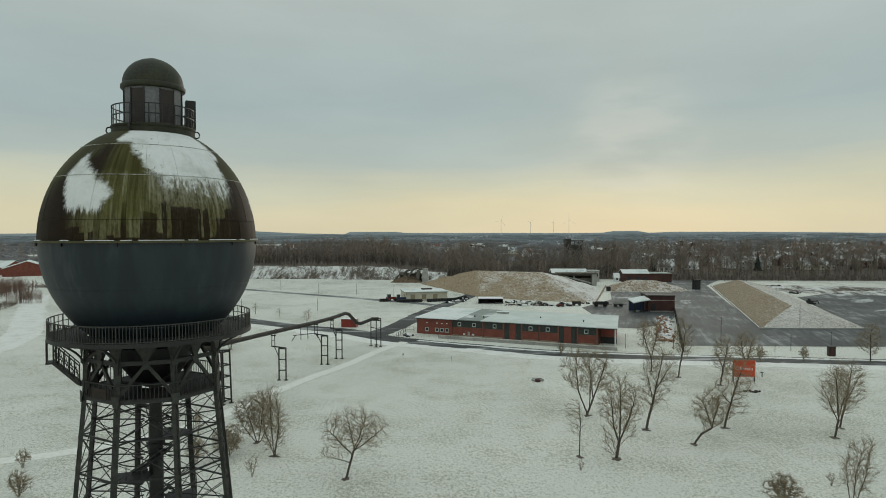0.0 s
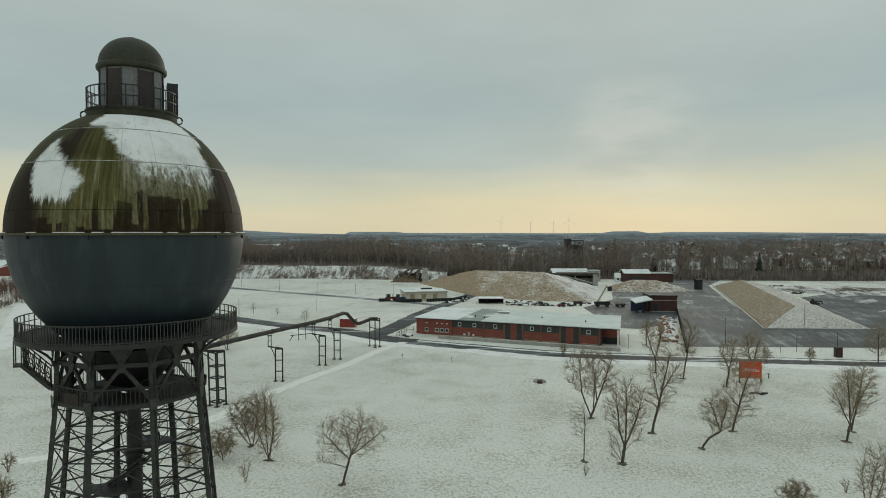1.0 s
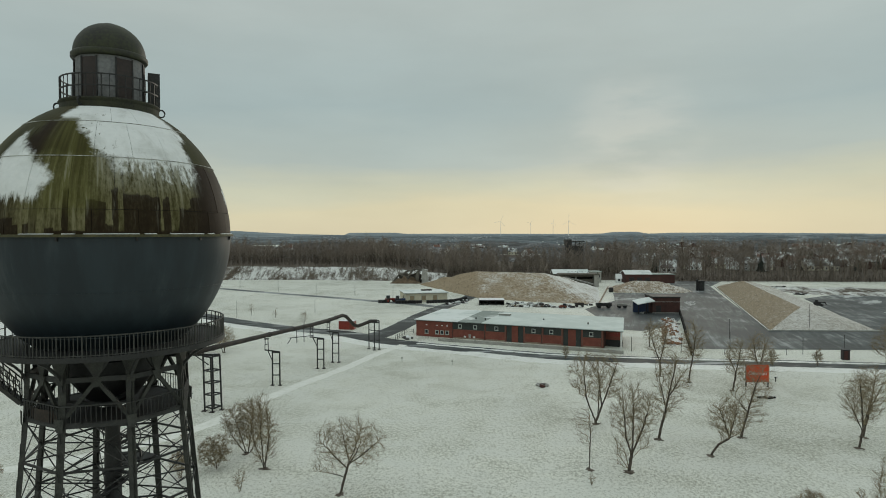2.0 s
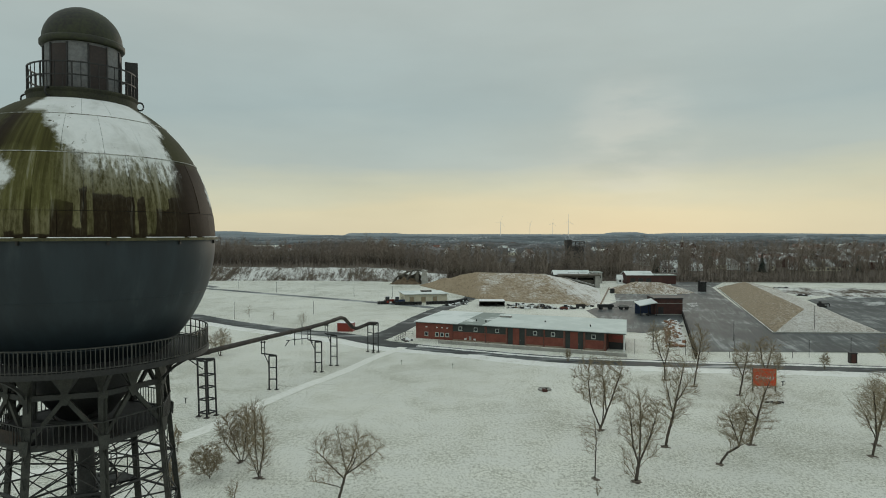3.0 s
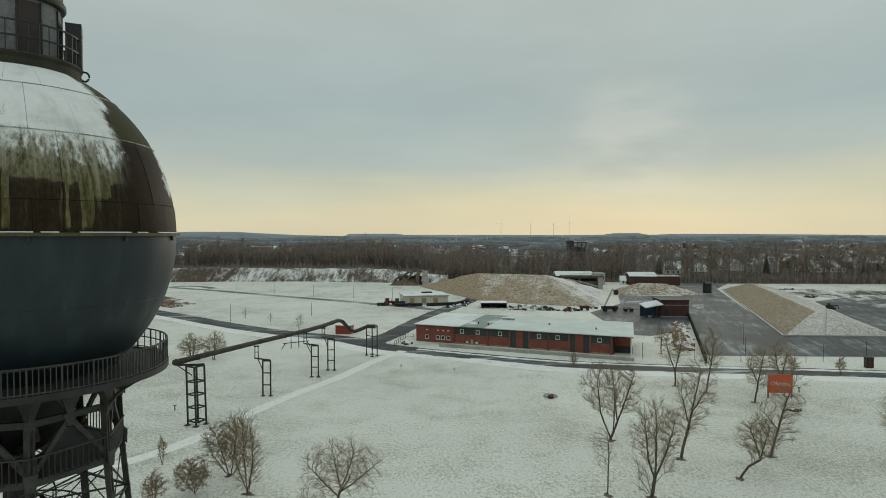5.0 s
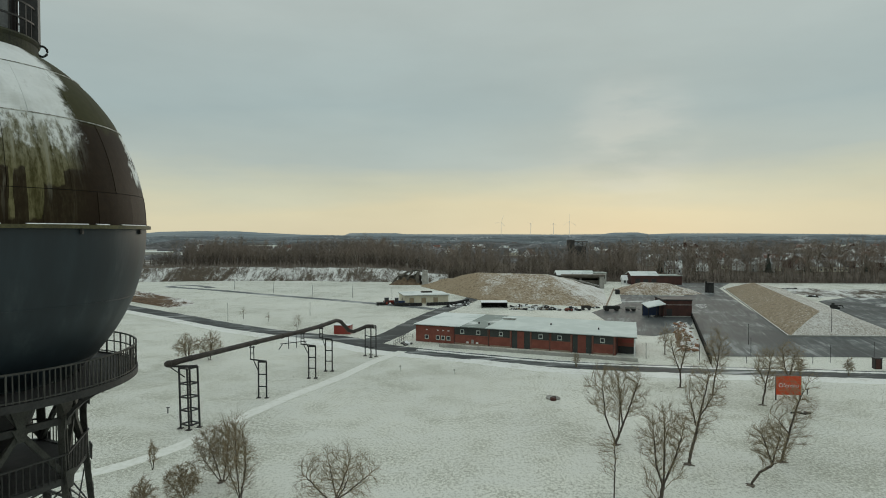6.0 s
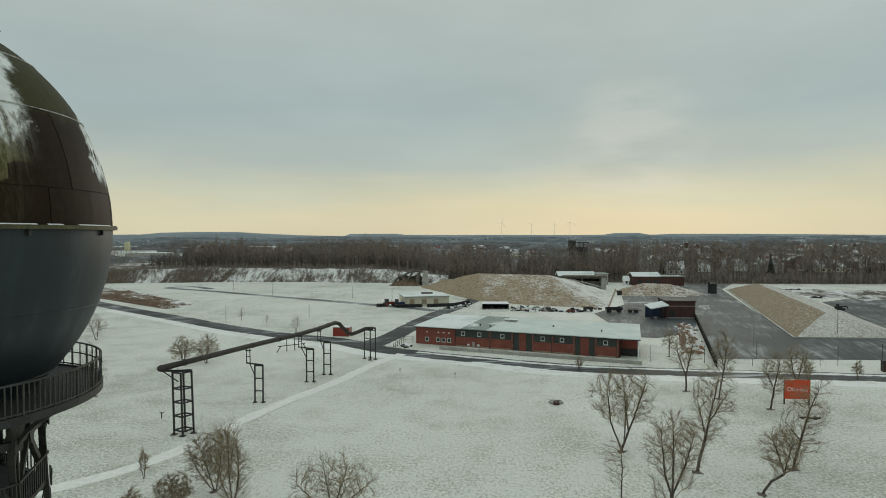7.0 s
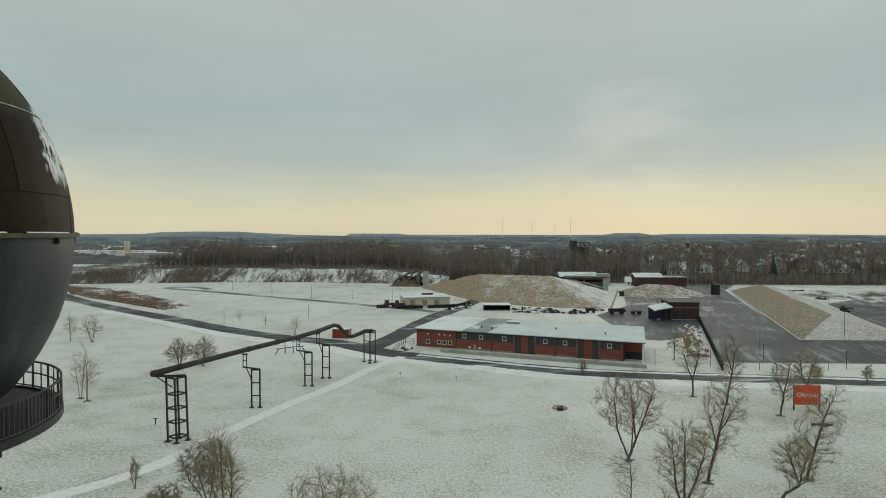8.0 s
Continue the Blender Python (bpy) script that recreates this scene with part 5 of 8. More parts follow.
# ---- trees and shrubs ----
def grow(seed, guides, blobs, count, step=0.26, reach=3.2, kill=0.5, rise=0.26):
    """Grows a bare tree towards points scattered in its crown; returns node places, parents and the guides' share."""
    rng = np.random.default_rng(seed)
    P, par = [np.array((0.0, 0.0, -0.15))], [-1]
    for line in guides:   # the trunk and the main limbs
        first = np.array(line[0], float)
        at = int(np.argmin([np.sum((p - first) ** 2) for p in P]))
        for q in line:
            q = np.array(q, float)
            n = max(1, int(np.linalg.norm(q - P[at]) / step))
            a = P[at].copy()
            for j in range(n):
                w = rng.normal(0, 0.018, 3)
                P.append(a + (q - a) * (j + 1) / n + w)
                par.append(at)
                at = len(P) - 1
    lead = len(P)
    vol = np.array([b[3] * b[4] * b[5] for b in blobs])
    pick = rng.choice(len(blobs), count, p=vol / vol.sum())
    d = rng.normal(size=(count, 3))
    d /= np.linalg.norm(d, axis=1)[:, None]
    B = np.array(blobs)[pick]
    A = B[:, :3] + d * (rng.random(count) ** 0.42)[:, None] * B[:, 3:] * rng.uniform(0.85, 1.08, (count, 1))
    A = A[A[:, 2] > 0.25]
    N = np.array(P)
    D = np.linalg.norm(A[:, None] - N[None], axis=2)
    near, dist = D.argmin(1), D.min(1)
    for turn in range(70):
        live = (dist < reach) & (dist > kill)
        if not live.any():
            break
        pull = {}
        for i in np.nonzero(live)[0]:
            k = near[i]
            v = A[i] - P[k]
            v /= np.linalg.norm(v)
            up = P[k] - P[par[k]] if par[k] >= 0 else np.array((0, 0, 1.0))
            if v @ up < 0.12 * np.linalg.norm(up):   # branches don't turn back
                dist[i] = 0.0 if rng.random() < 0.3 else dist[i]
                continue
            pull.setdefault(k, []).append(v)
        if not pull:
            continue
        fresh = []
        for k, vs in pull.items():
            v = np.mean(vs, axis=0)
            up = P[k] - P[par[k]] if par[k] >= 0 else np.array((0, 0, 1.0))
            v = v + 0.9 * up / (np.linalg.norm(up) + 1e-6) + rng.normal(0, 0.09, 3) + np.array((0, 0, rise))
            P.append(P[k] + v / np.linalg.norm(v) * step)
            par.append(int(k))
            fresh.append(P[-1])
        if len(P) > 6000:
            break
        F = np.linalg.norm(A[:, None] - np.array(fresh)[None], axis=2)
        j, m = F.argmin(1), F.min(1)
        closer = m < dist
        near[closer], dist[closer] = j[closer] + len(P) - len(fresh), m[closer]
        dist[live & ~closer & (rng.random(len(A)) < 0.4)] = 0.0   # given up
    return np.array(P), np.array(par), lead


def prisms(name, P0, P1, R0, R1, sides, material):
    """One mesh of short tapered bars from P0 to P1."""
    d = P1 - P0
    d /= np.linalg.norm(d, axis=1)[:, None] + 1e-9
    ref = np.where(np.abs(d[:, 2:]) < 0.9, np.array((0.0, 0.0, 1.0)), np.array((1.0, 0.0, 0.0)))
    x = np.cross(d, ref)
    x /= np.linalg.norm(x, axis=1)[:, None] + 1e-9
    y = np.cross(d, x)
    ang = [2 * math.pi * i / sides for i in range(sides)]
    low = [P0 + (x * math.cos(a) + y * math.sin(a)) * R0[:, None] for a in ang]
    top = [P1 + (x * math.cos(a) + y * math.sin(a)) * R1[:, None] for a in ang]
    V = np.stack(low + top, axis=1).reshape(-1, 3)
    n = len(P0)
    quad = np.array([(i, (i + 1) % sides, sides + (i + 1) % sides, sides + i) for i in range(sides)])
    L = (quad[None] + (np.arange(n) * 2 * sides)[:, None, None]).reshape(-1)
    me = bpy.data.meshes.new(name)
    me.vertices.add(len(V))
    me.vertices.foreach_set("co", V.astype(np.float32).ravel())
    me.loops.add(len(L))
    me.loops.foreach_set("vertex_index", L.astype(np.int32))
    me.polygons.add(len(L) // 4)
    me.polygons.foreach_set("loop_start", np.arange(0, len(L), 4, dtype=np.int32))
    me.update(calc_edges=True)
    me.materials.append(material)
    me.shade_smooth()
    return me


def tree(x, y, label, category="tree", seed=1, guides=None, blobs=None, h=8.0, wide=0.3, stems=1, count=0, foot=0.0, twigs=4.6, long=1.0,
         bark=None, twig=None, group="bare trees on the meadow", fine=1.0, rise=0.26):
    """A bare tree or shrub: guides lay its trunk and limbs, blobs its crown (centre and half sizes)."""
    ob = thing("tree" if category == "tree" else "shrub", label, category, (x, y, lift(x, y)), 0, group)
    rng = np.random.default_rng(seed + 500)
    if guides is None:
        guides = []
        for s in range(stems):
            a, r = 2.4 * s + seed, wide * h * (0.0 if stems == 1 else rng.uniform(0.25, 0.75))
            top = h * (0.72 if stems == 1 else rng.uniform(0.5, 0.8))
            guides.append([(math.cos(a) * r * 0.12, math.sin(a) * r * 0.12, 0), (math.cos(a) * r * 0.5, math.sin(a) * r * 0.5, top * 0.5), (math.cos(a) * r, math.sin(a) * r, top)])
        blobs = [(wide * h * 0.1 * math.sin(seed), 0, h * 0.46, h * wide, h * wide, h * 0.34), (wide * h * 0.25 * math.cos(seed), 0, h * 0.70, h * wide * 0.66, h * wide * 0.66, h * 0.30)]
    size = max(b[2] + b[5] for b in blobs)
    step = max(0.10, min(0.26, size * 0.028))
    P, par, lead = grow(seed, guides, blobs, int(2.1 * (count or 150 + 55 * size)), step, size * 0.4, step * 1.55, rise)
    load = np.zeros(len(P))
    kids = np.zeros(len(P), int)
    for i in range(len(P) - 1, 0, -1):
        load[i] += 1
        load[par[i]] += load[i]
        kids[par[i]] += 1
    tip, butt = 0.0085 * fine, 0.72 * foot or (0.013 * size * (1 if stems == 1 else 0.6) + 0.02)
    e = math.log(butt / tip) / math.log(max(load[0], 2))
    R = tip * np.maximum(load, 1.0) ** e
    R[0] = butt * 1.3
    body = np.arange(1, len(P))
    thick = R[body] > max(0.035, butt * 0.28)
    thick |= body < min(lead, 12)
    for nm, sel, sides, mat in (("trunk", body[thick], 7, bark or M_BARK), ("crown", body[~thick], 3, twig or M_TWIG)):
        a, b, ra, rb = P[par[sel]], P[sel], np.minimum(R[par[sel]], R[sel] * 1.35), R[sel]
        if nm == "crown":   # fine shoots along the branches
            src = sel[(R[sel] < 0.03) | (rng.random(len(sel)) < 0.25)]
            src = np.repeat(src, rng.poisson(twigs, len(src)))
            d = P[src] - P[par[src]]
            d /= np.linalg.norm(d, axis=1)[:, None] + 1e-9
            d = d * 0.8 + rng.normal(0, 0.42, d.shape) + np.array((0, 0, 0.22))
            d /= np.linalg.norm(d, axis=1)[:, None]
            ln = (long * min(1.0, size / 8) * rng.uniform(0.45, 1.25, len(src)))[:, None]
            s0 = P[par[src]] + (P[src] - P[par[src]]) * rng.random((len(src), 1))
            s1 = s0 + d * ln * 0.55
            s2 = s1 + (d + rng.normal(0, 0.2, d.shape) + np.array((0, 0, 0.15))) * ln * 0.45
            w = np.full(len(src), 0.008 * fine)
            a, b = np.concatenate([a, s0, s1]), np.concatenate([b, s1, s2])
            ra, rb = np.concatenate([ra, w, w * 0.8]), np.concatenate([rb, w * 0.8, w * 0.45])
        part(nm, prisms(nm, a, b + (b - a) * (0.06 if nm == "trunk" else 0.0), ra, rb, sides, mat), None, ob)
    if size > 4.5:   # bare litter in the hollow round the foot
        bm = bmesh.new()
        ring = [bm.verts.new(polar((0.2 + 0.035 * size) * (1 + 1.1 * noise.noise(Vector((1.7 * math.cos(a), 1.7 * math.sin(a), seed)))), math.degrees(a), 0.01)) for a in [2 * math.pi * i / 18 for i in range(18)]]
        top = bm.verts.new((0, 0, 0.16))
        for a, b in zip(ring, ring[1:] + ring[:1]):
            bm.faces.new((a, b, top))
        part("foot_litter", bm, M_LITTER, ob, "dark leaf litter round the foot", True)
    return ob


# the group before the yard
tree(19.9, 87.0, "bare wide-spreading tree forking in a V at the snow", seed=11, foot=0.24, guides=[[(0, 0, 0.3), (-1.2, 0.2, 3.4), (-1.5, 0.3, 6.6)], [(0, 0, 0.4), (1.1, -0.3, 3.4), (2.1, -0.6, 6.6), (2.7, -0.6, 8.4)], [(0.75, -0.2, 2.2), (0.5, 0.7, 6.4)], [(0.3, 0, 1.2), (0.2, -1.2, 5.8)]],
     blobs=[(0.0, 0, 6.3, 4.1, 3.2, 3.3), (0.2, 0, 4.2, 3.6, 2.8, 1.4)], count=820)
tree(19.4, 70.5, "bare forked tree with brown shoots at its foot", seed=12, foot=0.25, guides=[[(0.3, 0, 1.9), (-0.3, 0.2, 3.8), (-0.5, 0.3, 6.8)], [(0.3, 0, 1.9), (1.35, -0.2, 4.6), (2.0, -0.4, 7.2)], [(0.35, 0, 2.2), (0.6, 0.5, 4.6), (0.6, 0.6, 7.6)], [(0, 0, 0.3), (-0.6, 0, 1.1), (-1.2, 0, 2.0)], [(0, 0.1, 0.4), (-0.4, 0.3, 2.4)], [(0, 0, 0.3), (-1.2, -0.3, 1.0)], [(0.2, 0, 1.2), (1.0, 0, 2.2), (1.9, 0, 2.8)]],
     blobs=[(0.3, 0, 5.9, 2.6, 2.2, 3.5), (-0.75, 0, 1.6, 0.95, 0.9, 1.2), (1.5, 0, 2.7, 0.9, 0.8, 0.7)], count=760)
tree(26.1, 81.0, "tall slender bare tree with ascending branches", seed=13, foot=0.22, guides=[[(0.3, 0, 1.4), (0.8, 0, 3.3), (1.45, 0, 6.5), (2.2, 0, 9.6)], [(0.9, 0, 3.8), (0.3, 0.3, 6.8)], [(1.2, 0, 5.2), (2.6, -0.3, 7.6)]],
     blobs=[(0.6, 0, 4.4, 2.1, 1.8, 2.2), (1.6, 0, 7.4, 2.2, 2.0, 3.4)], count=760)
tree(36.4, 81.5, "bare tree leaning slightly above the snow", seed=54, foot=0.20, guides=[[(0.35, 0, 1.4), (1.0, 0, 3.7), (1.8, 0, 6.5), (2.9, 0, 8.9)], [(0.8, 0, 3.2), (-0.3, 0.2, 4.6), (-1.0, 0.4, 5.2)]],
     blobs=[(0.5, 0, 2.9, 2.5, 2.0, 2.3), (1.6, 0, 6.3, 2.1, 1.9, 2.8), (2.9, 0, 8.4, 1.1, 1.1, 1.4)], count=720)
tree(30.0, 75.2, "small crooked tree leaning far to one side", seed=15, foot=0.17, guides=[[(0.35, 0, 0.6), (0.9, 0, 1.3), (2.1, 0, 2.0), (2.5, 0, 3.6), (2.9, 0, 5.0)], [(2.1, 0, 2.0), (1.7, 0.2, 3.6), (1.2, 0.2, 5.0)], [(2.1, 0, 2.0), (3.3, 0, 2.6)]],
     blobs=[(1.9, 0, 4.1, 1.9, 1.7, 2.5)], count=420)
tree(41.2, 110.4, "slim bare tree standing near the road", seed=16, foot=0.17, guides=[[(0.4, 0, 2.8), (0.8, 0, 5.0), (1.2, 0, 8.2)], [(0.8, 0, 4.6), (0.0, 0.2, 7.4)]], blobs=[(0.8, 0, 6.6, 1.9, 1.8, 3.5)], count=480)
tree(38.0, 115.0, "bare forked tree standing before the brick rubble", seed=61, foot=0.19, guides=[[(0, 0, 2.4), (-1.1, 0.1, 5.4), (-1.6, 0.1, 7.8)], [(0, 0, 2.6), (0.6, -0.2, 5.6), (1.0, -0.2, 8.0)]], blobs=[(-0.1, 0, 6.1, 2.4, 2.1, 3.3)], count=480)
tree(46.0, 104.6, "bare tree growing beside the orange sign", seed=17, foot=0.18, guides=[[(0.45, 0, 2.6), (0.9, 0, 5.0), (1.3, 0, 7.0)], [(0.5, 0, 2.8), (-0.4, 0.3, 5.2)]], blobs=[(0.6, 0, 4.8, 2.1, 1.9, 3.5)], count=480)
tree(54.2, 112.5, "bare tree rising behind the orange sign", seed=18, foot=0.17, guides=[[(0, 0, 1.8), (-0.7, 0.2, 4.2), (-1.0, 0.2, 6.4)], [(0, 0, 1.8), (0.6, 0, 4.4), (0.9, 0, 6.2)]], blobs=[(0, 0, 4.8, 2.3, 2.0, 3.1)], count=480)
tree(15.4, 71.2, "thin young tree with few branches", seed=19, foot=0.09, guides=[[(0.05, 0, 2.0), (0.12, 0, 3.8), (0.0, 0, 6.0)]], blobs=[(-0.5, 0, 4.5, 1.25, 1.1, 2.3)], count=210, twigs=1.5)
tree(48.3, 77.5, "slender bare tree in a pair on the snow", seed=20, foot=0.18, guides=[[(0.4, 0, 2.2), (0.3, 0.1, 5.2), (0.1, 0.1, 7.6)], [(0.4, 0, 2.2), (1.0, -0.1, 5.0)], [(0.35, 0, 2.0), (-0.7, 0.2, 4.6)]], blobs=[(0.1, 0, 5.5, 2.0, 1.8, 3.3)], count=520)
tree(51.3, 81.4, "slender bare tree leaning out from its twin on the snow", seed=21, foot=0.17, guides=[[(0.7, 0, 3.0), (1.2, 0, 5.6), (1.5, 0, 7.8)], [(0.7, 0, 3.0), (2.0, 0.1, 5.6)]], blobs=[(1.0, 0, 5.3, 2.3, 1.9, 3.3)], count=520)
tree(38.4, 58.7, "dense upright bare shrub of many stems", "shrub", seed=22, foot=0.08, guides=[[(0, 0, 0.1), (0.2, 0, 2.5), (0.9, 0, 5.2)], [(-0.2, 0.1, 0.1), (-0.6, 0.2, 2.6), (-0.5, 0.2, 4.0)], [(0.2, -0.1, 0.1), (1.0, -0.2, 2.6), (1.5, -0.2, 5.6)]], blobs=[(0.3, 0, 2.9, 1.6, 1.3, 2.9), (1.3, 0, 5.0, 0.8, 0.7, 1.2)], count=620, twigs=3.0)
tree(31.4, 57.6, "rounded bare shrub at the meadow's near edge", "shrub", seed=23, h=3.2, wide=0.55, stems=6, count=330)
tree(83.8, 123.6, "bare roadside tree behind the dark booth", seed=24, h=7.6, wide=0.30)
tree(92.0, 121.5, "bare roadside tree with upright crown", seed=25, h=8.6, wide=0.26, stems=2)
tree(70.5, 123.2, "small roadside bush of thin shoots", "shrub", seed=26, h=3.4, wide=0.3, stems=4, count=120)
tree(62.3, 123.6, "small roadside bush of thin shoots", "shrub", seed=27, h=3.4, wide=0.3, stems=4, count=110)

# the group by the trodden path
tree(-10.1, 64.8, "low broad-crowned bare tree on the meadow", seed=58, foot=0.17, rise=0.10, guides=[[(0.35, 0, 1.3), (0.8, 0, 2.9), (1.4, 0.1, 4.4), (2.0, 0.2, 6.2)], [(0.7, 0, 2.5), (-0.6, 0.2, 3.7), (-1.9, 0.4, 5.0)], [(0.8, 0, 2.9), (2.5, -0.2, 4.2), (4.1, -0.3, 5.6)], [(0.45, 0, 1.7), (-0.8, -0.3, 2.2), (-2.2, -0.5, 2.5)], [(0.9, 0, 3.2), (0.3, 1.2, 4.6), (-0.2, 1.9, 6.2)], [(0.85, 0, 3.0), (1.7, -1.4, 4.4), (2.3, -2.0, 5.8)]],
     blobs=[(0.9, 0, 4.9, 3.8, 3.0, 2.4), (-1.3, 0, 2.5, 1.6, 1.4, 0.9)], count=620, twigs=2.6)
tree(-19.3, 71.5, "dense many-stemmed bare shrub with rising shoots", "shrub", seed=29, foot=0.12, guides=[[(0, 0, 0.2), (-0.3, 0.1, 3.0), (-0.5, 0.2, 6.6)], [(0, 0, 0.2), (0.6, -0.2, 3.0), (0.6, -0.2, 5.4)], [(-0.1, 0.1, 0.2), (-1.1, 0.4, 2.6), (-1.5, 0.5, 4.8)], [(0.1, 0.1, 0.1), (0.2, 1.0, 3.2), (0.0, 1.3, 5.4)]],
     blobs=[(-0.1, 0, 3.4, 1.5, 1.4, 3.2), (-0.4, 0.2, 6.0, 1.1, 1.0, 2.1)], count=1150, twigs=4.6)
tree(-22.6, 76.0, "broad many-stemmed bare shrub with dark stems", "shrub", seed=28, foot=0.12, guides=[[(0, 0, 0.2), (-0.8, 0.1, 2.6), (-1.6, 0.2, 4.6)], [(0.2, 0, 0.2), (0.7, -0.2, 3.0), (0.9, -0.2, 5.4)], [(-0.2, 0.1, 0.2), (-1.8, 0.4, 2.0), (-2.5, 0.5, 3.6)], [(0.4, 0.1, 0.1), (1.4, 0.8, 2.4), (1.6, 1.0, 4.6)]],
     blobs=[(-0.4, 0, 3.2, 2.5, 1.8, 2.6), (0.6, 0, 4.6, 1.4, 1.2, 1.7)], count=1100, twigs=4.6)
tree(-24.3, 71.3, "small bush of thin bare shoots", "shrub", seed=30, foot=0.06, guides=[[(0, 0, 0.1), (-0.3, 0, 1.6), (-0.6, 0.1, 3.2)], [(0, 0, 0.1), (0.6, 0, 1.4), (1.0, 0, 2.6)], [(0, 0, 0.1), (-1.2, 0.1, 1.4), (-1.8, 0.1, 2.2)]], blobs=[(-0.3, 0, 1.9, 1.9, 1.6, 1.7)], count=560, twigs=4.2)
tree(-20.0, 65.4, "small bush of thin bare shoots", "shrub", seed=31, h=2.3, wide=0.36, stems=4, count=120, twigs=1.6)
tree(-27.2, 69.0, "low bare bush beside the trodden path", "shrub", seed=32, h=3.4, wide=0.36, stems=5, count=220)
tree(-45.7, 68.1, "low bare bush beside the trodden path", "shrub", seed=33, h=2.1, wide=0.4, stems=6, count=160)
tree(-41.0, 60.5, "low bare bush at the meadow's near edge", "shrub", seed=34, h=2.6, wide=0.45, stems=6, count=200)
tree(-31.0, 79.4, "thin dark sapling beside the path", "shrub", seed=35, h=3.3, wide=0.17, stems=2, count=130)
tree(-50.6, 137.0, "round bare fruit tree on the meadow", seed=36, h=5.6, wide=0.46, stems=4, foot=0.15, count=420)
tree(-46.6, 138.0, "round bare fruit tree on the meadow", seed=37, h=5.8, wide=0.46, stems=3, foot=0.15, count=420)
tree(-56.3, 114.0, "pale thin birch with hanging twigs", seed=38, h=8.8, wide=0.20, stems=2, count=230, twigs=2.2, bark=M_BIRCH, twig=M_BIRCHTWIG)
tree(-54.3, 112.3, "pale thin birch with hanging twigs", seed=39, h=7.8, wide=0.20, count=200, twigs=2.2, bark=M_BIRCH, twig=M_BIRCHTWIG)
tree(-88.8, 166.5, "bare young tree far across the meadow", seed=40, h=6.8, wide=0.24, stems=2, count=200, twigs=2.2, twig=M_BIRCHTWIG)
tree(-83.2, 165.7, "bare young tree far across the meadow", seed=41, h=6.4, wide=0.42, stems=5, count=330, twigs=2.4, twig=M_BIRCHTWIG)
tree(-59.3, 199.4, "small bare sapling beside the road", seed=42, h=3.8, wide=0.34, count=48, twigs=1.2)
tree(-50.3, 193.5, "small bare sapling beside the road", seed=43, h=3.0, wide=0.34, count=40, twigs=1.2)
tree(-38.0, 176.0, "small bare tree beside the road", seed=44, h=5.0, wide=0.28, stems=2, count=100, twigs=1.4)
tree(45.5, 143.5, "thin bare tree beside the rubble", seed=45, h=6.5, wide=0.24, count=200)
tree(24.5, 131.0, "low bare roadside shoots", "shrub", seed=46, h=2.6, wide=0.32, stems=5, count=120)
tree(14.7, 67.1, "tiny dry weed standing in the snow", "shrub", seed=47, h=1.3, wide=0.35, stems=4, count=50)
tree(38.8, 62.7, "tiny dry weed standing in the snow", "shrub", seed=48, h=1.5, wide=0.35, stems=4, count=50)

# ---- far woods ----
def wood(name, spots, material, label, seed, heights, fat=1.0, limbs=26):
    """Many bare trees as one mesh: trunks, limbs and twigs as thin cones."""
    rng = np.random.default_rng(seed)
    protos = []
    for p in range(6):
        tri = []

        def cone(a, b, r, wide=fat):
            r *= wide
            d = b - a
            x = np.cross(d, [0.3, 0.2, 1.0])
            x /= np.linalg.norm(x) + 1e-9
            y = np.cross(d, x)
            y /= np.linalg.norm(y) + 1e-9
            base = [a + r * (x * math.cos(t) + y * math.sin(t)) for t in (0, 2.1, 4.2)]
            for i in range(3):
                tri.append((base[i], base[(i + 1) % 3], b))

        cone(np.zeros(3), np.array([rng.normal(0, 0.02), rng.normal(0, 0.02), 1.0]), 0.010, min(fat, 1.1))
        for i in range(limbs):
            t = 0.22 + 0.74 * i / limbs
            a = rng.uniform(0, 6.28)
            ln = (0.34 - 0.24 * t) * rng.uniform(0.7, 1.25)
            s = np.array([0, 0, t])
            e = s + ln * np.array([math.cos(a) * 0.75, math.sin(a) * 0.75, 0.75])
            cone(s, e, 0.0055)
            for j in range(4):
                q = s + (e - s) * rng.uniform(0.3, 1.0)
                cone(q, q + ln * 0.55 * np.array([rng.normal(0, 0.45), rng.normal(0, 0.45), 0.65]), 0.0028)
        protos.append(np.array(tri))
    chunks = []
    for x, y, z, *grow in spots:
        T = protos[rng.integers(6)]
        a, h = rng.uniform(0, 6.28), rng.uniform(*heights) * (grow[0] if grow else 1.0)
        c, s = math.cos(a), math.sin(a)
        R = np.array([[c, -s, 0], [s, c, 0], [0, 0, 1]])
        w = rng.uniform(0.8, 1.25)
        chunks.append((T @ R.T) * np.array([h * w, h * w, h]) + np.array([x, y, z - 0.2]))
    V = np.concatenate(chunks).reshape(-1, 3)
    me = bpy.data.meshes.new(name)
    n = len(V)
    me.vertices.add(n)
    me.vertices.foreach_set("co", V.astype(np.float32).ravel())
    me.loops.add(n)
    me.loops.foreach_set("vertex_index", np.arange(n, dtype=np.int32))
    me.polygons.add(n // 3)
    me.polygons.foreach_set("loop_start", np.arange(0, n, 3, dtype=np.int32))
    me.update(calc_edges=True)
    me.materials.append(material)
    return tagged(new(name, me), label, "wood", kind="stuff")


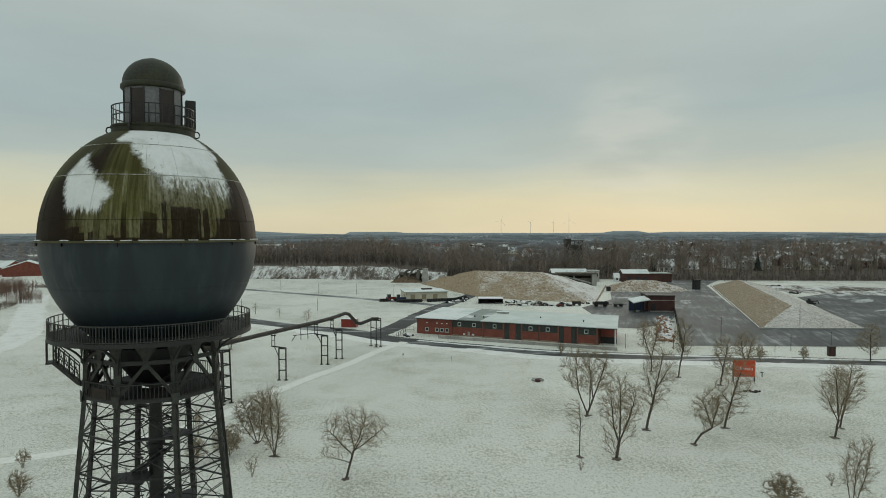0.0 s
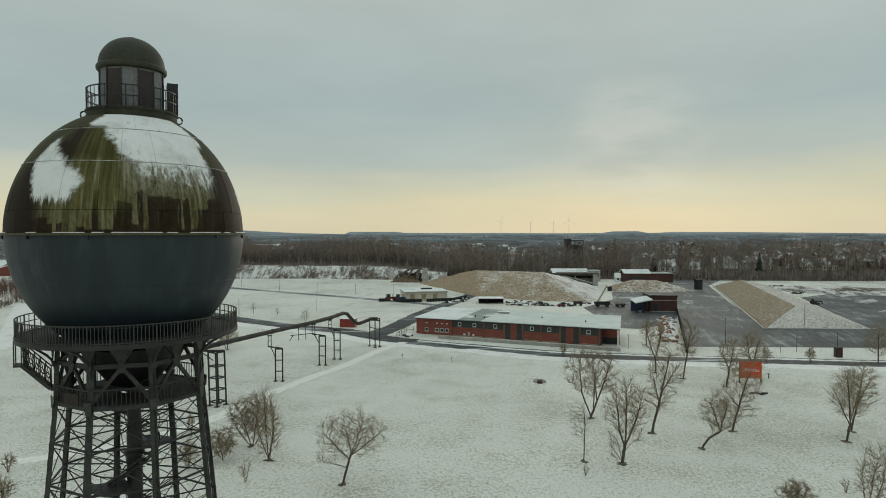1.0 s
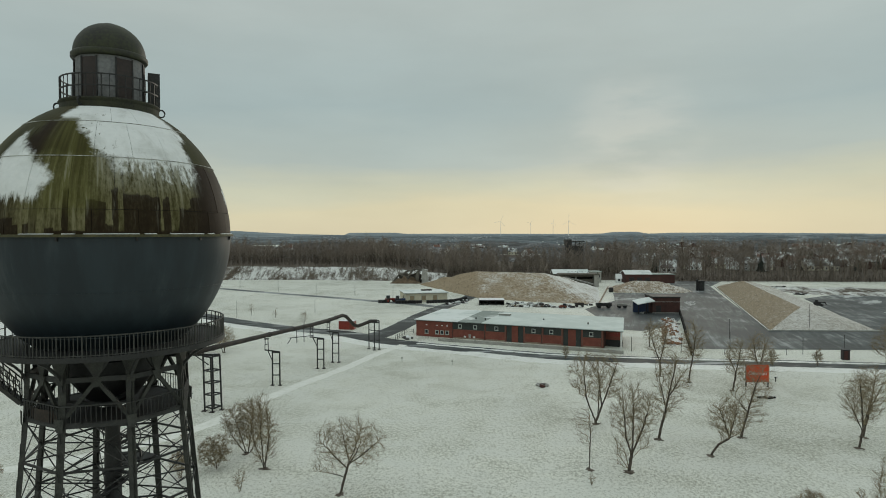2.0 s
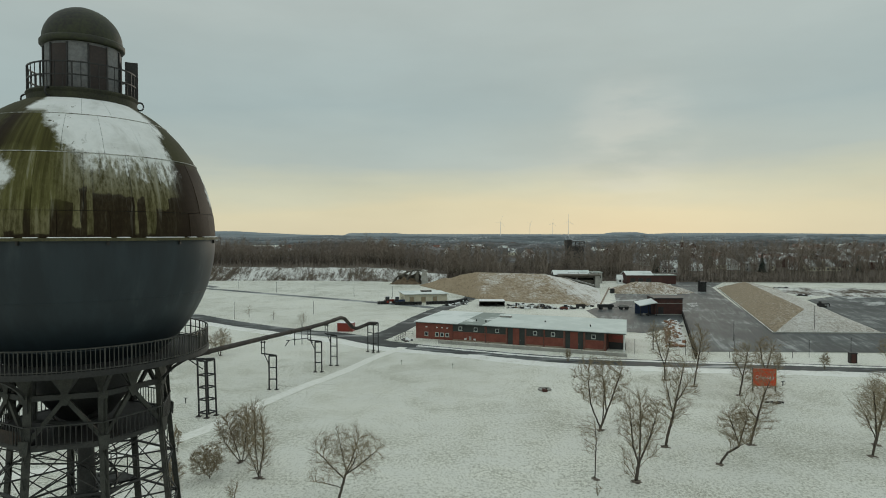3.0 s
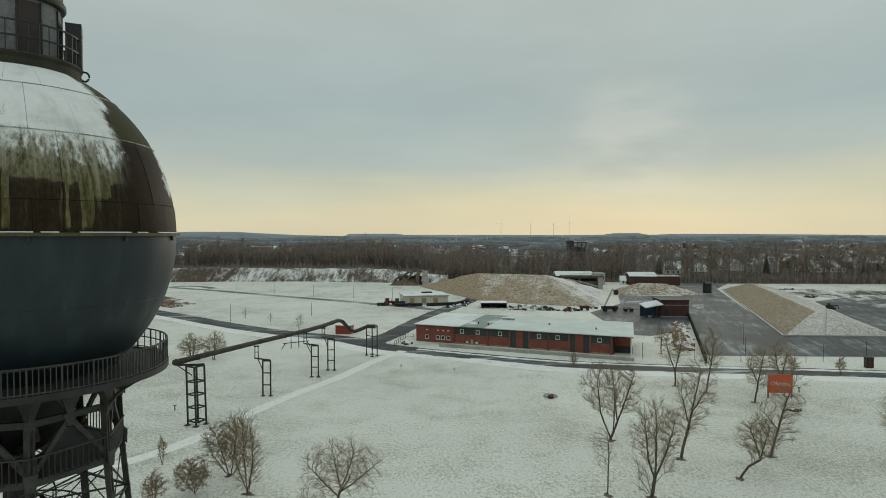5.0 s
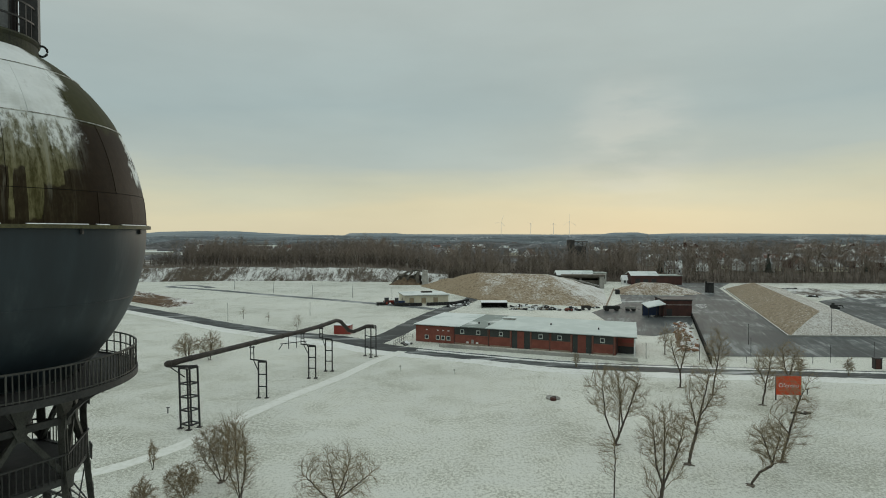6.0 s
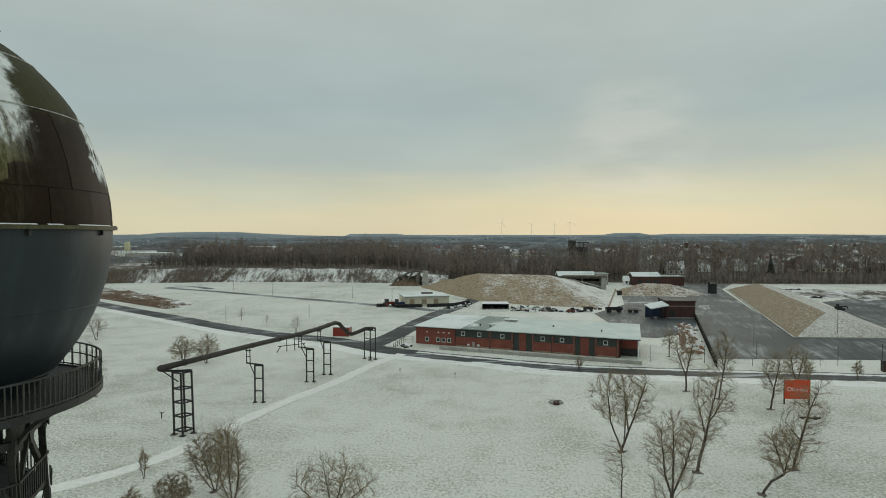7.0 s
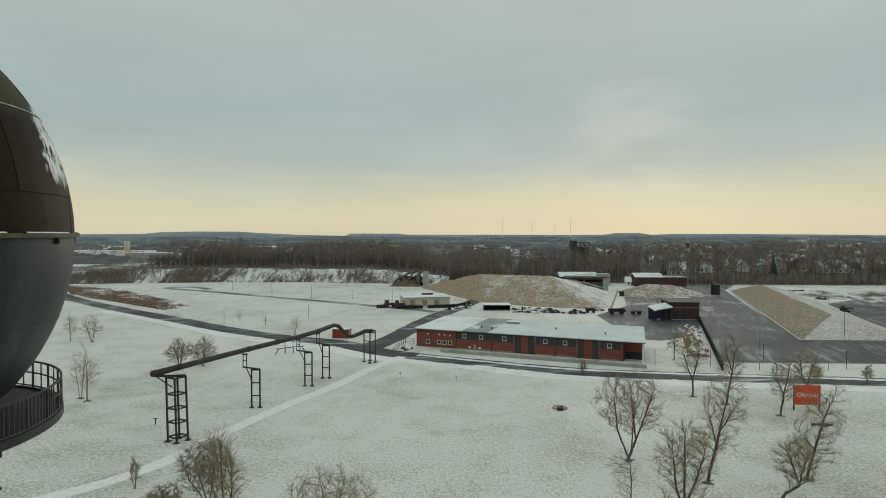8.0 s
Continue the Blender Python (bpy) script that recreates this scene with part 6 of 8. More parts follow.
rng = random.Random(5)
spots, under = [], []
for i in range(1050):
    x, d = rng.uniform(-168, -8), rng.random()
    g = noise.noise(Vector((x * 0.035, d * 3, 7)))
    if g > -0.22:
        spots.append((x, bank_foot(x) + 26 + 90 * d, bank_h(x) * 0.95, 0.73 + 0.40 * g))
for i in range(620):
    x, d = rng.uniform(-10, 112), rng.random()
    y = 348 + 112 * d
    g = noise.noise(Vector((x * 0.035, d * 3, 17)))
    if g > -0.25:
        spots.append((x * y / 380, y, 0.0, 0.88 + 0.42 * g))
for i in range(1100):
    x = rng.uniform(-172, 118)
    y = (350 if x < 120 else 336) + 90 * rng.random() ** 1.6
    if x < -8:
        spots_low = (x, bank_foot(x) + 22 + 30 * rng.random(), bank_h(x) * 0.95)
    else:
        spots_low = (x * y / 400, y, 0.0)
    under.append(spots_low)
for i in range(620):
    y = 338 + 150 * rng.random() ** 1.5
    x = rng.uniform(0.33, 0.9) * y
    under.append((x, max(y, 346 - 0.08 * x), 0.0, 0.72))
wood("wood_under", under, M_HEDGE, "bare undergrowth along the edge of the wood", 9, (4, 9), 2.0, 11)
wood("wood_near", spots, M_WOODS, "belt of bare brown trees behind the works", 3, (12.5, 20.5), 1.2, 16)
spots = []
for i in range(800):
    y = 352 + 430 * rng.random() ** 1.3
    x = rng.uniform(0.26, 0.80) * y
    spots.append((x, y, 0.0, 0.75 + 0.5 * max(0.0, 0.5 + noise.noise(Vector((x * 0.02, y * 0.02, 4))))))
for i in range(70):
    y = rng.uniform(430, 700)
    spots.append((-rng.uniform(0.46, 0.75) * y, y, 0.0))
hedge = []
for i in range(1100):
    x = rng.uniform(119, 400)
    hedge.append((x, 343 - 0.08 * x + rng.uniform(-2, 5), 0.0))
wood("hedge_far", hedge, M_HEDGE, "dense leafless hedge before the village trees", 14, (1.6, 3.8), 3.5, 11)
crng = random.Random(23)
clump = []
for i in range(420):   # thicket before the brick hall, thinning out towards the track
    u, v = crng.random(), crng.random()
    clump.append((-196 + 24 * u - 8 * v, 244 + 34 * v + 3 * u, 0.0, 0.55 + 0.45 * crng.random()))
for i in range(60):
    clump.append((-154 + crng.gauss(0, 2.2), 233 + crng.gauss(0, 2.0), 0.0, 0.65))
for i in range(90):
    clump.append((-192 + 9 * crng.random(), 296 + 2.5 * crng.random(), 0.0, 0.28))
wood("scrub_track", clump, M_THICKET, "dense reddish-brown scrub beside the wide snowy track", 15, (5.0, 8.5), 1.5, 15)
low = []
for i in range(520):   # low dead growth on the near side of the thicket
    u, v = crng.random(), crng.random()
    low.append((-143 - 11 * v - 14 * u, 200 + 32 * v + 4 * u * (1 - v), 0.0))
wood("scrub_low", low, M_DIRT, "low dark dead growth at the track's edge", 16, (0.8, 1.9), 3.6, 10)
wood("wood_village", spots, M_WOODS, "bare trees standing between the village houses", 4, (12, 20), 1.5, 14)
# scrub on the embankment
spots = []
for i in range(1300):
    x = rng.uniform(-210, -12)
    t = rng.uniform(0.1, 1.2)
    if x > -117 and t < 0.9 and noise.noise(Vector((x * 0.055, 3, 0))) > (0.08 if x < -85 else 0.0):
        continue
    if x < -117 and t > 0.9 and rng.random() < 0.5:
        t *= 0.7
    spots.append((x, bank_foot(x) + t * 15, bank_h(x) * min(1, t * 1.05) - 0.5))
wood("scrub_bank", spots, M_WOODS, "brown leafless scrub on the snowy bank", 6, (1.6, 3.8), 2.2, 11)

# scrubby island beside the road
bm = bmesh.new()
outline = [(-195, 338), (-156, 281), (-126, 256), (-94, 228), (-89, 236), (-92, 246), (-129, 284), (-154, 309)]
lo = [bm.verts.new((x, y, 0.02)) for x, y in outline]
hi = [bm.verts.new((x, y, 1.1)) for x, y in [(-172, 312), (-148, 284), (-124, 264), (-102, 240), (-96, 237), (-98, 244), (-126, 276), (-150, 299)]]
for i in range(8):
    bm.faces.new((lo[i], lo[(i + 1) % 8], hi[(i + 1) % 8], hi[i]))
bm.faces.new(hi)
bmesh.ops.triangulate(bm, faces=bm.faces[:])
bmesh.ops.subdivide_edges(bm, edges=bm.edges[:], cuts=5, use_grid_fill=True)
for v in bm.verts:
    if v.co.z > 0.1:
        v.co.z += 0.8 * noise.fractal(Vector((v.co.x * 0.15, v.co.y * 0.15, 0)), 1, 2, 3)
bmesh.ops.recalc_face_normals(bm, faces=bm.faces[:])
setting("ground_mound", bm, slag("dead_brown_growth", 0.50, (0.09, 0.055, 0.035), (0.22, 0.15, 0.09)), "low mound of dead brown growth dusted with snow", "mound", True)
spots = []
for i in range(520):
    t, s = rng.random(), rng.uniform(-1, 1)
    x, y = -180 + 84 * t, 322 - 84 * t
    spots.append((x + s * (13 - 8 * t) * 0.7, y + s * (13 - 8 * t) * 0.7, 0.4))
wood("scrub_mound", spots, M_DIRT, "dead brown weeds on the low mound", 8, (0.5, 1.2), 2.5, 11)

def conifer(x, y, h, seed):
    """A dark spruce: a trunk ringed by drooping, ragged boughs."""
    rng = random.Random(seed)
    ob = thing("conifer", "dark green conifer standing among the village houses", "conifer", (x, y, 0), 0, "village conifers")
    part("trunk", tube(bmesh.new(), [(0, 0, -0.2), (0, 0, h * 0.95)], 0.22, 6, 0.04), M_BARK, ob)
    bm = bmesh.new()
    for i in range(110):
        t = 0.10 + 0.88 * i / 110
        a, r = 2.4 * i, (1.02 - t) * h * 0.24 * rng.uniform(0.65, 1.2) + 0.15
        d = Vector((math.cos(a), math.sin(a), 0))
        s = Vector((-d.y, d.x, 0)) * r * 0.42
        p = Vector((0, 0, h * t))
        v = [bm.verts.new(q) for q in (p + Vector((0, 0, 0.35)), p + d * r * 0.6 + s - Vector((0, 0, r * 0.25)), p + d * r - Vector((0, 0, r * 0.5)), p + d * r * 0.6 - s - Vector((0, 0, r * 0.25)), p + d * r * 0.5 - Vector((0, 0, r * 0.55)))]
        for f in ((0, 1, 2), (0, 2, 3), (0, 4, 1), (0, 3, 4), (4, 2, 1), (4, 3, 2)):
            bm.faces.new([v[k] for k in f])
    part("crown", bm, M_NEEDLES, ob)


M_NEEDLES = plain("dark_spruce_needles", (0.028, 0.036, 0.028), (0.055, 0.065, 0.05), 0.8, 0.9)
for i, (x, y, h) in enumerate(((139, 420, 11), (146, 424, 12), (208, 418, 13), (240, 430, 11), (252, 436, 13), (275, 424, 12), (300, 440, 11), (196, 470, 13), (330, 450, 14), (118, 415, 9))):
    conifer(x, y, h, 60 + i)

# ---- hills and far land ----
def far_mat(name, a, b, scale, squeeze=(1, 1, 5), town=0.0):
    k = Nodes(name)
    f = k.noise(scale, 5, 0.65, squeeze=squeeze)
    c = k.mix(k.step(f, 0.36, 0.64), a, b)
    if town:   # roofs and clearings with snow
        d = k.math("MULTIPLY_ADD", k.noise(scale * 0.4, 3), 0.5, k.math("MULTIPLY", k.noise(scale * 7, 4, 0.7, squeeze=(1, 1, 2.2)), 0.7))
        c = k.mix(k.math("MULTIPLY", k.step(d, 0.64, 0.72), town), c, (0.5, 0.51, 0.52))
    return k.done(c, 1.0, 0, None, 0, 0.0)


def ridge(name, y, x0, x1, top, material, label, step, jag, seed, depth=60):
    """A wooded rise far off; top gives its height along x."""
    bm = bmesh.new()
    prev = None
    n = int((x1 - x0) / step)
    for i in range(n + 1):
        x = x0 + i * step
        h = max(0.2, top(x) + jag * noise.noise(Vector((x * 0.9 / step, seed, 0))) + jag * 0.6 * noise.noise(Vector((x * 0.31 / step, seed + 9, 0))))
        w = 0.2 * depth * noise.noise(Vector((x * 0.01, seed, 4)))
        row = [bm.verts.new((x, y + w, -0.5)), bm.verts.new((x, y + w + depth * 0.1, h * 0.7)), bm.verts.new((x, y + w + depth * 0.5, h)), bm.verts.new((x, y + w + depth, -0.5))]
        if prev:
            for j in range(3):
                bm.faces.new((prev[j], row[j], row[j + 1], prev[j + 1]))
        prev = row
    setting(name, bm, material, label, "far land")


# distance haze is put into these base colours, paler and bluer further off
M_FAR1 = far_mat("haze_tinted_far_wood", (0.105, 0.105, 0.106), (0.165, 0.165, 0.167), 0.05, (1, 1, 3), 0.5)
M_FAR2 = far_mat("haze_tinted_wood_with_fields", (0.135, 0.154, 0.166), (0.205, 0.228, 0.242), 0.02, (1, 1, 6), 0.6)
M_FAR3 = far_mat("haze_tinted_hills", (0.24, 0.28, 0.305), (0.31, 0.345, 0.365), 0.003, (1, 1, 12))


def patchy(lo, hi, scale, seed):
    return lambda x: lo + (hi - lo) * max(0.0, min(1.0, 0.5 + 1.1 * noise.noise(Vector((x * scale, seed, 0)))))


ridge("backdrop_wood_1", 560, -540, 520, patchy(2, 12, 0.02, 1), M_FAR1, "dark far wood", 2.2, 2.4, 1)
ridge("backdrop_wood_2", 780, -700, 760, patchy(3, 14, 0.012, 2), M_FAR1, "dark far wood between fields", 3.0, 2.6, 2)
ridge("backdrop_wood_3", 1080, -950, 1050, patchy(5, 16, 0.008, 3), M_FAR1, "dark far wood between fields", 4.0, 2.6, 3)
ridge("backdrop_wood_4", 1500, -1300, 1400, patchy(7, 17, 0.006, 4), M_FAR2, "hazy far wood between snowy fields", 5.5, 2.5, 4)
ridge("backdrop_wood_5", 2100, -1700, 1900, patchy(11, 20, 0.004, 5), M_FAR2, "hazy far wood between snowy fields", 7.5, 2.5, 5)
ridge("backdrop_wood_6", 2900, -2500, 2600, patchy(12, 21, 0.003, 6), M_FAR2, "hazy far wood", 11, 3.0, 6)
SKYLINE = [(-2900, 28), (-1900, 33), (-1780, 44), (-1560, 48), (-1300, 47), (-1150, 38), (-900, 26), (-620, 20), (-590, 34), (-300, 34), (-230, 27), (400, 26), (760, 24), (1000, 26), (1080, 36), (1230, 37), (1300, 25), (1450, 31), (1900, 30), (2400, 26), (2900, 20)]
ridge("backdrop_hills", 3900, -2900, 2900, lambda x: float(np.interp(x, [p[0] for p in SKYLINE], [p[1] for p in SKYLINE])), M_FAR3, "low hills on the horizon, blue-grey haze put into their colour", 14, 1.2, 7, 200)

# ---- the works' yard and its small buildings ----
def gable_house(name, label, x, y, yaw, w, d, eave, ridge_z, wall_mat, roof_mat, wins=3, floors=1, category="house", chimney=True, group="", over=0.35):
    """A pitched-roof building: long side w along its own x, windows in its front."""
    ob = thing(name, label, category, (x, y, 0), yaw, group)
    bm = bmesh.new()
    prof = [(-d / 2, 0), (d / 2, 0), (d / 2, eave), (0, ridge_z - 0.05), (-d / 2, eave)]
    va = [bm.verts.new((-w / 2, v, z)) for v, z in prof]
    vb = [bm.verts.new((w / 2, v, z)) for v, z in prof]
    bm.faces.new(va[::-1])
    bm.faces.new(vb)
    for i in range(5):
        bm.faces.new((va[i], va[(i + 1) % 5], vb[(i + 1) % 5], vb[i]))
    bmesh.ops.recalc_face_normals(bm, faces=bm.faces[:])
    part("wall", bm, wall_mat, ob)
    sl = (ridge_z - eave) / (d / 2)
    for s in (-1, 1):
        bm = bmesh.new()
        e = [(s * (d / 2 + over), eave - sl * over), (0, ridge_z)]
        v = [bm.verts.new((xx, yy, zz + dz)) for dz in (0.02, 0.22) for xx, (yy, zz) in ((-w / 2 - over, e[0]), (w / 2 + over, e[0]), (w / 2 + over, e[1]), (-w / 2 - over, e[1]))]
        for f in ((3, 2, 1, 0), (4, 5, 6, 7), (0, 1, 5, 4), (1, 2, 6, 5), (2, 3, 7, 6), (3, 0, 4, 7)):
            bm.faces.new([v[i] for i in f])
        bmesh.ops.recalc_face_normals(bm, faces=bm.faces[:])
        part("roof", bm, roof_mat, ob)
    if chimney:
        part("chimney", box(bmesh.new(), w * 0.2, -0.3, ridge_z - 0.6, w * 0.2 + 0.6, 0.3, ridge_z + 0.9), M_BRICK_DARK, ob)
    for fl in range(floors):
        for i in range(wins):
            cx, cz = -w / 2 + w * (i + 0.5) / wins, 1.5 + 2.7 * fl
            fr = part("window", box(bmesh.new(), cx - 0.62, -d / 2 - 0.06, cz - 0.75, cx + 0.62, -d / 2 - 0.004, cz + 0.75), M_WHITE, ob)
            part("pane", box(bmesh.new(), cx - 0.5, -d / 2 - 0.085, cz - 0.63, cx + 0.5, -d / 2 - 0.062, cz + 0.63), M_GLASS, fr)
    return ob


def flat_block(name, label, x, y, yaw, w, d, h, wall_mat, roof_mat, category, kerb=0.3):
    """A flat-roofed block with a slightly overhanging roof slab; its front is at y = 0."""
    ob = thing(name, label, category, (x, y, 0), yaw)
    part("wall", box(bmesh.new(), 0, 0, 0, w, d, h), wall_mat, ob)
    part("roof", box(bmesh.new(), -kerb, -kerb, h + 0.003, w + kerb, d + kerb, h + 0.28), roof_mat, ob)
    return ob


M_SHUT = plain("beige_shutter", (0.24, 0.19, 0.12), (0.34, 0.27, 0.18), 1.0, 0.8)
# cream bungalow with a flat snowy roof
wh = thing("bungalow", "low cream-rendered bungalow under a flat snowy roof", "bungalow", (-13.9, 235.8, 0), 12.0)
part("wall", box(bmesh.new(), 0, 0, 0, 15.8, 13.5, 3.1), M_CREAM, wh)
part("fascia", box(bmesh.new(), -0.35, -0.4, 3.1, 16.15, 13.9, 3.32), M_CONCRETE, wh, "grey roof edge board")
part("roof", box(bmesh.new(), -0.42, -0.47, 3.324, 16.22, 13.97, 3.46), M_ROOF, wh, "flat snow-covered roof")
part("roof_hatch", box(bmesh.new(), 7.5, 8.0, 3.46, 11.5, 10.0, 3.9), M_RUST, wh, "brown raised hatch on the roof")
for i in range(3):
    a = 1.6 + 4.3 * i
    fr = part("window", box(bmesh.new(), a, -0.07, 0.5, a + 1.9, -0.004, 2.55), M_FRAME, wh)
    part("shutter", box(bmesh.new(), a + 0.12, -0.1, 0.6, a + 1.78, -0.074, 2.43), M_SHUT, fr, "beige closed shutter")
part("door", box(bmesh.new(), -0.07, 4.0, 0.05, -0.004, 5.1, 2.2), M_BROWNPANEL, wh)

# rows of old tyres lining the track before the bungalow
tyre_me = mesh_of("tyre", lathe(bmesh.new(), [(0.30, 0.0), (0.52, 0.0), (0.60, 0.10), (0.60, 0.26), (0.52, 0.36), (0.30, 0.36), (0.26, 0.18), (0.30, 0.0)], 14), M_BLACK, True)
rng = random.Random(21)
for a, b, n in (((-16.6, 232.2), (-8.2, 232.6), 9), ((-5.6, 233.0), (3.6, 236.2), 10), ((4.4, 237.0), (8.6, 245.5), 8), ((-23.0, 234.0), (-21.0, 234.6), 3)):
    for i in range(n):
        t = i / (n - 1)
        for s in range(3):
            ob = new("tyre", tyre_me)
            ob.matrix_basis = pose(a[0] + (b[0] - a[0]) * t + rng.uniform(-0.1, 0.1), a[1] + (b[1] - a[1]) * t + rng.uniform(-0.1, 0.1), 0.03 + 0.36 * s, 0, 0, rng.uniform(0, 360))
            tagged(ob, "old black tyre in a stack along the track", "tyre", "stacked tyres")


def wheel(parent, x, y, r, w, mat=None):
    wl_ = part("wheel", tube(bmesh.new(), [(x, y - w / 2, r), (x, y + w / 2, r)], r, 18), M_BLACK, parent)
    part("rim", tube(bmesh.new(), [(x, y - w / 2 - 0.02, r), (x, y + w / 2 + 0.02, r)], r * 0.55, 12), mat or M_STEEL_GREY, wl_)


def tractor(x, y, yaw, body_mat, label):
    ob = thing("tractor", label, "tractor", (x, y, 0.03), yaw)
    bm = box(bmesh.new(), 0.2, -0.42, 0.75, 2.4, 0.42, 1.55)
    bmesh.ops.bevel(bm, geom=bm.edges[:], offset=0.12, segments=2, affect="EDGES")
    part("bonnet", bm, body_mat, ob)
    bm = box(bmesh.new(), -1.3, -0.7, 0.9, 0.25, 0.7, 1.5)
    bmesh.ops.bevel(bm, geom=bm.edges[:], offset=0.08, segments=2, affect="EDGES")
    part("body", bm, body_mat, ob)
    part("cab", box(bmesh.new(), -1.15, -0.62, 1.5, 0.15, 0.62, 2.6), M_GLASS, ob)
    part("cab_roof", box(bmesh.new(), -1.3, -0.75, 2.6, 0.3, 0.75, 2.75), M_WHITE, ob)
    for sx, r, w in ((-0.7, 0.8, 0.45), (1.9, 0.5, 0.3)):
        for s in (-0.85, 0.85):
            wheel(ob, sx, s, r, w, body_mat)
    part("exhaust", tube(bmesh.new(), [(1.2, 0.25, 1.5), (1.2, 0.25, 2.4)], 0.05, 8), M_STEEL, ob)
    return ob


tractor(-16.2, 235.2, 10, M_BLUE, "blue tractor with a white cab roof parked on snow")
tractor(-19.8, 236.0, 20, M_REDCAR, "red tractor parked beside the bungalow")


M_RUSTRED = plain("faded_red_paint", (0.15, 0.035, 0.022), (0.24, 0.06, 0.038), 0.9, 0.7)


def trailer(x, y, yaw, w, d, h, mat, label, canopy=False):
    ob = thing("trailer", label, "trailer", (x, y, 0.03), yaw)
    part("bed", box(bmesh.new(), -w / 2, -d / 2, 0.7, w / 2, d / 2, 0.9), M_STEEL, ob)
    if canopy:
        part("skirt", box(bmesh.new(), -w / 2 + 0.1, -d / 2 + 0.7, 0.05, w / 2 - 0.1, d / 2 - 0.7, 0.7), M_BLACK, ob)
        part("cover", box(bmesh.new(), -w / 2, -d / 2, 0.9, w / 2, d / 2, h), mat, ob)
        part("cover_snow", box(bmesh.new(), -w / 2 - 0.1, -d / 2 - 0.1, h, w / 2 + 0.1, d / 2 + 0.1, h + 0.2), M_LIPSNOW, ob)
    else:
        for s in (-1, 1):
            part("side_board", box(bmesh.new(), -w / 2, s * d / 2 - 0.04, 0.9, w / 2, s * d / 2 + 0.04, h), mat, ob)
            part("end_board", box(bmesh.new(), s * w / 2 - 0.04, -d / 2 + 0.04, 0.9, s * w / 2 + 0.04, d / 2 - 0.04, h), mat, ob)
    for sx in (-w * 0.32, w * 0.32):
        for s in (-d * 0.46, d * 0.46):
            wheel(ob, sx, s, 0.45, 0.25)
    part("drawbar", beam(bmesh.new(), (w / 2, 0, 0.75), (w / 2 + 1.4, 0, 0.55), 0.1), M_STEEL, ob)
    return ob


shelter = thing("open_shelter", "low open-fronted shelter with a snow-covered roof", "shelter", (12.7, 226.6, 0), -2)
part("roof", box(bmesh.new(), -0.2, -0.3, 1.65, 8.9, 6.8, 1.8), M_STEEL, shelter)
part("roof_snow", box(bmesh.new(), -0.15, -0.25, 1.803, 8.85, 6.75, 1.90), M_LIPSNOW, shelter)
part("back_wall", box(bmesh.new(), 0, 6.3, 0, 8.7, 6.5, 1.65), M_RUST, shelter)
for i in range(4):
    part("post", box(bmesh.new(), 2.85 * i, 0, 0, 2.85 * i + 0.16, 0.16, 1.65), M_STEEL, shelter)
for s_ in (0.0, 8.55):
    part("side_wall", box(bmesh.new(), s_, 0.2, 0, s_ + 0.15, 6.25, 1.64), M_RUST, shelter)
trailer(54.2, 217.5, 4, 5.0, 2.0, 1.6, M_STEEL, "dark open farm trailer on the snow")
trailer(60.2, 217.0, 0, 3.0, 1.8, 1.3, M_CONCRETE, "small pale open trailer on the snow")
trailer(46.5, 220.0, -6, 3.0, 1.8, 1.4, M_RUST, "small rusty open trailer on the snow")
small = tractor(40.5, 217.0, 200, M_RUSTRED, "small faded red tractor parked behind the hall")
small.scale = (0.62, 0.62, 0.62)


def scrap(x, y, size, seed, mats, label, n=8):
    """A low heap of odd plates, beams and lumps."""
    rng = random.Random(seed)
    ob = thing("scrap_heap", label, "scrap heap", (x, y, lift(x, y)))
    for i in range(n):
        px_, py_ = rng.gauss(0, size * 0.35), rng.gauss(0, size * 0.25)
        w, d, h = size * rng.uniform(0.12, 0.35), size * rng.uniform(0.1, 0.3), size * rng.uniform(0.06, 0.2)
        m = Matrix.Translation((px_, py_, h * 0.3)) @ Euler((rng.uniform(-0.4, 0.4), rng.uniform(-0.4, 0.4), rng.uniform(0, 3))).to_matrix().to_4x4()
        bm = box(bmesh.new(), -w, -d, -h * 0.5, w, d, h, m)
        bmesh.ops.bevel(bm, geom=bm.edges[:], offset=min(w, d, h) * 0.25, segments=1, affect="EDGES")
        part("lump", bm, mats[i % len(mats)], ob)
    return ob


for i in range(9):
    scrap(23.0 + 2.5 * i, 221.5 - 0.35 * i + (i % 2), 1.7 + 0.5 * (i % 3), 120 + i, ((M_STEEL, M_RUST, M_LIPSNOW), (M_RUST, M_CONCRETE, M_DIRT), (M_STEEL, M_LIPSNOW, M_BLACK))[i % 3], "row of rusty machine parts dusted with snow", 9)
scrap(17.0, 229.3, 2.4, 210, (M_STEEL, M_BLACK, M_RUST), "dark machine parts stored under the shelter")
scrap(15.6, 108.0, 1.9, 1, (M_RUST, M_CONCRETE, M_BRICK_DARK, M_LIPSNOW), "small dark scrap heap lying on the snow")
scrap(49.4, 100.2, 1.1, 2, (M_STEEL, M_RUST), "dark brush and scrap lying on the snow")
scrap(22.5, 112, 0.35, 33, (M_STEEL,), "small dark stone lying on the snow", 3)
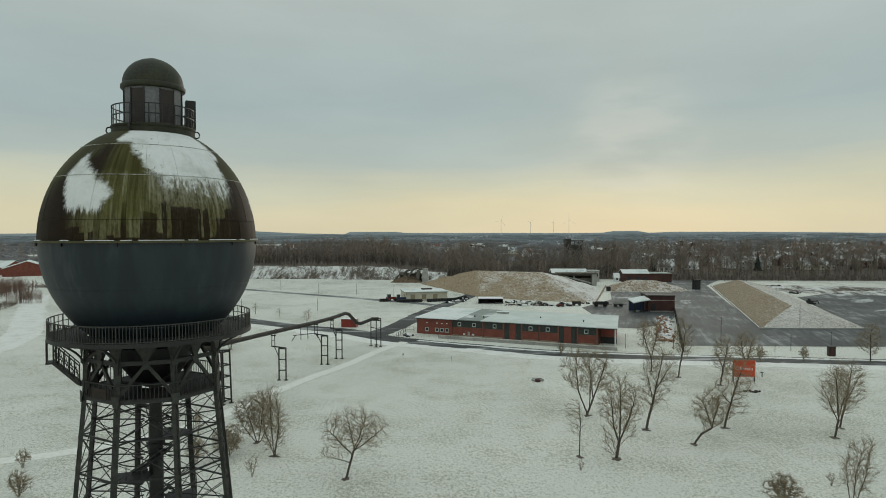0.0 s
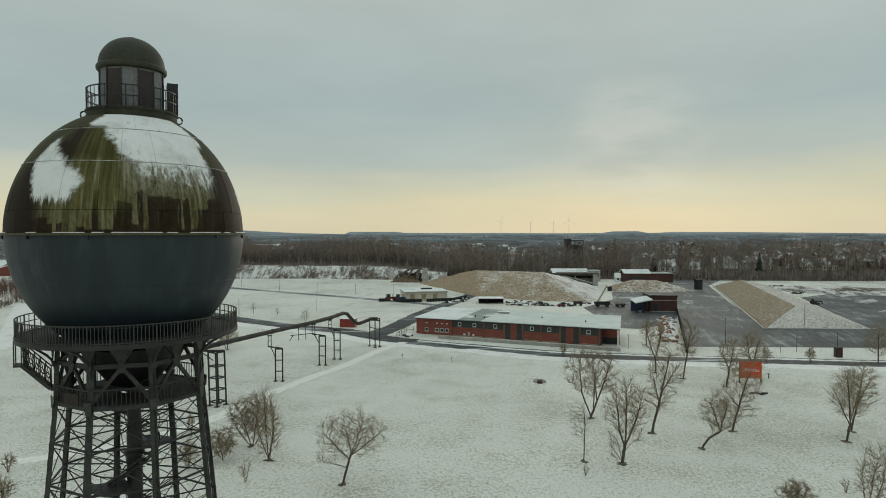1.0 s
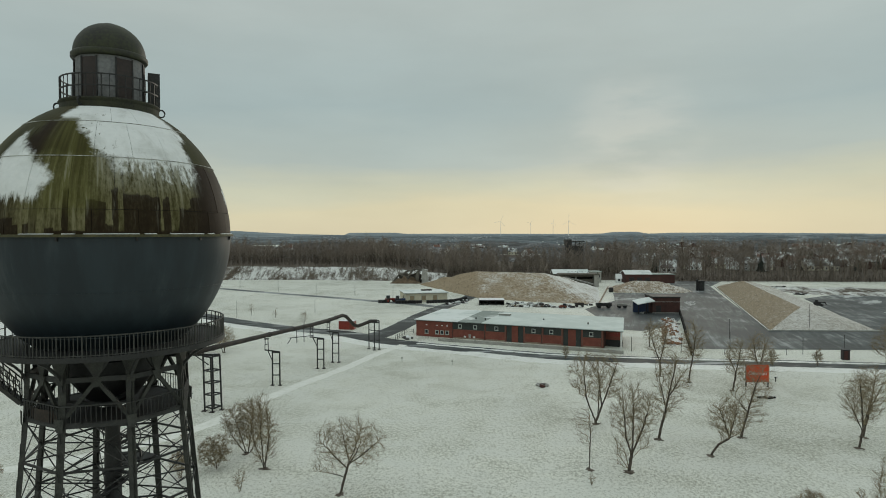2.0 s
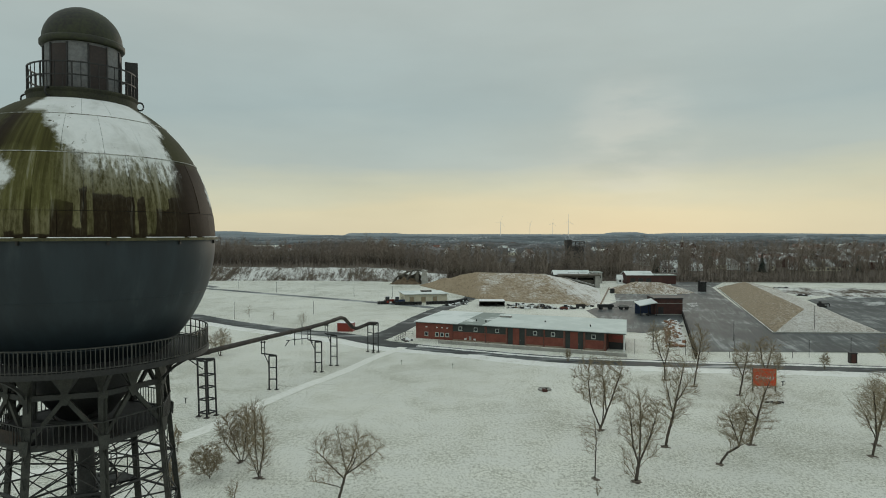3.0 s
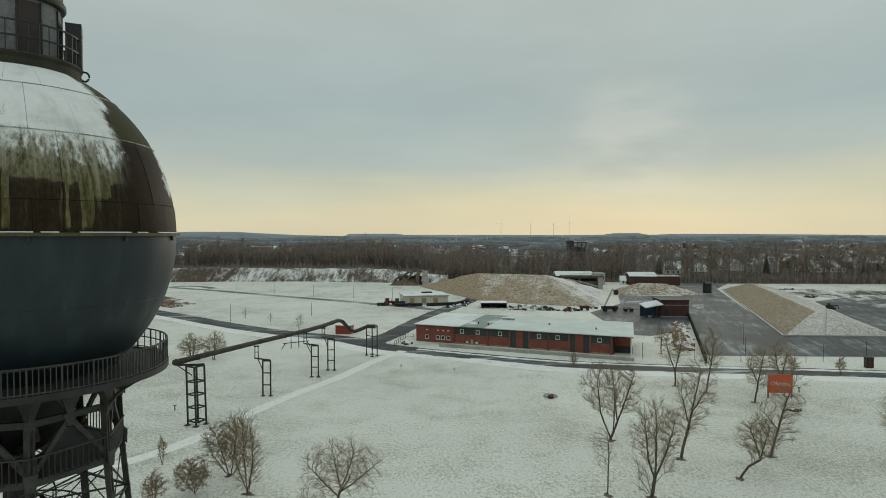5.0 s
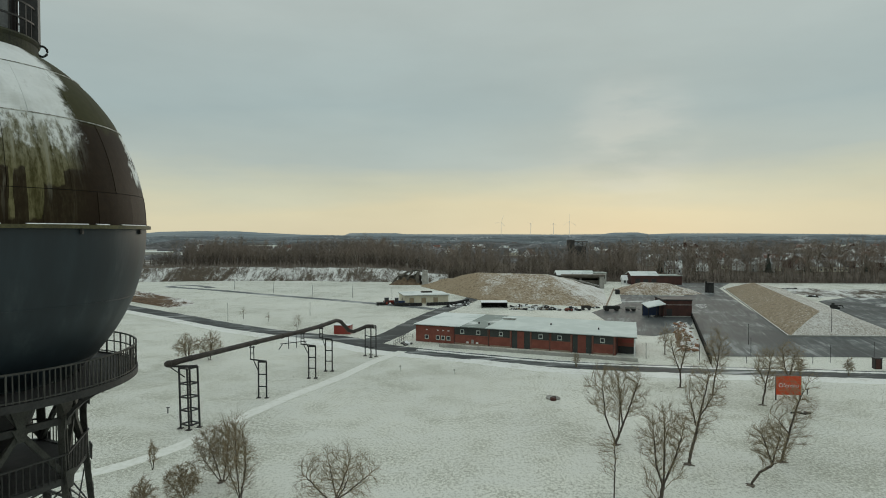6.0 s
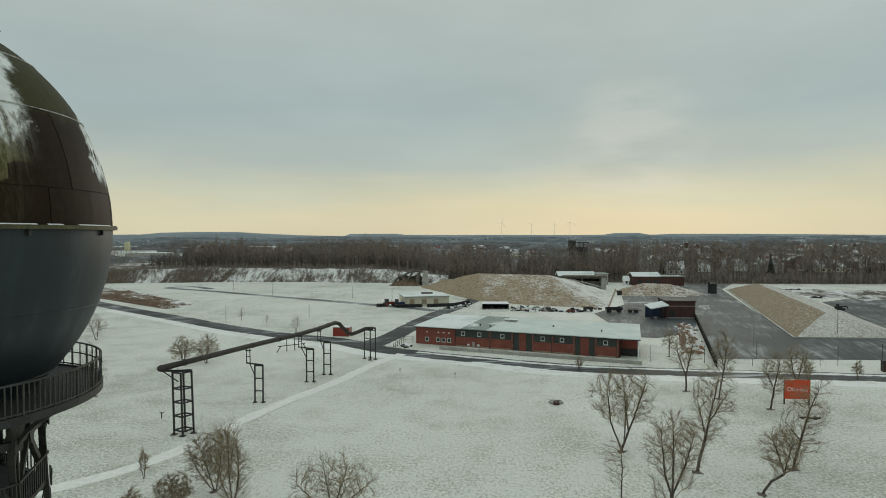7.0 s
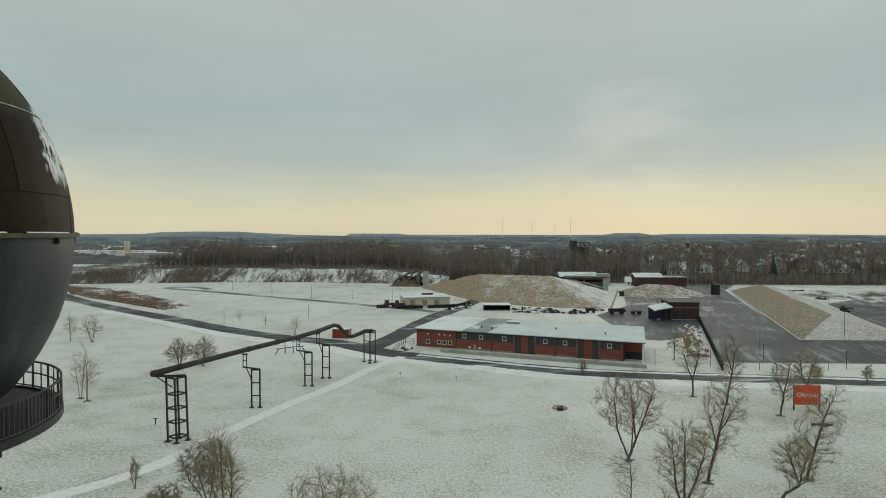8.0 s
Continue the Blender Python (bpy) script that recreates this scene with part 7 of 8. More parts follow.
for i, (x, y, s) in enumerate(((3.0, 229, 2.2), (5.5, 236, 2.0), (9.5, 243, 2.2), (24.5, 229.5, 2.4), (27.0, 231.5, 2.0), (29.5, 229.0, 2.6), (32.0, 226.5, 2.2), (34.5, 227.0, 2.6), (36.5, 224.0, 2.0), (42.5, 222.5, 2.4), (8.0, 233, 1.8), (50.0, 225.5, 2.0))):
    scrap(x, y, s * 1.15, 40 + i, (M_STEEL, M_LIPSNOW, M_RUST, M_CONCRETE, M_LIPSNOW), "snow-dusted scrap heap in a row behind the hall")

# dark brick shed with a lean-to
shed = thing("brick_shed", "dark red brick shed with a flat dark roof", "shed", (65.7, 202.4, 0), -3)
part("wall", box(bmesh.new(), 0, 0, 0, 8.4, 9.0, 4.9), M_BRICK_DARK, shed)
part("roof_edge", box(bmesh.new(), -0.15, -0.15, 4.9, 8.55, 9.15, 5.3), M_BLACK, shed, "dark flat roof edge")
part("string_course", box(bmesh.new(), -0.03, -0.05, 3.6, 8.43, -0.004, 3.75), M_CONCRETE, shed)
part("plinth", box(bmesh.new(), -0.03, -0.06, 0, 8.43, -0.005, 0.35), M_CONCRETE, shed)
part("door", box(bmesh.new(), 0.9, -0.07, 0.36, 2.6, -0.005, 2.5), M_BLACK, shed, "black boarded door")
lean = thing("lean_to", "open lean-to with a snow-covered sloping roof", "lean-to", (60.6, 200.2, 0), 0)
bm = bmesh.new()
v = [bm.verts.new(p) for p in ((-0.3, -0.3, 3.0), (5.0, -0.3, 4.0), (5.0, 6.0, 4.6), (-0.3, 6.0, 3.6))]
w_ = [bm.verts.new((p.co.x, p.co.y, p.co.z + 0.25)) for p in v]
bm.faces.new(v[::-1])
bm.faces.new(w_)
for i in range(4):
    bm.faces.new((v[i], v[(i + 1) % 4], w_[(i + 1) % 4], w_[i]))
part("roof", bm, M_ROOF, lean)
for x, y, h in ((0, 0, 3.0), (2.4, 0, 3.45), (4.8, 0, 3.95), (0, 5.7, 3.55), (4.8, 5.7, 4.5)):
    part("post", box(bmesh.new(), x - 0.1, y - 0.1, 0, x + 0.1, y + 0.1, h + 0.05), M_STEEL, lean)
part("back_wall", box(bmesh.new(), 0, 5.5, 0, 4.8, 5.65, 3.5), M_BLUE, lean)
scrap(62.8, 202.2, 2.0, 70, (M_STEEL, M_CONCRETE), "grey machine parts stored under the lean-to")

# leaning dark retaining wall and the brick rubble beside it
wall = thing("retaining_wall", "long dark retaining wall between yard and rubble", "wall", (50.8, 133.6, 0), 71.3)
for i in range(24):
    part("panel", box(bmesh.new(), 3.06 * i, -0.2, 0, 3.06 * i + 3.02, 0.08, 1.15 + 0.04 * math.sin(i)), M_TAR, wall)
part("coping", box(bmesh.new(), -0.1, -0.26, 1.19, 73.4, 0.14, 1.27), M_TAR, wall, "dark coping")
rng = random.Random(77)
rubble = thing("brick_rubble", "orange brick rubble dusted with snow", "rubble", (61.6, 167.0, 0))
bm = bmesh.new()
bmesh.ops.create_grid(bm, x_segments=26, y_segments=40, size=0.5)
for v in bm.verts:
    x, y = v.co.x * 5.4, v.co.y * 46
    e = max(0.0, 1 - (abs(v.co.x) * 2) ** 2) * max(0.0, 1 - (abs(v.co.y) * 2) ** 4)
    v.co = Vector((x + y * 0.33 - 3.0, y, e * (0.5 + 0.8 * abs(noise.fractal(Vector((x * 0.3, y * 0.2, 0)), 1, 2, 4))) - 0.15))
part("rubble_bed", bm, slag("snowy_brick_rubble", 0.42, (0.12, 0.075, 0.05), (0.25, 0.16, 0.11)), rubble, "", True)
chunk = []
for c in range(4):
    b2 = box(bmesh.new(), -0.5, -0.3, -0.2, 0.5, 0.3, 0.25)
    for v in b2.verts:
        v.co += Vector((rng.uniform(-0.15, 0.15), rng.uniform(-0.1, 0.1), rng.uniform(-0.08, 0.08)))
    chunk.append(mesh_of("chunk", b2, plain("orange_brick", (0.20, 0.10, 0.055), (0.34, 0.18, 0.10), 1.0, 0.9) if c < 2 else (M_CONCRETE if c == 2 else M_LIPSNOW)))
for i in range(150):
    y = rng.uniform(-21, 21)
    x = rng.gauss(0, 1.2) + y * 0.33 - 3.0
    ob = part("chunk", chunk[0 if y < 6 and i % 3 else i % 4], None, rubble)
    s = rng.uniform(0.35, 0.9)
    ob.matrix_basis = pose(x, y, 0.45 + rng.uniform(-0.1, 0.3) - abs(x - y * 0.33 + 3.0) * 0.22, rng.uniform(-25, 25), rng.uniform(-25, 25), rng.uniform(0, 360)) @ Matrix.Scale(s, 4)

# tall dark machine housing at the end of the yard
mh = thing("machine_housing", "tall dark steel housing standing on the yard", "machine", (111.0, 281.0, 0), -10)
part("body", box(bmesh.new(), 0.9, 0, 0.05, 3.3, 3.2, 4.0), M_BLACK, mh)
part("mast", box(bmesh.new(), 0, 0.4, 0.05, 0.7, 1.2, 4.9), M_STEEL, mh)
part("hood", box(bmesh.new(), 0.72, -0.2, 4.003, 3.4, 3.4, 4.3), M_BLACK, mh)
part("hatch", box(bmesh.new(), 1.3, -0.06, 0.6, 2.9, -0.004, 3.2), M_STEEL_GREY, mh)

# ruined concrete bunker at the foot of the bank
ru = thing("concrete_ruin", "ruined concrete bunker with a broken arch and rubble", "ruin", (-14.5, 326.0, 0), -5)
def broken(bm, amount, seed):
    for v in bm.verts:
        v.co += Vector([amount * noise.noise(v.co * 0.45 + Vector((seed + 7 * d, 0, 0))) for d in range(3)])
    return bm


def rough_block(x0, y0, z0, x1, y1, z1, seed, amount=0.6):
    bm = box(bmesh.new(), x0, y0, z0, x1, y1, z1)
    bmesh.ops.subdivide_edges(bm, edges=bm.edges[:], cuts=5, use_grid_fill=True)
    return broken(bm, amount, seed)


part("pier", rough_block(3.8, 0, -0.3, 6.4, 4, 7.0, 1), M_CONCRETE, ru, "pale broken concrete pier")
part("pier", rough_block(0.6, 0.6, -0.3, 2.2, 3.4, 6.2, 2), M_DAMP, ru)
part("wall", rough_block(-9.0, 4.2, -0.3, 3.2, 5.4, 4.6, 3, 1.6), M_DAMP, ru, "crumbled dark back wall")
arch = [(5.0, 1.8, 6.4), (2.6, 1.8, 7.0), (0.2, 1.9, 7.2), (-2.2, 2.1, 6.0), (-3.8, 2.3, 6.3), (-6.2, 2.5, 4.6), (-8.4, 2.7, 4.2), (-10.0, 2.8, 2.2), (-11.6, 2.8, -0.2)]
part("arch", broken(tube(bmesh.new(), arch, 0.5, 8), 0.9, 4), M_DAMP, ru, "broken sloping concrete arch")
part("strut", broken(tube(bmesh.new(), [(-1.0, 1.8, 7.0), (-3.6, 1.2, 3.4), (-5.2, 0.8, -0.2)], 0.5, 8), 0.5, 5), M_DAMP, ru)
bm = bmesh.new()
bmesh.ops.create_grid(bm, x_segments=24, y_segments=14, size=0.5)
for v in bm.verts:
    e = max(0.0, 1 - (abs(v.co.x) * 2) ** 2) * max(0.0, 1 - (abs(v.co.y) * 2) ** 2)
    v.co = Vector((v.co.x * 17 - 4.5, v.co.y * 9 + 1.5, e * (2.6 + 2.4 * noise.fractal(Vector((v.co.x * 6, v.co.y * 4, 2)), 1, 2, 3)) - 0.2))
part("rubble", bm, M_DIRT, ru, "brown overgrown rubble", True)

# buildings behind the large heap
works = gable_house("works_building", "dark works building with a snow-covered pitched roof", 66.0, 334, -3, 18, 11, 4.5, 6.3, M_RUST, M_ROOF, 0, 1, "works building", False)
part("annex", box(bmesh.new(), 9.05, -4.6, 0, 15.5, 3.6, 5.4), M_CONCRETE, works)
part("annex_roof", box(bmesh.new(), 9.05, -4.9, 5.4, 15.8, 3.9, 5.7), M_ROOF_BARE, works)
for i in range(3):
    part("window", box(bmesh.new(), 9.7 + 1.9 * i, -4.68, 2.6, 10.9 + 1.9 * i, -4.604, 4.2), M_GLASS, works)
bunker = thing("loading_bunker", "long weathered concrete loading bunker with a sloping ramp", "bunker", (55.5, 303.5, 0), -4)
part("roof_slab", box(bmesh.new(), -1.0, -0.3, 5.5, 18.3, 6.3, 6.2), M_DAMP, bunker, "thick stained concrete roof slab")
part("back_wall", box(bmesh.new(), 0, 5.6, 0, 16.0, 6.0, 5.5), M_RUST, bunker)
part("pier", box(bmesh.new(), 15.9, 0, 0, 18.0, 6.0, 5.5), M_CONCRETE, bunker)
part("pier", box(bmesh.new(), 7.4, 3.2, 0, 8.2, 4.0, 5.5), M_CONCRETE, bunker)
part("front_wall", box(bmesh.new(), -0.8, 2.0, 0, 15.9, 2.4, 3.6), M_DAMP, bunker)
part("upper_wall", box(bmesh.new(), -0.8, 2.0, 4.6, 15.9, 2.4, 5.5), M_DAMP, bunker)
part("front_pier", box(bmesh.new(), -0.8, 0.1, 0, 2.0, 0.5, 5.5), M_DAMP, bunker)
part("ramp", beam(bmesh.new(), (2.2, 1.6, 4.7), (15.8, 1.2, 1.0), 1.2, 0.5), M_CONCRETE, bunker, "sloping concrete ramp")
part("ramp_snow", beam(bmesh.new(), (7.0, 1.5, 3.72), (15.6, 1.2, 1.36), 1.0, 0.12), M_LIPSNOW, bunker)
for i in range(4):
    part("railing_post", box(bmesh.new(), 3.5 + 4.6 * i, -0.2, 6.2, 3.6 + 4.6 * i, -0.1, 7.1), M_STEEL_GREY, bunker)
part("rail", box(bmesh.new(), 3.4, -0.19, 7.1, 17.5, -0.11, 7.16), M_STEEL_GREY, bunker)
shop = gable_house("brick_workshop", "red brick workshop with a snowy pitched roof", 99.2, 329.5, -4, 13, 12, 4.5, 6.1, M_BRICK_DARK, M_ROOF, 0, 1, "workshop", False)
part("side_hall", box(bmesh.new(), 6.55, -5.4, 0, 18.0, 5.6, 4.3), M_BRICK_DARK, shop, "lower dark brick side hall")
part("side_roof", box(bmesh.new(), 6.9, -5.7, 4.3, 18.3, 5.9, 4.6), M_ROOF_BARE, shop, "flat felt roof with thin snow")
for i in range(3):
    part("gate", box(bmesh.new(), -4.6 + 3.9 * i, -6.08, 0.05, -2.2 + 3.9 * i, -6.004, 2.9), M_STEEL, shop)
# hut shape added in place of a white snow-covered blob
hut = gable_house("snowy_stand_in", "small white hut-like stand-in for a snow-covered object", 89.6, 327, 0, 2.4, 2.4, 2.6, 4.4, M_WHITE, M_LIPSNOW, 1, 1, "hut", False)
kerb = thing("yard_kerb", "low stained edging wall along the large slag heap", "kerb")
for i in range(8):
    p0, p1 = [Vector((54.6, 226.5, 0)).lerp(Vector((77.5, 301.0, 0)), (i + d) / 8) for d in (0.01, 0.99)]
    part("edging_slab", beam(bmesh.new(), p0 + Vector((0, 0, 0.2)), p1 + Vector((0, 0, 0.2)), 0.4, 0.5), M_PLINTH, kerb)
flat_block("grit_bin", "dark grit bin beside the yard", 71.2, 274.5, 0, 1.6, 1.4, 1.7, M_STEEL, M_STEEL, "bin", 0.05)

# old winding tower above the trees
M_OLDSTEEL = plain("hazy_weathered_steel", (0.040, 0.038, 0.036), (0.075, 0.070, 0.066), 0.3, 0.8)
wt = thing("winding_tower", "tall dark steel and brick winding tower above the trees", "tower", (107, 520, 0))
part("shaft", box(bmesh.new(), -6.5, -5, 0, 6.5, 5, 15.4), M_OLDSTEEL, wt)
part("head", box(bmesh.new(), -7.0, -5.5, 15.4, -3.0, 5.5, 20.5), M_OLDSTEEL, wt)
part("top_deck", box(bmesh.new(), -7.2, -5.6, 18.6, 7.4, 5.6, 19.3), M_OLDSTEEL, wt)
for x in (-0.2, 3.3, 6.8):
    part("post", box(bmesh.new(), x - 0.25, -5.3, 15.4, x + 0.25, -4.8, 18.6), M_OLDSTEEL, wt)
part("brace", beam(bmesh.new(), (-0.2, -5.1, 15.5), (6.8, -5.1, 18.5), 0.3), M_OLDSTEEL, wt)
part("brace", beam(bmesh.new(), (6.8, -5.1, 15.5), (-0.2, -5.1, 18.5), 0.3), M_OLDSTEEL, wt)

# large brick hall beyond the wide track
gable_house("brick_works_hall", "large red brick works hall with a snow-edged roof", -256, 390, 120, 22, 25, 4.6, 9.0, M_BRICK, M_ROOF, 0, 1, "hall", False, over=0.6)
gable_house("brick_works_hall", "lower brick works hall with a snowy roof", -287, 402, 0, 30, 22, 4.6, 8.4, M_BRICK, M_ROOF, 4, 1, "hall", False)
flat_block("silo_tower", "pale yellow silo tower above far roofs", -345.8, 700, 0, 4.0, 5, 18, M_YELLOW, M_WHITE, "silo")
flat_block("factory", "long low factory with a white snowy roof", -390, 690, 0, 70, 30, 8, M_WHITE, M_ROOF, "factory")
flat_block("factory", "long low factory with a white snowy roof", -325, 660, 4, 40, 24, 7, M_CONCRETE, M_ROOF, "factory")

# ---- village ----
M_ROOF_RED = roof_snow("snow_dusted_tiles", (0.17, 0.085, 0.065), 0.36)
M_ROOF_THIN = roof_snow("thin_snow_on_tiles", (0.15, 0.13, 0.125), 0.44)
M_ROOF_DARK = roof_snow("snow_dusted_dark_tiles", (0.07, 0.065, 0.065), 0.44)
kinds = []
for i, (wm, rm, w, d, e, r, fl) in enumerate(((M_WHITE, M_ROOF_RED, 11, 9, 4.6, 9.0, 2), (M_CREAM, M_ROOF_DARK, 10, 9, 3.4, 7.8, 1), (M_BRICK_DARK, M_ROOF_THIN, 12, 10, 5.4, 9.4, 2), (M_WHITE, M_ROOF_THIN, 9, 8, 3.2, 7.4, 1), (M_CONCRETE, M_ROOF_DARK, 14, 9, 5.6, 8.8, 2))):
    kinds.append(gable_house("house", ("white rendered house with snow-dusted red roof", "cream house with a dark snow-dusted roof", "red brick house with a snowy roof", "small white house with a snow-covered roof", "long grey house with a dark roof")[i],
                             250 + 22 * i, 452 + 13 * i, -20 + 17 * i, w, d, e, r, wm, rm, 3, fl, "house", True, "village houses"))
rng = random.Random(31)
for i in range(150):
    y = 425 + 900 * (i / 150) ** 1.3 + rng.uniform(-10, 10)
    f = rng.uniform(0.30, 0.76) if i % 4 or y < 620 else rng.uniform(-0.1, 0.32)
    copy_thing(kinds[rng.randrange(5)], pose(f * y, y, 0, 0, 0, rng.choice((-35, -10, 20, 60, 85)) + rng.uniform(-8, 8)))
for i in range(14):
    y = rng.uniform(640, 1200)
    copy_thing(kinds[rng.randrange(5)], pose(-rng.uniform(0.05, 0.6) * y, y, 0, 0, 0, rng.uniform(-60, 60)))
church = thing("church", "far village brick church with a pointed pale spire", "church", (339, 900, 0))
part("tower", box(bmesh.new(), -1.9, -1.9, 0, 1.9, 1.9, 13.5), M_BRICK_DARK, church)
part("spire", lathe(bmesh.new(), [(2.2, 13.5), (0.7, 17.5), (0.05, 25)], 8), M_CONCRETE, church)
part("nave", box(bmesh.new(), 2.25, -4.5, 0, 18, 4.5, 7), M_BRICK_DARK, church)

# ---- wind turbines on the horizon ----
M_TURB = plain("pale_grey_turbine", (0.72, 0.72, 0.71), (0.78, 0.78, 0.77), 0.01, 0.6)


def turbine(x, y, hub, blade, turn, label):
    ob = thing("wind_turbine", label, "wind turbine", (x, y, 0), 0, "turbines on the horizon")
    part("mast", lathe(bmesh.new(), [(1.4, 0), (0.8, hub)], 12), M_TURB, ob)
    part("nacelle", box(bmesh.new(), -1.2, -3, hub - 1, 1.2, 4, hub + 1.6), M_TURB, ob)
    for i in range(3):
        a = radians(turn + 120 * i)
        bm = bmesh.new()
        beam(bm, (0, -3.4, hub + 0.8), (blade * math.sin(a), -3.4, hub + 0.8 + blade * math.cos(a)), 0.5, 0.8)
        part("blade", bm, M_TURB, ob)


turbine(319, 3480, 92, 36, 20, "tall pale wind turbine on the horizon")
turbine(692, 3480, 94, 40, 0, "tall pale wind turbine on the horizon")
turbine(546, 3950, 92, 24, 45, "smaller distant wind turbine on the horizon")
turbine(692 * 3950 / 3480 - 97, 3950, 92, 24, 10, "smaller distant wind turbine on the horizon")

# ---- signs, posts and small things ----
sign = thing("billboard", "orange-red billboard with pale lettering on two posts", "billboard", (51.1, 107.0, 0), -6)
board = part("panel", box(bmesh.new(), -1.75, -0.05, 0.85, 1.75, 0.05, 3.65), M_ORANGE, sign)
for x in (-1.72, 1.72):
    part("post", box(bmesh.new(), x - 0.08, 0.055, 0, x + 0.08, 0.2, 3.7), M_STEEL, sign)
part("edge_strip", box(bmesh.new(), 1.755, -0.08, 0.85, 1.84, 0.05, 3.65), M_YELLOW, sign)
txt = bpy.data.curves.new("lettering", "FONT")
txt.body, txt.size, txt.extrude, txt.align_x, txt.align_y = "Ofensau", 0.86, 0.01, "CENTER", "CENTER"
txt.materials.append(M_WHITE)
lt = new("lettering", txt)
lt.parent = sign
lt.matrix_basis = pose(0, -0.075, 2.25, 90, 0, 0)

booth = thing("booth", "small dark red roadside booth", "booth", (79.6, 129.2, 0), -8)
part("body", box(bmesh.new(), -0.62, -0.5, 0, 0.62, 0.6, 1.9), M_BROWNPANEL, booth)
part("roof", box(bmesh.new(), -0.7, -0.58, 1.9, 0.7, 0.68, 2.02), M_STEEL, booth)
part("door", box(bmesh.new(), -0.42, -0.55, 0.05, 0.3, -0.504, 1.8), M_BRICK_DARK, booth)

cont = thing("red_shed", "small red shed with a snow cap beside the road", "shed", (-27.6, 170.5, 0), -8)
part("body", box(bmesh.new(), 0, 0, 0, 4.1, 2.4, 2.2), M_REDCAR, cont)
part("roof", box(bmesh.new(), -0.1, -0.1, 2.2, 4.2, 2.5, 2.3), M_LIPSNOW, cont)
part("door", box(bmesh.new(), 2.9, -0.05, 0.05, 3.8, -0.004, 2.0), M_RUSTRED, cont)

fr = thing("barrier_frame", "low dark steel barrier frame standing in the snow", "frame", (-33.0, 151.0, 0), 38)
part("beam", beam(bmesh.new(), (-3.2, 0, 1.25), (3.0, 0, 1.25), 0.16, 0.14), M_STEEL, fr)
for x, lean_x in ((-2.6, -0.9), (-1.2, 0.0), (0.6, 0.0), (2.6, 0.7)):
    part("leg", beam(bmesh.new(), (x + lean_x, 0, 0), (x, 0, 1.2), 0.13), M_STEEL, fr)
for x in (-1.2, 0.6):
    part("post", beam(bmesh.new(), (x, 0.09, 1.2), (x, 0.09, 3.4), 0.11), M_STEEL, fr)
part("cross_bar", beam(bmesh.new(), (-1.3, 0.2, 3.0), (0.7, 0.2, 3.0), 0.09), M_STEEL, fr)

# small fenced plot at the hall's corner
fence = thing("fence", "low grey metal fence round a snowy plot", "fence")
corner = [(-11.3, 153.2), (-9.4, 163.0), (-7.6, 163.6)]
for (ax, ay), (bx, by) in zip(corner, corner[1:]):
    n = max(1, int(math.hypot(bx - ax, by - ay) / 1.6))
    for i in range(n + 1):
        t = i / n
        if i < n or (bx, by) == corner[-1]:
            part("post", box(bmesh.new(), -0.05, -0.05, 0, 0.05, 0.05, 1.15, Matrix.Translation((ax + (bx - ax) * t, ay + (by - ay) * t, 0))), M_STEEL_GREY, fence)
    for z in (0.45, 1.08):
        part("rail", beam(bmesh.new(), (ax, ay + 0.06, z), (bx, by + 0.06, z), 0.05), M_STEEL_GREY, fence)
scrap(-9.2, 156.0, 2.2, 200, (M_LIPSNOW, M_CONCRETE, M_STEEL), "snow-covered stones beside the hall's corner", 9)


def pole(x, y, h, r, label, group):
    ob = thing("post", label, "post", (x, y, lift(x, y)), 0, group)
    part("shaft", tube(bmesh.new(), [(0, 0, -0.1), (0, 0, h)], r, 8, r * 0.8), M_STEEL_GREY, ob)
    part("cap", tube(bmesh.new(), [(0, 0, h), (0, 0, h + 0.12)], r * 1.5, 8), M_STEEL, ob)


for x, y, h in ((-62.2, 194.5, 5.0), (-41, 206, 4.0), (-36, 262, 4.5), (-53, 268, 4.5), (-72, 280, 4.5), (-20, 256, 4.5), (-95, 300, 4.5)):
    pole(x, y, h, 0.06, "thin grey metal post standing in the snow", "posts on the meadow")
for x, y in ((-8.2, 128.3), (1.6, 124.8)):
    ob = thing("marker_post", "short pale marker post in the snow", "post", (x, y, lift(x, y)), 0, "marker posts")
    part("shaft", box(bmesh.new(), -0.08, -0.08, -0.1, 0.08, 0.08, 0.95), M_WHITE, ob)
    part("plate", box(bmesh.new(), -0.14, -0.12, 0.6, 0.14, -0.084, 0.9), M_CONCRETE, ob)
for x, y in ((-38.6, 100.5), (56.0, 110.6)):
    ob = thing("valve_post", "small dark valve post with a cross handle", "post", (x, y, lift(x, y)), 0, "valve posts")
    part("shaft", tube(bmesh.new(), [(0, 0, -0.1), (0, 0, 0.8)], 0.08, 8), M_STEEL, ob)
    part("handle", beam(bmesh.new(), (-0.28, 0, 0.8), (0.28, 0, 0.8), 0.09), M_STEEL, ob)
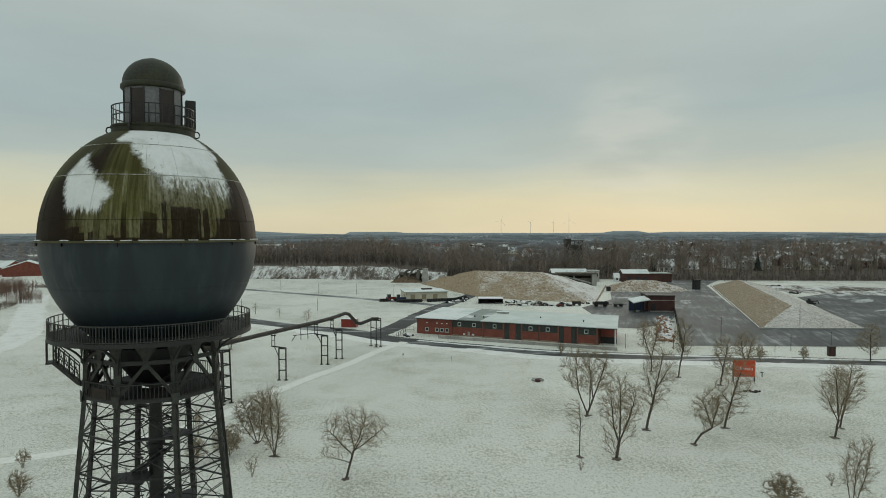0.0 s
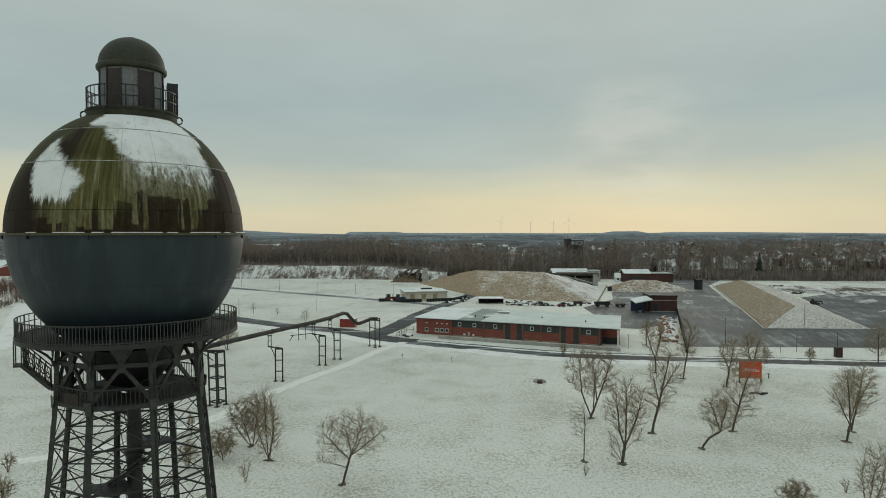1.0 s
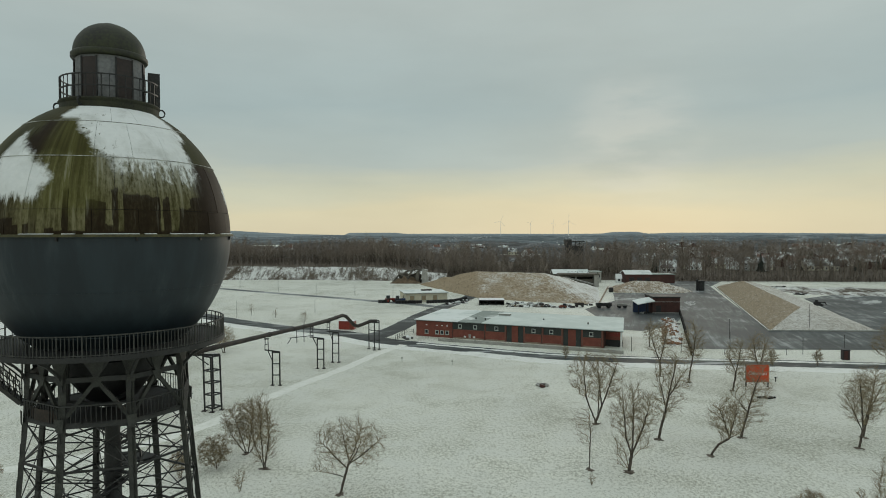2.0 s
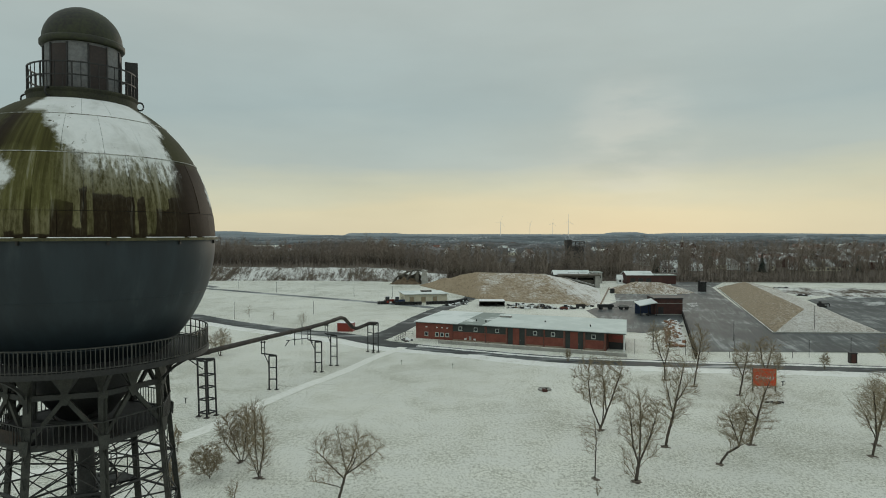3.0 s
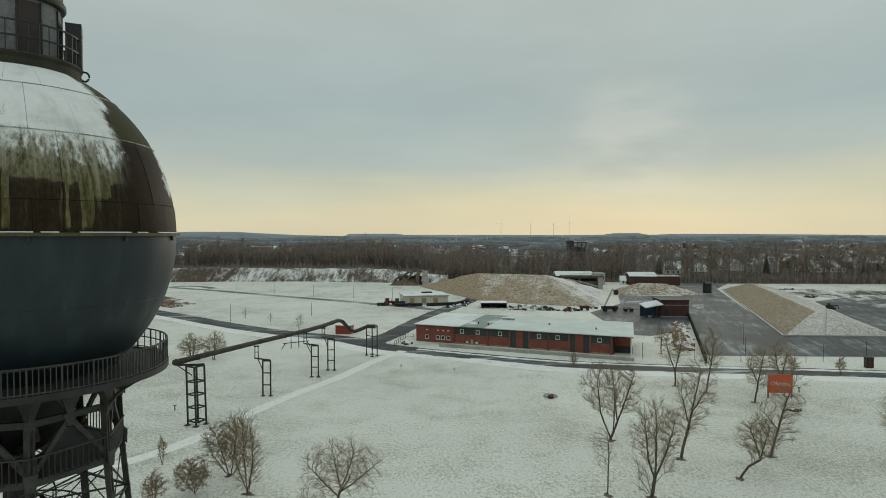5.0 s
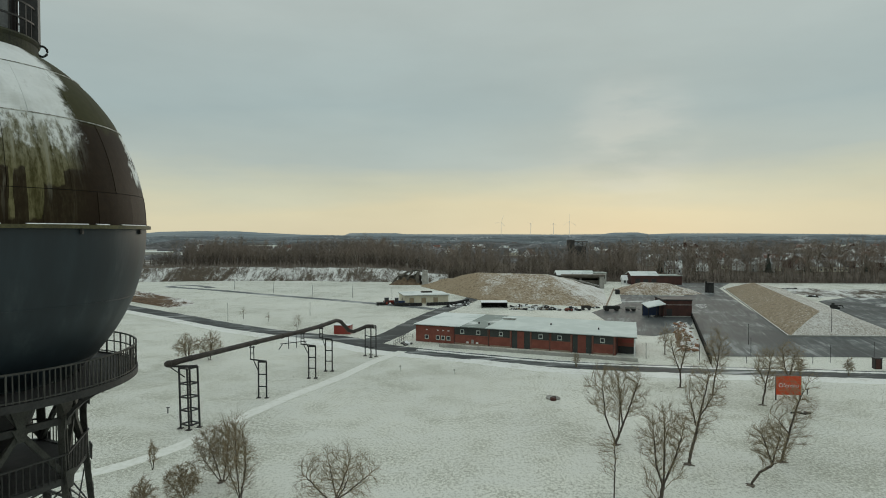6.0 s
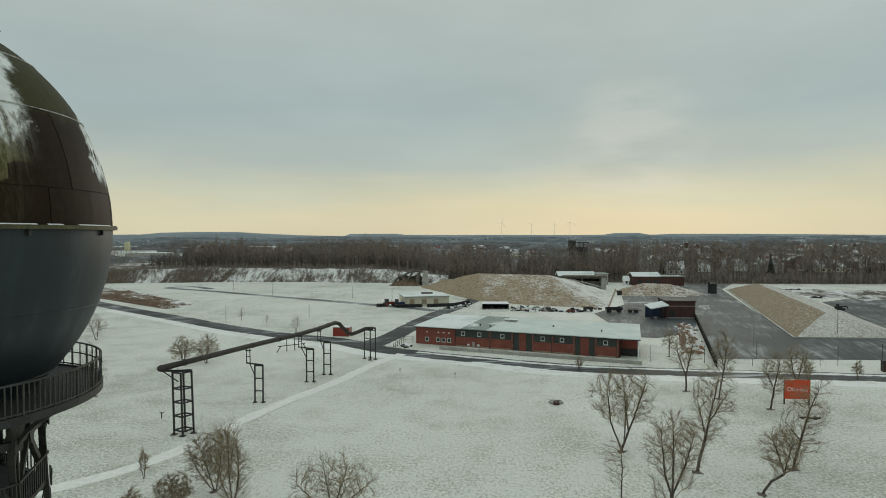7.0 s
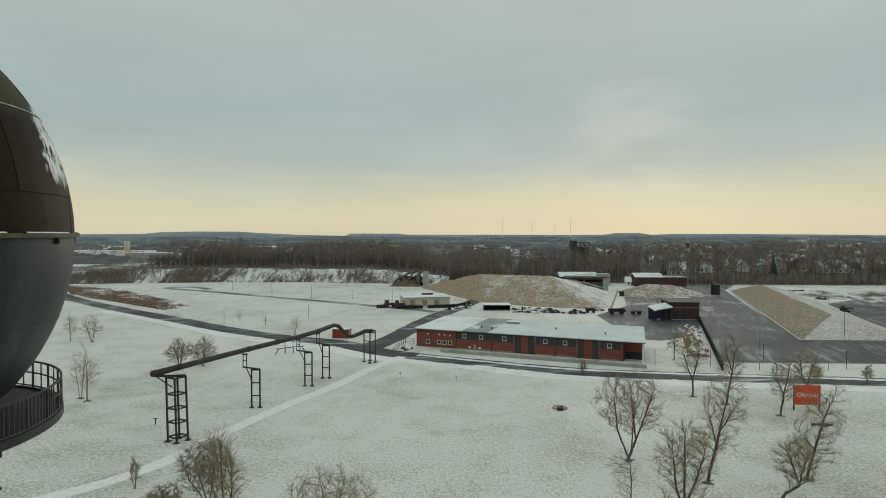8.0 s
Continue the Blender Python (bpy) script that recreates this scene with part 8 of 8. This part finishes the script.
for x, y, h in ((68.0, 154.3, 4.6), (62.6, 142.1, 3.4), (84.0, 136.5, 3.6), (74.2, 134.5, 3.4), (95, 168, 6.5), (50, 137, 3.2), (40, 138.5, 3.0), (29.5, 141.5, 2.6), (118, 166, 5)):
    pole(x, y, h, 0.055, "thin grey lamp post beside the yard", "posts round the yard")
for i in range(6):
    x = 58 + i * 12.6
    pole(x, 134.4 - 0.3 * i, 1.1, 0.05, "short grey fence post along the yard's snowy verge", "verge posts")

# small digger and earth bank behind the slag ridge
lorry = thing("excavator", "small black digger with a folded arm behind the slag ridge", "excavator", (130.0, 223, 0.05), -28)
lorry.scale = (0.55, 0.55, 0.55)
part("track", box(bmesh.new(), -2.6, -1.6, 0, 2.6, -0.7, 0.9), M_BLACK, lorry)
part("track", box(bmesh.new(), -2.6, 0.7, 0, 2.6, 1.6, 0.9), M_BLACK, lorry)
part("body", box(bmesh.new(), -2.8, -1.3, 0.95, 1.2, 1.3, 2.3), M_BLACK, lorry)
part("cab", box(bmesh.new(), -2.0, -1.2, 2.3, -0.4, 0.2, 3.5), M_BLACK, lorry)
part("boom", beam(bmesh.new(), (1.0, 0, 1.8), (3.6, 0, 2.2), 0.5, 0.7), M_STEEL, lorry)
part("boom", beam(bmesh.new(), (3.6, 0, 2.2), (4.2, 0, 0.5), 0.4, 0.5), M_STEEL, lorry)
bm = bmesh.new()
bmesh.ops.create_grid(bm, x_segments=50, y_segments=20, size=0.5)
for v in bm.verts:
    x, y = v.co.x * 70, v.co.y * 46
    e = max(0.0, 1 - (abs(v.co.x) * 2) ** 2) * max(0.0, 1 - (abs(v.co.y) * 2) ** 2)
    v.co = Vector((178 + x, 275 + y - 0.3 * x, e * (0.9 + 1.4 * noise.fractal(Vector((x * 0.08, y * 0.08, 3)), 1, 2, 4)) - 0.12))
setting("ground_spoil", bm, M_BANK, "low brown spoil ground dusted with snow", "spoil", True)
scrap(155.0, 297.0, 3.0, 90, (M_STEEL, M_RUST, M_CONCRETE), "dark scrap beside the slag ridge")
scrap(146.0, 262.0, 3.2, 91, (M_RUST, M_LIPSNOW, M_STEEL), "snow-dusted scrap beside the slag ridge")
